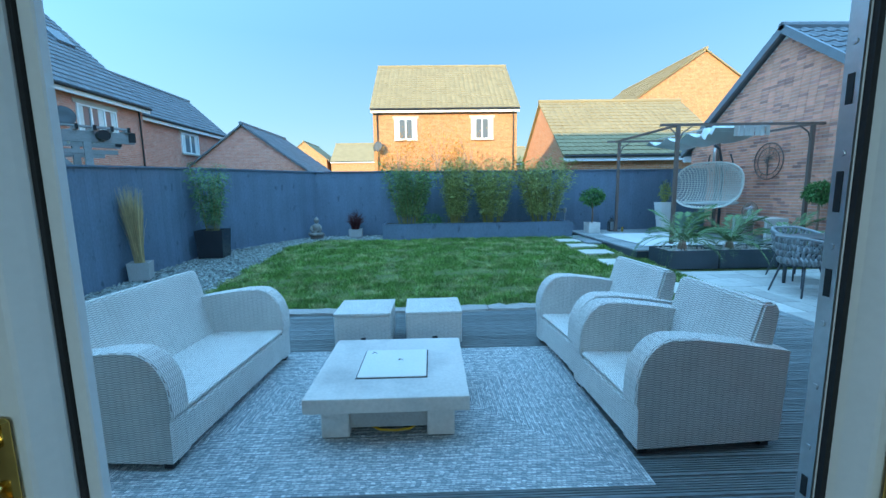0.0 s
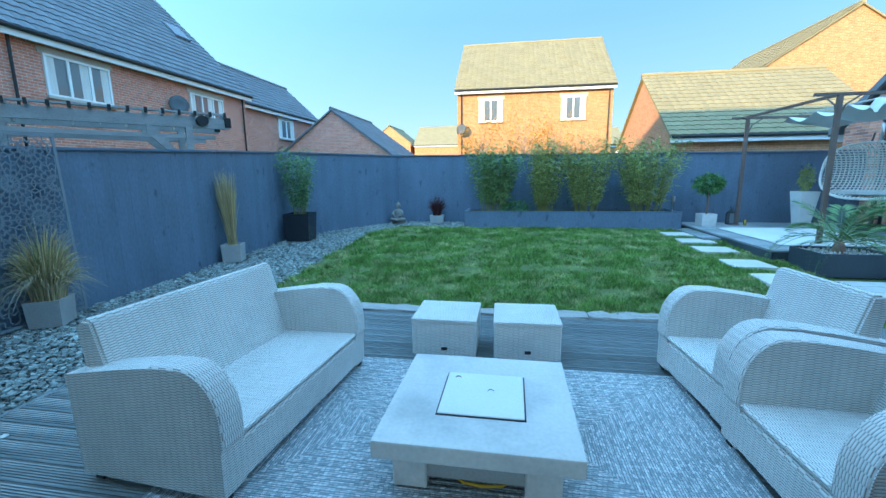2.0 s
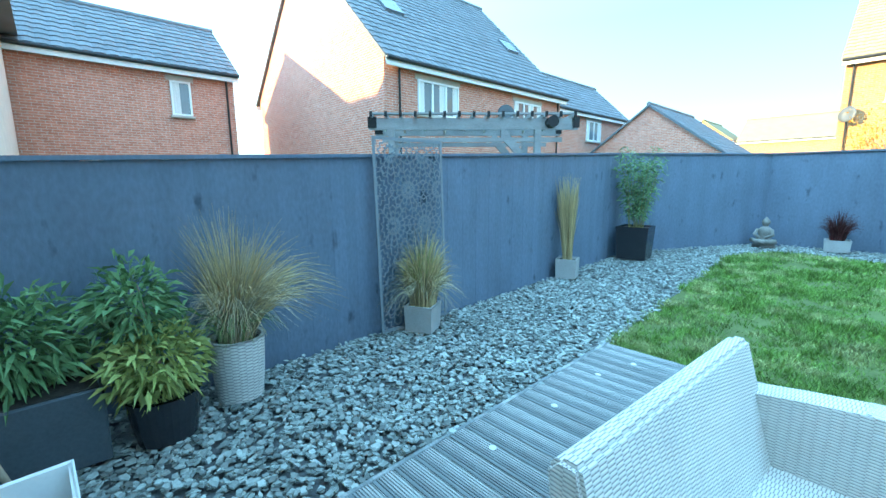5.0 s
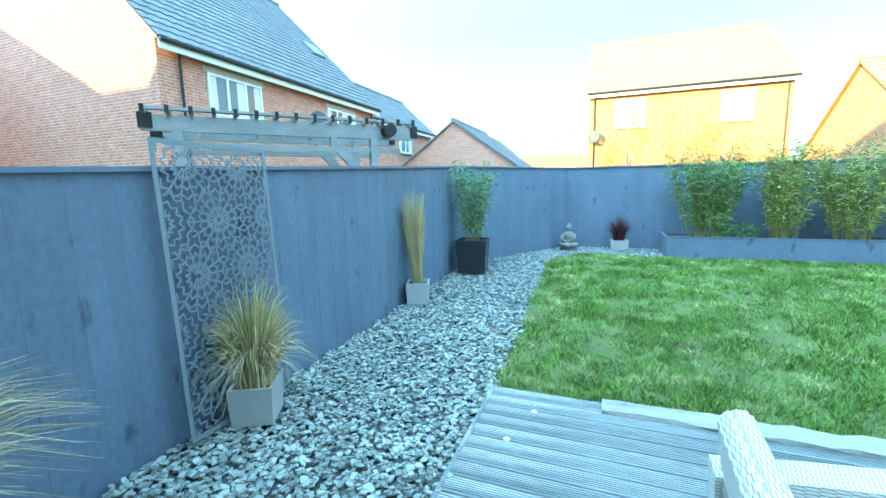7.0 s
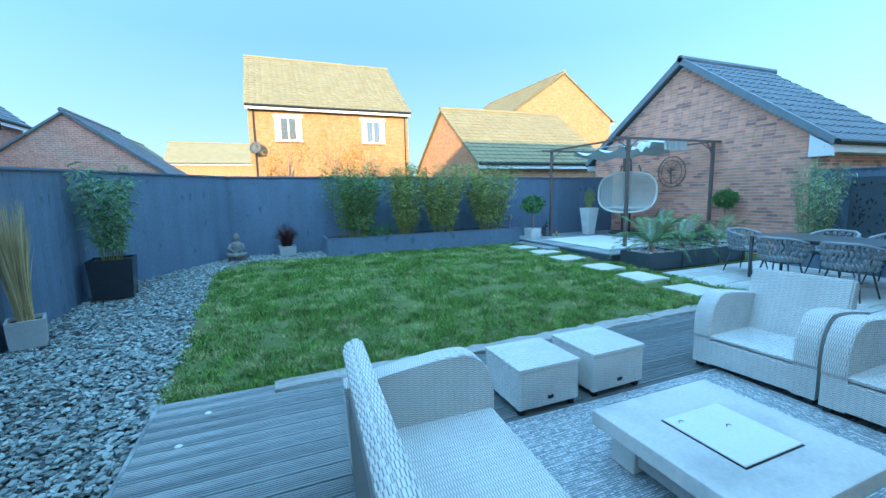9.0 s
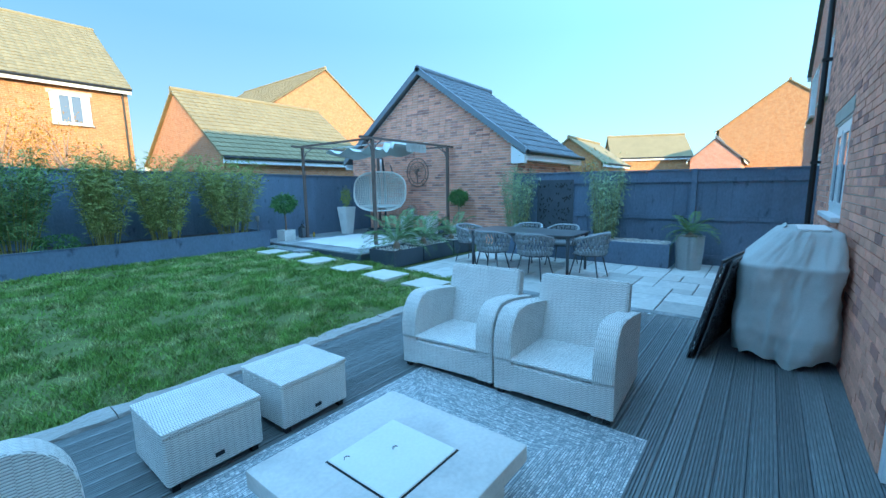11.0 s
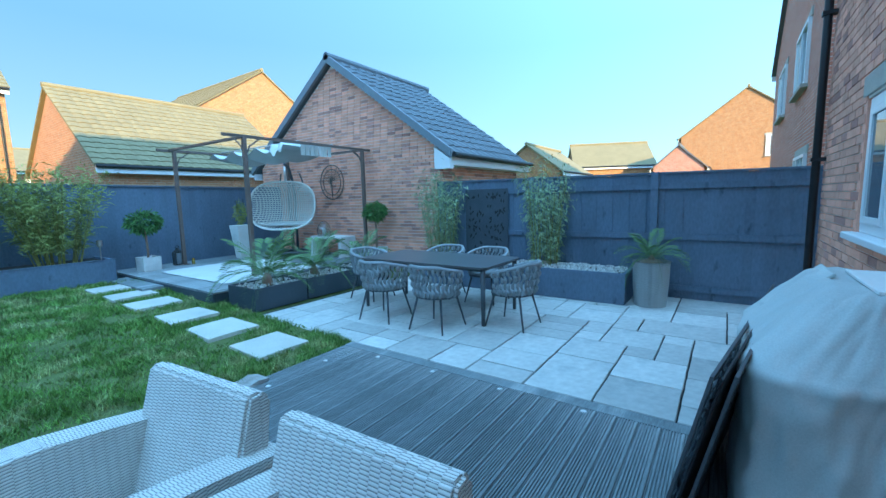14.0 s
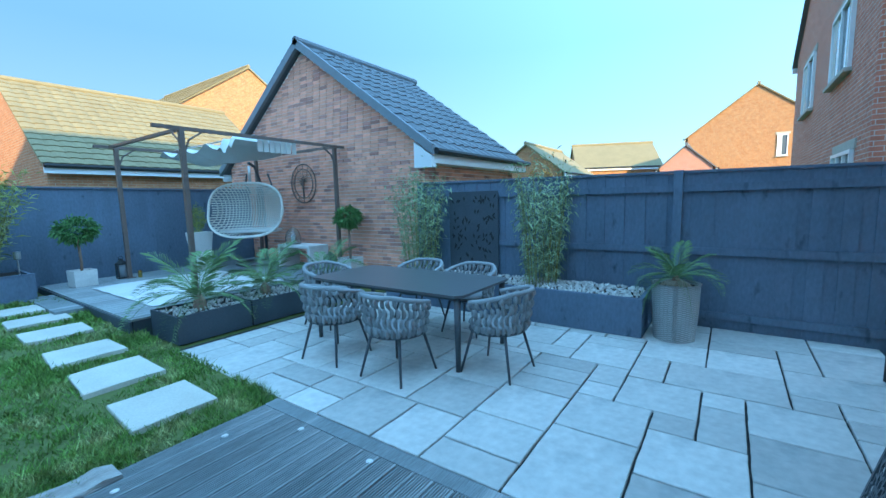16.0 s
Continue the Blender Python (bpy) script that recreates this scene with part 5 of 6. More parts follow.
tuft(t, "grass", 700, 0.72, 0.5, 0.75, 0.006, "straw_pale", 0.42, 0.12, (0.04, 0.1))
tuft(t, "green_grass", 420, 0.42, 0.36, 0.9, 0.008, "leaf", 0.42, 0.12)
tuft(t, "seed_head", 420, 0.85, 0.62, 0.7, 0.009, "straw", 0.42, 0.1, (0.03, 0.22))
tuft(t, "plume", 310, 0.95, 0.32, 0.2, 0.006, "straw", 0.42, 0.1, (0, -0.05))
t = pot_square("concrete_planter", "square grey concrete pot with dry ornamental grass", -4.44, 4.25, 0.0, 0.31, 0.28, 0.92, turn=28)
tuft(t, "grass", 420, 0.85, 0.42, 0.55, 0.014, "straw", 0.22, 0.13, (0.02, 0.02))
tuft(t, "green_shoot", 310, 0.7, 0.28, 0.3, 0.006, "leaf_yellow", 0.26, 0.1)
tuft(t, "dry_stem", 310, 0.5, 0.52, 1.0, 0.009, "straw_pale", 0.28, 0.12)
t = pot_square("concrete_planter", "square grey concrete pot with a tall straw reed", -4.5, 7.3, gz_(7.3), 0.32, 0.3, 0.92, turn=20)
tuft(t, "grass", 520, 1.25, 0.2, 0.05, 0.011, "straw", 0.26, 0.07, (-0.05, 0.05))
t = pot_square("dark_planter", "tall square black planter with bamboo beside the fence", -4.3, 9.35, gz_(9.35), 0.56, 0.6, 0.88, "glaze", turn=8)
bamboo(t, 18, 1.42, 0.38, 1700, "leaf_bush", 0.55, 0.1, 0.022, 0.13, side=1)
t = pot_square("concrete_planter", "square grey concrete pot with dark red grass", -1.7, 12.2, gz_(12.2), 0.38, 0.22, 0.92, turn=5)
tuft(t, "grass", 320, 0.6, 0.36, 0.5, 0.014, "leaf_red", 0.18, 0.1)

# Seated statue on a low plinth.
bm = lathe([(0.19, 0.0), (0.2, 0.05), (0.18, 0.09), (0.22, 0.12), (0.2, 0.17), (0.1, 0.2), (0.115, 0.28), (0.13, 0.37), (0.09, 0.42), (0.045, 0.44), (0.045, 0.46), (0.068, 0.49), (0.075, 0.54), (0.055, 0.58), (0.03, 0.6), (0.02, 0.63)], sides=20, squash=0.8)
tube([(0.12, -0.02, 0.38), (0.16, -0.07, 0.28), (0.06, -0.14, 0.22)], 0.032, bm=bm), tube([(-0.12, -0.02, 0.38), (-0.16, -0.07, 0.28), (-0.06, -0.14, 0.22)], 0.032, bm=bm)
tube([(0.2, -0.04, 0.15), (0.1, -0.17, 0.14), (-0.08, -0.18, 0.13)], 0.05, bm=bm), tube([(-0.2, -0.04, 0.15), (-0.1, -0.17, 0.14), (0.08, -0.18, 0.13)], 0.05, bm=bm)
st = part("statue", bm, M["statue"], smooth=True)
st.matrix_basis = pose(-2.78, 12.05, gz_(12.05) - 0.03, 0, 0, -10)
tagged(st, "weathered stone seated statue in the slate corner", "statue")

# Raised bed along the back fence, with four bamboo clumps.
bed = thing("raised_bed", "long dark painted raised bed along the back fence", "raised bed")
part("front_board", box(-0.84, 4.4, 11.43, 11.48, 0.1, 0.6, 0.004), M["fence"], bed)
part("end_board", box(-0.84, -0.79, 11.48, 12.52, 0.1, 0.6), M["fence"], bed), part("end_board", box(4.35, 4.4, 11.48, 12.52, 0.1, 0.6), M["fence"], bed)
part("soil", box(-0.79, 4.35, 11.48, 12.52, 0.2, 0.56), M["soil"], bed)
part("top_edge", box(-0.85, 4.41, 11.42, 11.5, 0.6, 0.612), M["fence"], bed)
for x, lean, mat, cnt in ((-0.12, 0.86, "leaf", 5200), (1.18, 0.68, "leaf_yellow", 4600), (2.22, 0.74, "leaf_yellow", 5000), (3.68, 0.88, "leaf_yellow", 5600)):
    b = thing("bamboo_clump", "green bamboo clump in the raised bed" if mat == "leaf" else "yellow-green bamboo clump in the raised bed", "bamboo", pose(x, 11.8, 0.555), "bamboo in the raised bed")
    bamboo(b, 34, 1.72, lean, cnt, mat, 0.0, 0.1, 0.021, 0.17, 0.009, 0.5, 0.38, 0.75)
low = thing("low_plants", "low dark green plants in the raised bed", "plants", pose(0.45, 11.75, 0.55))
bush(low, "foliage", (0, 0, 0.12), (0.45, 0.2, 0.22), 450, "leaf_dark", 0.1, 0.03)

# Bamboo in the side bed.
sb = thing("side_bed", "dark painted raised bed topped with white pebbles", "raised bed")
part("front_board", box(7.79, 7.84, 2.98, 6.9, 0.0, 0.46, 0.004), M["fence"], sb), part("end_board", box(7.84, 8.58, 2.98, 3.03, 0.0, 0.46), M["fence"], sb), part("end_board", box(7.84, 8.58, 6.85, 6.9, 0.0, 0.46), M["fence"], sb)
part("soil", box(7.84, 8.58, 3.03, 6.85, 0.1, 0.42), M["soil"], sb)


def chips(name, n, sample, size, flat, mat, seed, sides=5):
    """Loose flat stones as one joined mesh; sample(r) gives places."""
    r = np.random.RandomState(seed)
    p = sample(r, n)
    n = len(p)
    a0 = r.uniform(0, 6.28, (n, 1))
    ang = a0 + np.arange(sides)[None] * 2 * math.pi / sides + r.uniform(-0.3, 0.3, (n, sides))
    rad = size * r.uniform(0.55, 1.2, (n, 1)) * r.uniform(0.7, 1.2, (n, sides))
    st_ = r.uniform(0.55, 1.0, (n, 1))
    lx, ly = rad * np.cos(ang), rad * np.sin(ang) * st_
    tx, ty = r.normal(0, 0.2, (n, 1)), r.normal(0, 0.2, (n, 1))
    th = flat * r.uniform(0.5, 1.4, (n, 1))
    rot = r.uniform(0, 6.28, (n, 1))
    X, Y = lx * np.cos(rot) - ly * np.sin(rot), lx * np.sin(rot) + ly * np.cos(rot)
    Z = X * tx + Y * ty
    bot = np.stack([p[:, :1] + X, p[:, 1:2] + Y, p[:, 2:] + Z], 2)
    top = np.stack([p[:, :1] + X * 0.86, p[:, 1:2] + Y * 0.86, p[:, 2:] + Z + th], 2)
    v = np.concatenate([bot, top], 1).reshape(-1, 3)
    m = 2 * sides
    f = []
    for i in range(n):
        k = m * i
        f.append(tuple(k + sides + j for j in range(sides)))
        f += [(k + j, k + (j + 1) % sides, k + sides + (j + 1) % sides, k + sides + j) for j in range(sides)]
    return part(name, mesh_of(name, v.tolist(), f, mat), None)


def bed_pebbles(r, n):
    return np.stack([r.uniform(7.86, 8.56, n), r.uniform(3.05, 6.83, n), r.uniform(0.425, 0.44, n)], 1)


tagged(chips("pebbles", 1500, bed_pebbles, 0.022, 0.02, M["pebble"], 3), "white pebbles covering the side bed", "pebbles", kind="stuff")
for y, s in ((4.36, 0.42), (6.5, 0.42)):
    b = thing("bamboo_clump", "tall green bamboo screening the side fence", "bamboo", pose(8.25, y, 0.415), "bamboo in the side bed")
    bamboo(b, 26, 1.7, s + 0.08, 2900, "leaf_grey", 0.0, 0.03, 0.016, 0.1, 0.006, 0.9, 0.55, -0.3)

# Slate chippings.
def slate_places(r, n):
    y = r.uniform(0.9, 12.5, n)
    x = r.uniform(-4.68, 0.0, n)
    lawn_l = np.array([lawn_left(min(q, 11.45)) for q in y])
    edge = np.where(y < 5.3, -2.9, np.where(y < 11.45, lawn_l, -0.86))
    fence = np.where(y < 9.9, -4.68, -4.68 + (y - 9.9) * 0.674)
    ok = (x < edge + r.normal(0, 0.025, n)) & (x > fence)
    keep = r.uniform(0, 1, n) < np.where(y < 7.5, 1.0, 0.6)
    y, x = y[ok & keep], x[ok & keep]
    return np.stack([x, y, np.maximum(0, 0.03 * (y - 5.2)) - 0.045 + r.uniform(0, 0.045, len(x))], 1)


tagged(chips("slate_chippings", 66000, slate_places, 0.029, 0.0075, M["slate"], 9), "grey slate chippings between the fence and lawn", "gravel", kind="stuff")

# Grass.
r = np.random.RandomState(12)
n = 190000
gy = 5.28 + (11.5 - 5.28) * r.uniform(0, 1, n) ** 1.35
gx = r.uniform(-3.1, 4.72, n)
gl = -2.88 - 0.035 * (gy - 5.3) + np.maximum(0, gy - 10.6) ** 2 * 0.75
patch = np.array([noise.noise((a * 1.7, b * 1.7, 0.0)) + 0.6 * noise.noise((a * 6, b * 6, 3.0)) for a, b in zip(gx, gy)])
ok = (gx > gl + r.normal(0, 0.04, n)) & (patch + r.uniform(-0.4, 0.5, n) > -0.18) & (gy > 5.28 + 0.03 * r.normal(size=n))
for y0, y1 in ((5.66, 6.28), (6.64, 7.3), (7.6, 8.2), (8.72, 9.28), (9.6, 10.15), (10.4, 10.95)):
    ok &= ~((abs(gx - 4.08) < 0.32) & (gy > y0 - 0.02) & (gy < y1 + 0.01))
gx, gy, patch = gx[ok], gy[ok], patch[ok]
n = len(gx)
gh = (0.042 + 0.045 * patch + 0.014 * r.normal(size=n)).clip(0.012, 0.1)
ga = r.uniform(0, 6.28, n)
wd = 0.0045 + 0.0009 * (gy - 5)
lx, ly = r.normal(0, 0.55, n) * gh, r.normal(0, 0.55, n) * gh
zz = np.maximum(0, 0.03 * (gy - 5.2)) - 0.02
v = np.stack([np.stack([gx - wd * np.cos(ga), gy - wd * np.sin(ga), zz], 1), np.stack([gx + wd * np.cos(ga), gy + wd * np.sin(ga), zz], 1), np.stack([gx + lx, gy + ly, zz + gh], 1)], 1).reshape(-1, 3)
tagged(part("lawn_grass", mesh_of("lawn_grass", v.tolist(), [(3 * i, 3 * i + 1, 3 * i + 2) for i in range(n)], M["grass"]), None), "short uneven green lawn grass", "grass", kind="stuff")

# Stepping stones.
for i, (y0, y1) in enumerate(((5.66, 6.28), (6.64, 7.3), (7.6, 8.2), (8.72, 9.28), (9.6, 10.15), (10.4, 10.95))):
    rnd = random.Random(30 + i)
    bm = bmesh.new()
    w = lambda: rnd.uniform(-0.02, 0.02)
    xm = 4.08
    prism([(xm - 0.32 + w(), y0 + w()), (xm + w(), y0 - 0.01 + w()), (xm + 0.3 + w(), y0 + w()), (xm + 0.31 + w(), y1 + w()), (xm + w(), y1 + w()), (xm - 0.3 + w(), y1 + w())], -0.05, 0.018, bm=bm)
    bmesh.ops.bevel(bm, geom=[e for e in bm.edges], offset=0.006, segments=1, affect="EDGES")
    o = part("stepping_stone", bm, M["step_stone"])
    o.location = (0, 0, gz_((y0 + y1) / 2))
    tagged(o, "pale rectangular stepping stone set in the lawn", "stepping stone", "stepping stones")


# ---- terrace, pergola and hanging chair ----
TZ = 0.25
terr = thing("terrace", "low dark-edged terrace with grey boards", "terrace", kind="structure")
part("terrace_base", box(4.65, 8.86, 8.25, 12.54, -0.05, TZ - 0.03), M["fence_dark"], terr)
nb = 29
tb = bpy.data.meshes.new("terrace_board")
bm = box(4.63, 8.86, 0, 0.142, -0.028, 0.0, 0.003)
bm.to_mesh(tb)
tb.materials.append(M["deck"])
bm.free()
for i in range(nb):
    o = part("terrace_board", tb, None, terr)
    o.location = (0, 8.25 + i * 0.148, TZ)
part("fascia", box(4.61, 4.635, 8.24, 12.54, 0.0, TZ - 0.03), M["fence_dark"], terr)
sheet = thing("ground_sheet", "pale grey sheet laid over the terrace", "ground sheet", pose(0, 0, TZ + 0.004))
bm = bmesh.new()
nx, ny = 24, 24
gridv = [[bm.verts.new((5.05 + 2.1 * i / nx + 0.03 * noise.noise((i * 0.4, j * 0.4, 1)), 8.75 + 2.5 * j / ny + 0.04 * noise.noise((i * 0.4, j * 0.4, 7)), 0.012 + 0.012 * noise.noise((i * 0.35, j * 0.35, 2)))) for i in range(nx + 1)] for j in range(ny + 1)]
for j in range(ny):
    for i in range(nx):
        bm.faces.new((gridv[j][i], gridv[j][i + 1], gridv[j + 1][i + 1], gridv[j + 1][i]))
part("cloth", bm, M["terrace"], sheet, smooth=True)
step = thing("terrace_step", "dark stone step up to the terrace", "step")
part("slab", box(4.28, 4.63, 9.95, 11.6, -0.02, 0.2, 0.008), M["deck"], step)

perg = thing("pergola", "slim brown metal pergola with gathered canopy", "pergola")
PT = 2.76
for x, y in ((5.72, 8.95), (5.84, 11.95), (8.66, 9.0), (8.7, 11.95)):
    part("post", box(x - 0.035, x + 0.035, y - 0.035, y + 0.035, TZ, PT, 0.004), M["pergola"], perg)
    part("foot_plate", box(x - 0.08, x + 0.08, y - 0.08, y + 0.08, TZ, TZ + 0.012), M["pergola"], perg)
part("beam", box(5.35, 8.95, 8.94, 9.0, PT, PT + 0.05), M["pergola"], perg), part("beam", box(5.5, 8.82, 11.92, 11.98, PT, PT + 0.05), M["pergola"], perg)
part("beam", box(5.72, 5.78, 9.0, 11.92, PT + 0.002, PT + 0.048), M["pergola"], perg), part("beam", box(8.64, 8.7, 9.0, 11.92, PT + 0.002, PT + 0.048), M["pergola"], perg)
for (x, y), (dx, dy) in (((5.72, 8.95), (1, 0)), ((8.66, 9.0), (-1, 0)), ((8.66, 9.0), (0, 1)), ((5.84, 11.95), (1, 0)), ((5.72, 8.95), (0, 1))):
    part("brace", tube([(x + dx * 0.03, y + dy * 0.03, PT - 0.32), (x + dx * 0.1, y + dy * 0.1, PT - 0.14), (x + dx * 0.3, y + dy * 0.3, PT)], 0.014, sides=6), M["pergola"], perg)
part("canopy_rail", tube([(6.9, 8.98, PT + 0.06), (6.9, 11.94, PT + 0.06)], 0.015, sides=6), M["steel"], perg), part("canopy_rail", tube([(7.75, 8.98, PT + 0.06), (7.75, 11.94, PT + 0.06)], 0.015, sides=6), M["steel"], perg)
bm = bmesh.new()
cn, cm = 44, 16
cg = []
for i in range(cn + 1):
    u = i / cn
    row = []
    for j in range(cm + 1):
        w = j / cm
        x = 6.55 + 1.25 * w
        y = 9.12 + 2.75 * u
        fold = 0.06 * math.sin(u * 60) * (1 if u < 0.14 else 0.25)
        sag = -0.27 * math.sin(math.pi * min(1, (u * 3.2) % 1.0)) - 0.05
        z = PT + 0.02 + (sag * (0.55 + 0.45 * math.sin(math.pi * w)) if u > 0.14 else fold - 0.05 - 0.16 * (w < 0.02) ) + 0.02 * noise.noise((x * 3, y * 3, 0))
        row.append(bm.verts.new((x, y, z)))
    cg.append(row)
for i in range(cn):
    for j in range(cm):
        bm.faces.new((cg[i][j], cg[i][j + 1], cg[i + 1][j + 1], cg[i + 1][j]))
part("canopy", bm, M["canvas"], perg, "pale gathered fabric canopy", smooth=True)
for j in range(7):
    part("canopy_drop", box(7.0 + j * 0.115, 7.09 + j * 0.115, 9.06, 9.075 + 0.02 * (j % 2), PT - 0.2, PT + 0.03), M["canvas"], perg)

# Hanging double egg chair on its stand: a bowed shell of crossing strands.
egg = thing("hanging_chair", "pale woven double egg chair hanging from its stand", "hanging chair", pose(7.95, 11.05, 0, 0, 0, -52))
rim = []
for j in range(40):
    a = 2 * math.pi * j / 40
    k = 1 / (abs(math.cos(a)) ** 2.8 + abs(math.sin(a)) ** 2.8) ** (1 / 2.8)
    rim.append((0.78 * k * math.cos(a), -0.3 + 0.12 * math.sin(a) - 0.1 * (math.sin(a) < 0) * abs(math.sin(a)), 1.53 + 0.58 * k * math.sin(a)))
part("rim", tube(rim, 0.026, sides=8, close=True), M["wicker_plain"], egg, "pale cane rim", smooth=True)


def shell(u, w):
    """A place on the shell; u along its width, w up it, both from -1 to 1."""
    e = max(0.0, 1 - (u * u * 0.95 + w * w * 0.95))
    return (0.77 * u, -0.3 + 0.1 * w + 0.62 * e ** 0.5, 1.53 + 0.57 * w)


bm = bmesh.new()
for i in range(-12, 13):
    u = i / 13
    lim = (1 - abs(u) ** 2.8) ** (1 / 2.8)
    part("strand", tube([shell(u, lim * t) for t in [x / 8 for x in range(-8, 9)]], 0.013, sides=5), M["wicker_plain"], egg)
for i in range(-10, 11):
    w = i / 11
    lim = (1 - abs(w) ** 2.8) ** (1 / 2.8)
    part("strand", tube([shell(lim * t, w) for t in [x / 9 for x in range(-9, 10)]], 0.014, sides=5), M["wicker_plain"], egg)
uv_box(part("seat_cushion", box(-0.6, 0.6, -0.32, 0.2, 1.03, 1.1, 0.03, segments=2), M["canvas"], egg))
part("hanger", tube([(0, 0.05, 2.12), (0, 0.06, 2.5)], 0.032, sides=10), M["steel"], egg, "steel hanging tube", smooth=True)
part("stand_pole", tube([(0, 0.75, TZ + 0.03), (0, 0.78, 1.4), (0, 0.7, 2.1), (0, 0.4, 2.5), (0, 0.06, 2.56)], 0.034, sides=10), M["aluminium"], egg, smooth=True)
part("stand_base", tube([(0.55 * math.cos(a), 0.4 + 0.5 * math.sin(a), TZ + 0.04) for a in [2 * math.pi * j / 24 for j in range(24)]], 0.035, sides=8, close=True), M["aluminium"], egg, smooth=True)
for s in (-1, 1):
    part("stand_brace", tube([(s * 0.16, 0.5, 1.9), (s * 0.3, 0.56, 2.1), (s * 0.24, 0.5, 2.35)], 0.02, sides=6), M["aluminium"], egg)

cone = thing("tall_planter", "tall tapered pale grey planter with a small conifer", "planter", pose(7.12, 11.75, TZ))
bm = bmesh.new()
lo, hi = [bm.verts.new((sx * 0.12, sy * 0.12, 0)) for sx, sy in ((-1, -1), (1, -1), (1, 1), (-1, 1))], [bm.verts.new((sx * 0.2, sy * 0.2, 0.82)) for sx, sy in ((-1, -1), (1, -1), (1, 1), (-1, 1))]
for j in range(4):
    bm.faces.new((lo[j], lo[(j + 1) % 4], hi[(j + 1) % 4], hi[j]))
bm.faces.new(lo[::-1]), bm.faces.new(hi)
part("pot", bm, M["concrete"], cone)
bush(cone, "foliage", (0, 0, 1.12), (0.16, 0.16, 0.36), 700, "leaf_yellow", 0.06, 0.02, 0.2)

bench = thing("side_table", "low grey concrete bench against the brick gable", "bench", pose(8.4, 9.9, TZ))
part("top", box(-0.25, 0.25, -0.55, 0.55, 0.44, 0.5, 0.008), M["concrete"], bench)
part("leg", box(-0.25, 0.25, -0.55, -0.47, 0.0, 0.44), M["concrete"], bench), part("leg", box(-0.25, 0.25, 0.47, 0.55, 0.0, 0.44), M["concrete"], bench)
cl = thing("glass_cloche", "clear glass cloche with a white candle on the bench", "cloche", pose(8.35, 10.15, TZ + 0.5))
part("dome", lathe([(0.16, 0.0), (0.17, 0.12), (0.14, 0.26), (0.07, 0.34), (0.02, 0.37), (0.02, 0.36), (0.065, 0.33), (0.13, 0.255), (0.16, 0.12), (0.15, 0.004)], sides=20), M["clear"], cl, smooth=True)
part("candle", lathe([(0.045, 0.002), (0.045, 0.18), (0.001, 0.185)], sides=14), M["candle"], cl)

art = thing("wall_ornament", "round dark wire tree ornament on the brick gable", "wall art", pose(8.845, 10.33, 2.09, 0, 0, 90))
circle = lambda r, n=32: [(r * math.cos(2 * math.pi * j / n), 0, r * math.sin(2 * math.pi * j / n)) for j in range(n)]
part("ring", tube(circle(0.44), 0.013, sides=6, close=True), M["pergola"], art), part("ring", tube(circle(0.33), 0.01, sides=6, close=True), M["pergola"], art)
bm = bmesh.new()
rnd = random.Random(3)
tube([(0, 0, -0.33), (0.01, 0, -0.1), (0, 0, 0.05)], [0.02, 0.014, 0.008], bm=bm, sides=5)
for j in range(16):
    a = math.pi * (0.06 + 0.88 * j / 15)
    tube([(0, 0, -0.1 + 0.01 * j), (0.14 * math.cos(a), 0, 0.0 + 0.14 * math.sin(a)), (0.31 * math.cos(a + rnd.uniform(-0.1, 0.1)), 0, 0.31 * math.sin(a))], [0.007, 0.005, 0.003], bm=bm, sides=4)
part("tree", bm, M["pergola"], art)
for j in range(12):
    a = 2 * math.pi * j / 12
    part("spoke", tube([(0.33 * math.cos(a), 0, 0.33 * math.sin(a)), (0.44 * math.cos(a), 0, 0.44 * math.sin(a))], 0.006, sides=4), M["pergola"], art)


def topiary(x, y, z, tub, h, r, label):
    t = pot_square("topiary_tub", label, x, y, z, tub, tub * 0.85, 0.96, "concrete", turn=4, category="potted tree")
    part("trunk", tube([(0, 0, tub * 0.7), (0.01, 0, h * 0.5), (0, 0.01, h)], 0.022, sides=8), M["bark"], t, smooth=True)
    bush(t, "crown", (0, 0, h + r * 0.45), (r, r, r * 0.78), 1300, "leaf_dark", 0.085, 0.035, 0.45)
    return t


topiary(5.08, 11.8, TZ, 0.34, 0.85, 0.36, "standard bay tree in a pale square tub on the terrace")
topiary(8.45, 8.45, TZ - 0.02, 0.36, 0.98, 0.3, "standard bay tree in a pale tub by the brick gable")


def lantern(x, y, z, w, h):
    t = thing("lantern", "black metal lantern standing on the terrace", "lantern", pose(x, y, z), "lanterns")
    part("base", box(-w / 2, w / 2, -w / 2, w / 2, 0, 0.03), M["black"], t)
    for sx in (-1, 1):
        for sy in (-1, 1):
            part("bar", box(sx * w * 0.44 - 0.008, sx * w * 0.44 + 0.008, sy * w * 0.44 - 0.008, sy * w * 0.44 + 0.008, 0.03, h * 0.68), M["black"], t)
    part("glass", box(-w * 0.4, w * 0.4, -w * 0.4, w * 0.4, 0.03, h * 0.66), M["glass"], t)
    part("roof", lathe([(w * 0.66, h * 0.68), (w * 0.6, h * 0.72), (w * 0.2, h * 0.86), (w * 0.14, h * 0.92), (0.01, h * 0.94)], sides=4), M["black"], t)
    part("handle", tube([(0.04 * math.cos(a), 0, h * 0.95 + 0.04 * math.sin(a)) for a in [2 * math.pi * j / 12 for j in range(12)]], 0.005, sides=5, close=True), M["black"], t)


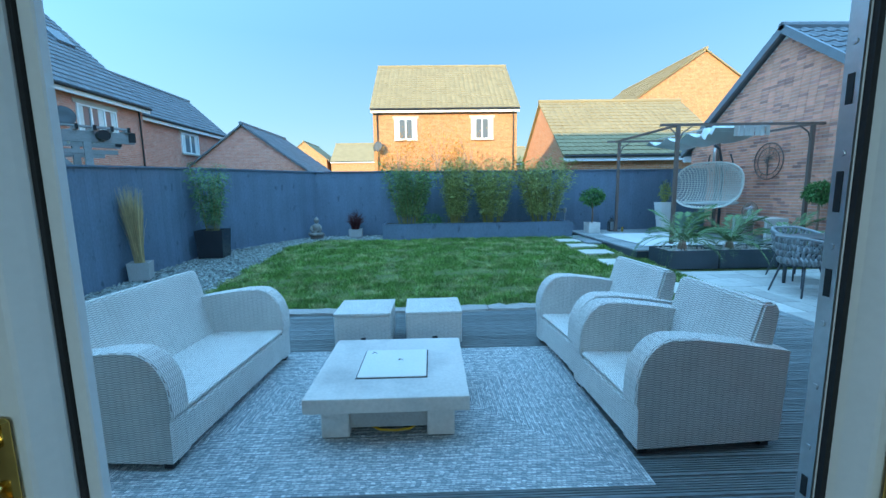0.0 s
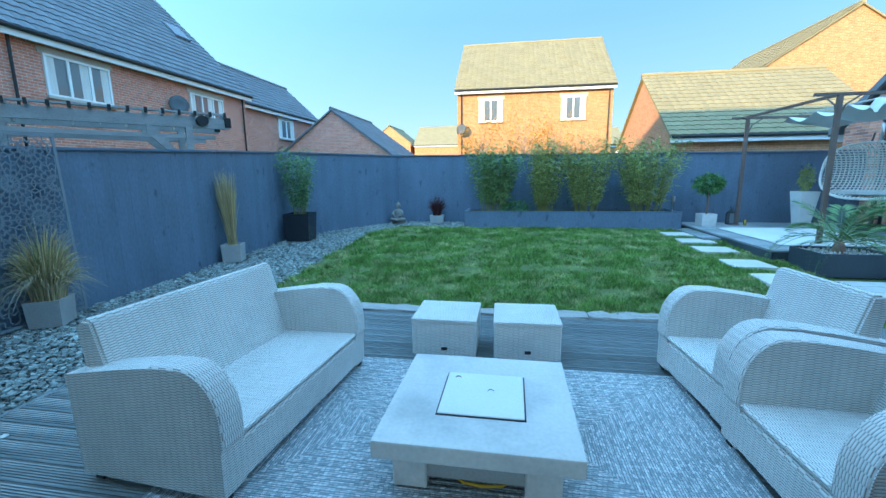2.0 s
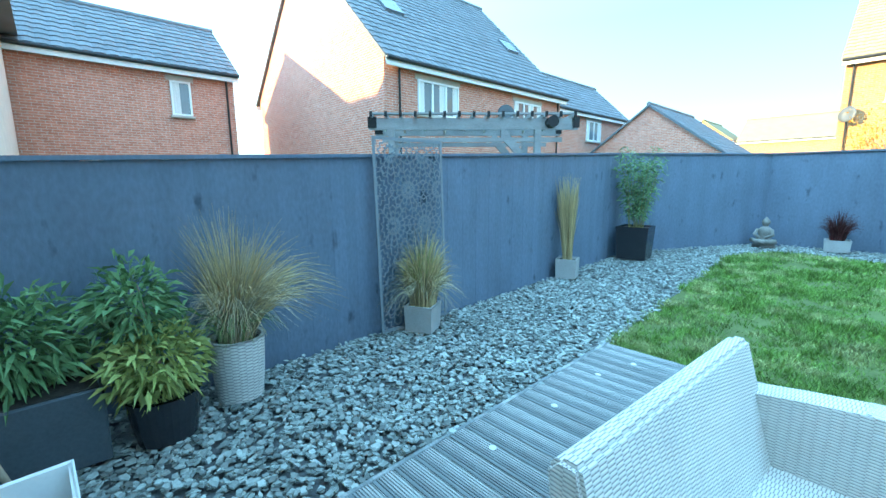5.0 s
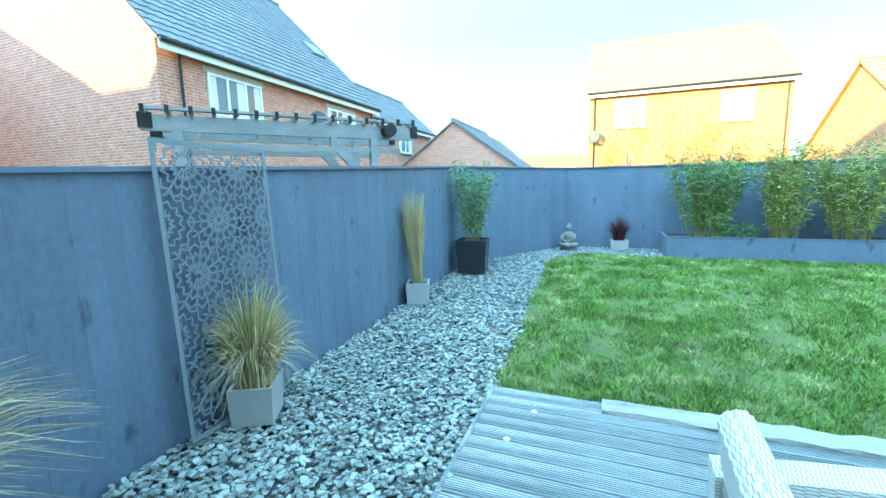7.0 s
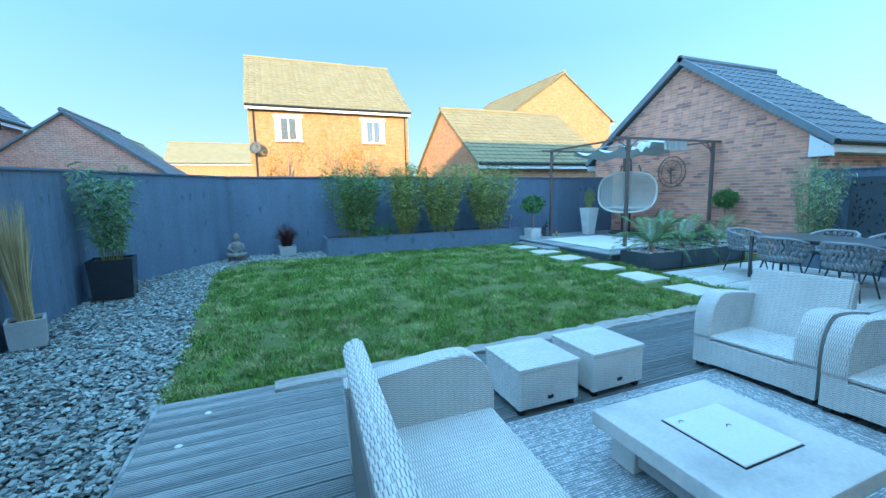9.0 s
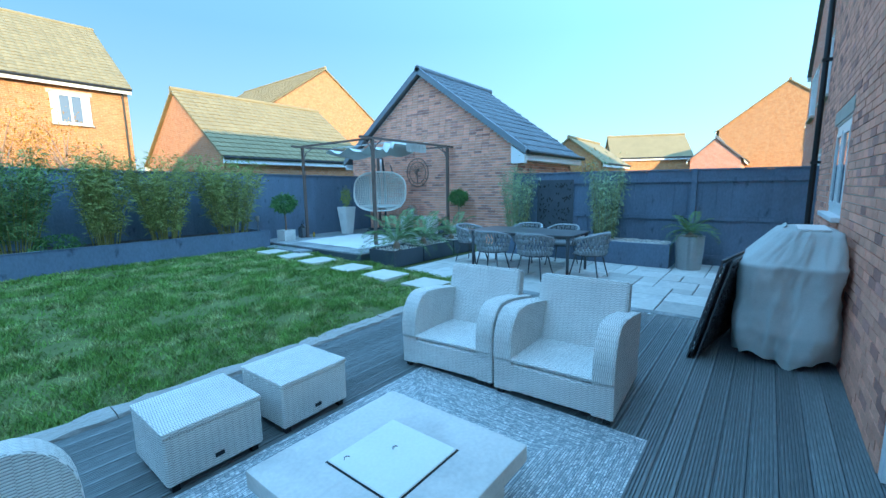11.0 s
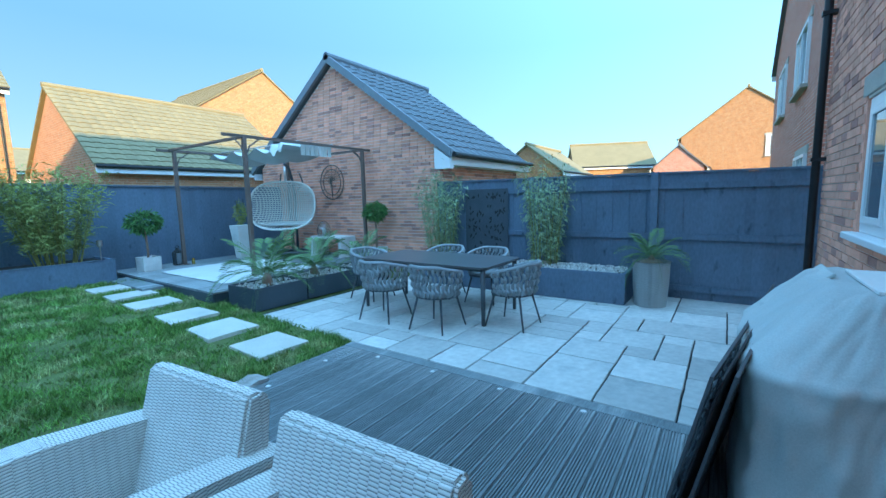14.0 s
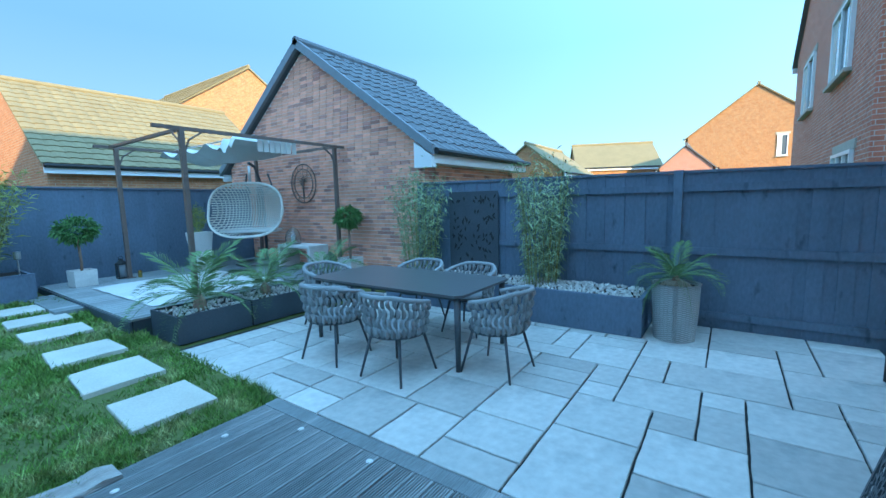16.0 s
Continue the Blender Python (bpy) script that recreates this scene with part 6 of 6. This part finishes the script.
lantern(5.75, 12.05, TZ, 0.17, 0.42)
lantern(8.35, 8.95, TZ, 0.2, 0.42)
can = thing("candle_holder", "small brass candle holder on the terrace", "candle", pose(5.98, 11.85, TZ))
part("cup", lathe([(0.035, 0), (0.035, 0.1), (0.028, 0.14), (0.001, 0.14)], sides=12), M["brass"], can)
sol = thing("solar_light", "small steel solar stake light in the raised bed", "light", pose(4.28, 11.75, 0.55))
part("stake", tube([(0, 0, 0), (0, 0, 0.3)], 0.01, sides=6), M["steel"], sol), part("head", lathe([(0.03, 0.28), (0.045, 0.3), (0.045, 0.4), (0.05, 0.41), (0.001, 0.42)], sides=12), M["steel"], sol)

# ---- dark troughs with palms ----
def frond(length, droop, rnd, dead=False):
    bm = bmesh.new()
    pts = []
    for k in range(9):
        u = k / 8
        pts.append(Vector((length * u * (1 - 0.12 * droop * u), 0, length * (0.55 * u - droop * u * u))))
    tube(pts, [0.008 - 0.006 * k / 8 for k in range(9)], bm=bm, sides=4)
    for k in range(2, 33):
        u = k / 33
        i = min(7, int(u * 8))
        c = pts[i].lerp(pts[i + 1], u * 8 - i)
        ln = length * 0.27 * math.sin(math.pi * (0.12 + 0.83 * u)) + 0.03
        for s in (-1, 1):
            d = Vector((0.75, s * 0.8, 0.22 + rnd.uniform(-0.15, 0.1))).normalized() * ln
            e = c + d
            e.z -= 0.16 * ln + (0.3 * ln if dead else 0)
            w = Vector((0.011, 0, 0.004))
            m = c + d * 0.5
            bm.faces.new([bm.verts.new(q) for q in (c - w * 0.5, m - w, e, m + w)])
    me = bpy.data.meshes.new("frond")
    bm.to_mesh(me)
    bm.free()
    me.materials.append(M["palm_dead"] if dead else M["palm"])
    return me


rnd = random.Random(21)
fronds = [frond(1.0, d, rnd) for d in (0.45, 0.75, 0.95, 1.1)] + [frond(0.8, 1.3, rnd, True)]


def palm(x, y, z, size, label, n=16, dead=0, kind_="palm"):
    t = thing("palm", label, "palm", pose(x, y, z))
    part("trunk", lathe([(0.07 * size, -0.03), (0.09 * size, 0.05), (0.075 * size, 0.14 * size), (0.03 * size, 0.22 * size)], sides=10), M["bark"], t)
    for i in range(n):
        q = i / n
        f = part("frond", fronds[min(3, int(q * 4))], None, t)
        f.matrix_basis = pose(0, 0, 0.17 * size, 0, 0, i * 137.5 + rnd.uniform(-12, 12)) @ pose(0, 0, 0, 0, -40 * (1 - q) + 20 * q) @ Matrix.Diagonal((size * rnd.uniform(0.85, 1.1),) * 3 + (1,))
    for i in range(dead):
        f = part("frond", fronds[4], None, t, "brown dead frond")
        f.matrix_basis = pose(0, 0, 0.12 * size, 0, 0, i * 360 / max(dead, 1)) @ pose(0, 0, 0, 0, 25) @ Matrix.Diagonal((size * 0.75,) * 3 + (1,))
    return t


for x0, x1 in ((4.83, 5.74), (5.77, 6.86), (6.89, 7.75)):
    t = thing("trough", "long dark grey trough planter topped with pebbles", "planter", pose(0, 0, 0.0), "palm troughs")
    bm = bmesh.new()
    box(x0, x1, 7.47, 7.5, 0.0, 0.34, bm=bm), box(x0, x1, 8.17, 8.2, 0.0, 0.34, bm=bm), box(x0, x0 + 0.03, 7.5, 8.17, 0.0, 0.34, bm=bm), box(x1 - 0.03, x1, 7.5, 8.17, 0.0, 0.34, bm=bm)
    part("box", bm, M["fence_dark"], t)
    part("soil", box(x0 + 0.03, x1 - 0.03, 7.5, 8.17, 0.02, 0.3), M["soil"], t)


def trough_pebbles(r, n):
    return np.stack([r.uniform(4.87, 7.7, n), r.uniform(7.51, 8.16, n), r.uniform(0.302, 0.315, n)], 1)


tagged(chips("pebbles", 900, trough_pebbles, 0.02, 0.02, M["pebble"], 5), "white pebbles covering the palm troughs", "pebbles", kind="stuff")
palm(5.25, 7.8, 0.3, 0.92, "green feathery palm in the near trough", 15)
palm(6.2, 7.85, 0.3, 0.85, "green feathery palm in the middle trough", 14)
palm(7.3, 7.85, 0.3, 0.74, "green feathery palm in the far trough", 13)
t = pot_round("wicker_pot", "tall grey woven pot by the side fence", 8.02, 2.68, 0.0, 0.245, 0.64, 0.86, "basket_dark")
palm(8.02, 2.68, 0.6, 0.56, "palm with brown lower fronds in the woven pot", 15, 16)

leaf_hole = mesh_of("cut_out", [(0, 0, -0.045), (0.017, 0, 0), (0, 0, 0.045), (-0.017, 0, 0)], [(0, 1, 2, 3)], M["black"])
panel = thing("fence_panel_screen", "dark metal screen with leaf cut-outs on the side fence", "garden screen", pose(8.6, 5.2, 0.46, 0, 0, 90))
part("sheet", box(0.0, 0.92, 0.0, 0.008, 0.0, 1.3), M["fence_dark"], panel)
rnd = random.Random(14)
for i in range(80):
    x, z, a = rnd.uniform(0.06, 0.86), rnd.uniform(0.08, 1.22), rnd.uniform(-0.9, 0.9)
    o = part("cut_out", leaf_hole, None, panel)
    o.matrix_basis = pose(x, 0.0105, z, 0, math.degrees(a))


# ---- dining set ----
dt = thing("dining_table", "dark grey rectangular metal dining table on the patio", "table")
bm = prism([(5.92, 4.2), (6.86, 4.2), (6.92, 4.26), (6.92, 6.28), (6.86, 6.34), (5.92, 6.34), (5.86, 6.28), (5.86, 4.26)], 0.725, 0.75)
part("tabletop", bm, M["table_top"], dt)
part("frame", box(5.96, 6.82, 4.3, 6.24, 0.68, 0.724), M["aluminium"], dt)
for x, y in ((5.93, 4.27), (6.85, 4.27), (5.93, 6.27), (6.85, 6.27)):
    part("leg", tube([(x, y, 0.0), (x, y, 0.724)], [0.024, 0.034], sides=10), M["aluminium"], dt, smooth=True)

ch = thing("dining_chair", "grey rope-woven tub dining chair with dark legs", "chair", pose(5.62, 4.75, 0.0, 0, 0, 0), "dining chairs round the table")
part("seat", lathe([(0.2, 0.4), (0.25, 0.42), (0.25, 0.45), (0.22, 0.475), (0.001, 0.48)], sides=20), M["rope"], ch, smooth=True)
bm = bmesh.new()


def back_at(a, z):
    r = 0.265 + 0.055 * (z - 0.44) / 0.34
    return Vector((-r * math.cos(a), r * 1.02 * math.sin(a), z))


cols = 23
for c in range(cols):
    a = -1.95 + 3.9 * c / (cols - 1)
    top = 0.8 - 0.10 * max(0, abs(a) - 0.6) / 1.35
    for rrow in range(4):
        z0, z1 = 0.42 + (top - 0.42) * rrow / 4, 0.42 + (top - 0.42) * (rrow + 1) / 4
        outw = 0.02 if (c + rrow) % 2 else -0.008
        pts = []
        for k in range(5):
            u = k / 4
            p = back_at(a + 0.05 * math.sin(math.pi * u) * (1 if rrow % 2 else -1), z0 + (z1 - z0) * u)
            n_ = Vector((p.x, p.y, 0)).normalized()
            pts.append(p + n_ * outw * math.sin(math.pi * u))
        part("strap", tube(pts, [0.011, 0.019, 0.023, 0.019, 0.011], sides=6), M["rope"], ch, smooth=True)
rim_pts = [back_at(-2.0 + 4.0 * k / 20, 0.8 - 0.10 * max(0, abs(-2.0 + 4.0 * k / 20) - 0.6) / 1.35) for k in range(21)]
part("top_rail", tube(rim_pts, 0.024, sides=8), M["rope"], ch, smooth=True)
part("seat_ring", tube([back_at(2 * math.pi * k / 28, 0.42) for k in range(28)], 0.014, sides=6, close=True), M["aluminium"], ch)
for sx, sy in ((-1, -1), (-1, 1), (1, -1), (1, 1)):
    part("leg", tube([(sx * 0.17, sy * 0.17, 0.41), (sx * 0.26, sy * 0.25, 0.0)], [0.015, 0.011], sides=8), M["aluminium"], ch, smooth=True)
for x, y, a in ((5.62, 5.62, 4), (6.18, 3.98, 88), (6.4, 6.62, -90), (7.1, 4.85, 180), (7.1, 5.65, 182)):
    copy_thing(ch, pose(x, y, 0.0, 0, 0, a))

# ---- odds and ends by the house ----
tb_ = thing("tool_crate", "white plastic crate with an orange-handled tool inside", "crate", pose(-3.17, 1.24, 0.0, 0, 0, 2))
for q in ((-0.2, 0.2, -0.35, -0.33, 0.0, 0.42), (-0.2, 0.2, 0.18, 0.2, 0.0, 0.42), (-0.2, -0.18, -0.33, 0.18, 0.0, 0.43), (0.18, 0.2, -0.33, 0.18, 0.0, 0.41), (-0.18, 0.18, -0.33, 0.18, 0.0, 0.02)):
    part("side", box(*q), M["toolbox"], tb_)
part("rim", tube([(-0.195, -0.345, 0.42), (0.195, -0.345, 0.41), (0.195, 0.195, 0.41), (-0.195, 0.195, 0.425)], 0.012, sides=6, close=True), M["toolbox"], tb_)
part("grip_slot", box(0.199, 0.203, -0.15, 0.05, 0.3, 0.33), M["black"], tb_)
part("tool", tube([(-0.02, -0.2, 0.3), (0.0, -0.12, 0.4), (0.06, 0.0, 0.43), (0.12, 0.14, 0.37)], 0.02, sides=8), M["orange"], tb_, "orange curved tool handle", smooth=True)
for dx in (0.0, 0.1):
    p = thing("broom_handle", "pale wooden broom handle leaning by the planter", "broom", pose(-3.62 - dx, 1.12 + dx * 0.5, 0, 0, 0, 0), "broom handles")
    part("pole", tube([(0.02, 0.1, 0.0), (-0.25, -0.25, 1.1)], 0.014, sides=8), M["wood_pole"], p, smooth=True)
    part("head", box(-0.06, 0.14, 0.06, 0.13, 0.0, 0.06), M["black"], p)

# ---- over the fence: neighbour's pergola, shrubs and trees ----
np_ = thing("garden_pergola", "grey timber pergola with festoon lights beyond the fence", "pergola", pose(-4.95, 7.55, 0.11, 0, 0, 229))
L = 3.0
for y in (0.0, -0.9):
    part("beam", box(-0.35, L, y - 0.03, y + 0.03, 2.27, 2.45), M["timber_grey"], np_), part("beam", box(-0.3, L - 0.05, y - 0.05, y + 0.05, 2.505, 2.535), M["timber_grey"], np_)
    part("rail", box(-0.1, L - 0.2, y - 0.025, y + 0.025, 2.08, 2.15), M["timber_grey"], np_)
    part("post", box(0.25, 0.35, y - 0.05, y + 0.05, -0.2, 2.27), M["timber_grey"], np_), part("post", box(L - 0.4, L - 0.3, y - 0.05, y + 0.05, -0.2, 2.27), M["timber_grey"], np_)
    part("brace", prism([(0.35, 1.7), (0.48, 1.7), (0.9, 2.15), (0.9, 2.27), (0.82, 2.27)], y - 0.03, y + 0.03, axis="y"), M["timber_grey"], np_)
    part("end_bracket", box(L - 0.12, L + 0.02, y - 0.045, y + 0.045, 2.3, 2.47), M["black"], np_), part("end_bracket", box(-0.37, -0.27, y - 0.045, y + 0.045, 2.3, 2.47), M["black"], np_)
for i in range(15):
    x = -0.25 + i * (L + 0.2) / 14
    part("rafter", box(x - 0.02, x + 0.02, -1.2, 0.16, 2.45, 2.505), M["timber_grey"], np_)
    part("rafter_end", box(x - 0.022, x + 0.022, 0.161, 0.18, 2.45, 2.535), M["black"], np_)
part("shade_roll", tube([(0.1, -0.12, 2.38), (0.1, 0.2, 2.38)], 0.09, sides=10), M["black"], np_)
for i in range(9):
    part("bulb", lathe([(0.004, 0.05), (0.02, 0.03), (0.022, 0.0), (0.004, -0.02)], sides=8), M["led"], np_).location = (0.2 + i * 0.32, -0.06, 2.27 - 0.03 * (i % 2))


def tree(name, label, x, y, z, h, r, mat, n, length=0.12, bare=0.0):
    t = thing(name, label, "tree" if h > 3 else "shrub", pose(x, y, z))
    bm = bmesh.new()
    tube([(0, 0, 0), (0.05, 0, h * 0.3), (0, 0.05, h * 0.55), (0.05, 0, h * 0.9)], [0.09, 0.07, 0.04, 0.008], bm=bm, sides=7)
    rr = random.Random(int(x * 10))
    ends = []
    for i in range(14):
        a, u = rr.uniform(0, 6.28), rr.uniform(0.3, 0.8)
        e = Vector((r * rr.uniform(0.5, 1) * math.cos(a), r * rr.uniform(0.5, 1) * math.sin(a), h * (u + rr.uniform(0.1, 0.3))))
        s = Vector((0, 0, h * u * 0.8))
        tube([s, s.lerp(e, 0.5) + Vector((0, 0, 0.1)), e], [0.03, 0.018, 0.005], bm=bm, sides=5)
        ends.append(e)
    part("trunk", bm, M["bark"], t)
    pl = [tuple(e + Vector((rr.gauss(0, r * 0.28), rr.gauss(0, r * 0.28), rr.gauss(0, h * 0.1)))) for e in ends for _ in range(n // 14)]
    part("crown", leaf_mesh("crown", pl, RS.normal(size=(len(pl), 3)), length, length * 0.55, M[mat], RS), None, t)


tree("autumn_shrub", "orange autumn shrub beyond the back fence", -1.2, 21.6, 0.1, 4.1, 0.9, "leaf_orange", 1500, 0.09)
tree("autumn_shrub", "orange autumn shrub beyond the back fence", 0.9, 21.8, 0.1, 4.4, 1.0, "leaf_orange", 1600, 0.09)
tree("autumn_shrub", "orange autumn shrub beyond the back fence", 2.5, 21.6, 0.1, 4.0, 0.8, "leaf_orange", 1100, 0.09)
tree("autumn_tree", "small orange autumn tree beyond the side fence", 20.6, 9.1, 0.0, 3.5, 0.55, "leaf_orange", 700, 0.1)

# ---- paving, slab by slab ----
patio = thing("patio", "riven grey sandstone paving in mixed sizes", "paving", kind="structure")
part("bedding", box(4.685, 8.66, 0.97, 8.3, -0.06, -0.024), M["joint"], patio)
CX, CY = 0.14175, 0.14525  # half of the smallest slab
PX0, PY0 = 4.69, 0.885
GW, GH = 28, 44
rnd = random.Random(42)
taken = [[False] * GW for _ in range(GH)]
sizes = [(6, 4), (4, 6), (4, 4), (4, 4), (4, 2), (2, 4), (6, 4)]
fillers = [(3, 4), (4, 3), (3, 3), (2, 3), (3, 2), (2, 2), (1, 3), (3, 1), (2, 1), (1, 2), (1, 1)]
LAID = [(0, 16, 2, 4), (2, 16, 3, 4), (5, 16, 4, 4), (0, 20, 4, 3), (4, 20, 4, 4), (0, 23, 4, 4), (0, 27, 2, 3), (2, 27, 2, 3), (0, 12, 6, 4), (6, 12, 4, 4), (10, 14, 2, 2), (12, 14, 3, 2)]
LAID += [(10, 10, 4, 4), (14, 12, 4, 2), (14, 6, 4, 6), (18, 6, 4, 4), (18, 10, 4, 4), (16, 0, 4, 6), (12, 8, 2, 2), (8, 8, 4, 2), (8, 10, 2, 2), (10, 4, 4, 4), (6, 4, 4, 4), (4, 8, 4, 4), (0, 8, 4, 4)]
fixed = {(q[0], q[1]): (q[2], q[3]) for q in LAID}
blocked = {(q[0] + a, q[1] + b) for q in LAID for a in range(q[2]) for b in range(q[3])}
slab_meshes = {}
for j in range(GH):
    for i in range(GW):
        if taken[j][i]:
            continue
        free = [[s for s in kinds if i + s[0] <= GW and j + s[1] <= GH and not any(taken[j + b][i + a] or (i + a, j + b) in blocked for a in range(s[0]) for b in range(s[1]))] for kinds in (sizes, fillers)]
        w, h = fixed[(i, j)] if (i, j) in fixed else rnd.choice(free[0]) if free[0] else free[1][0]
        for a in range(w):
            for b in range(h):
                taken[j + b][i + a] = True
        key = (w, h)
        if key not in slab_meshes:
            bm = bmesh.new()
            W_, H_ = w * CX - 0.016, h * CY - 0.016
            q = []
            for k in range(24):
                t = k / 24 * 4
                s, u = int(t), t - int(t)
                e = [(u * W_, 0), (W_, u * H_), ((1 - u) * W_, H_), (0, (1 - u) * H_)][s]
                q.append((e[0] + rnd.uniform(-0.003, 0.003), e[1] + rnd.uniform(-0.003, 0.003)))
            lo = [bm.verts.new((x, y, -0.03)) for x, y in q]
            mi = [bm.verts.new((x, y, -0.005)) for x, y in q]
            hi = [bm.verts.new((W_ / 2 + (x - W_ / 2) * (1 - 0.012 / W_), H_ / 2 + (y - H_ / 2) * (1 - 0.012 / H_), 0.0)) for x, y in q]
            for k in range(24):
                bm.faces.new((lo[k], lo[(k + 1) % 24], mi[(k + 1) % 24], mi[k])), bm.faces.new((mi[k], mi[(k + 1) % 24], hi[(k + 1) % 24], hi[k]))
            bm.faces.new(hi)
            me = bpy.data.meshes.new("slab")
            bm.to_mesh(me)
            bm.free()
            me.materials.append(M["paving"])
            slab_meshes[key] = me
        s = part("slab", slab_meshes[key], None, patio)
        s.location = (PX0 + i * CX + 0.006, PY0 + j * CY + 0.006, rnd.uniform(-0.003, 0.001))
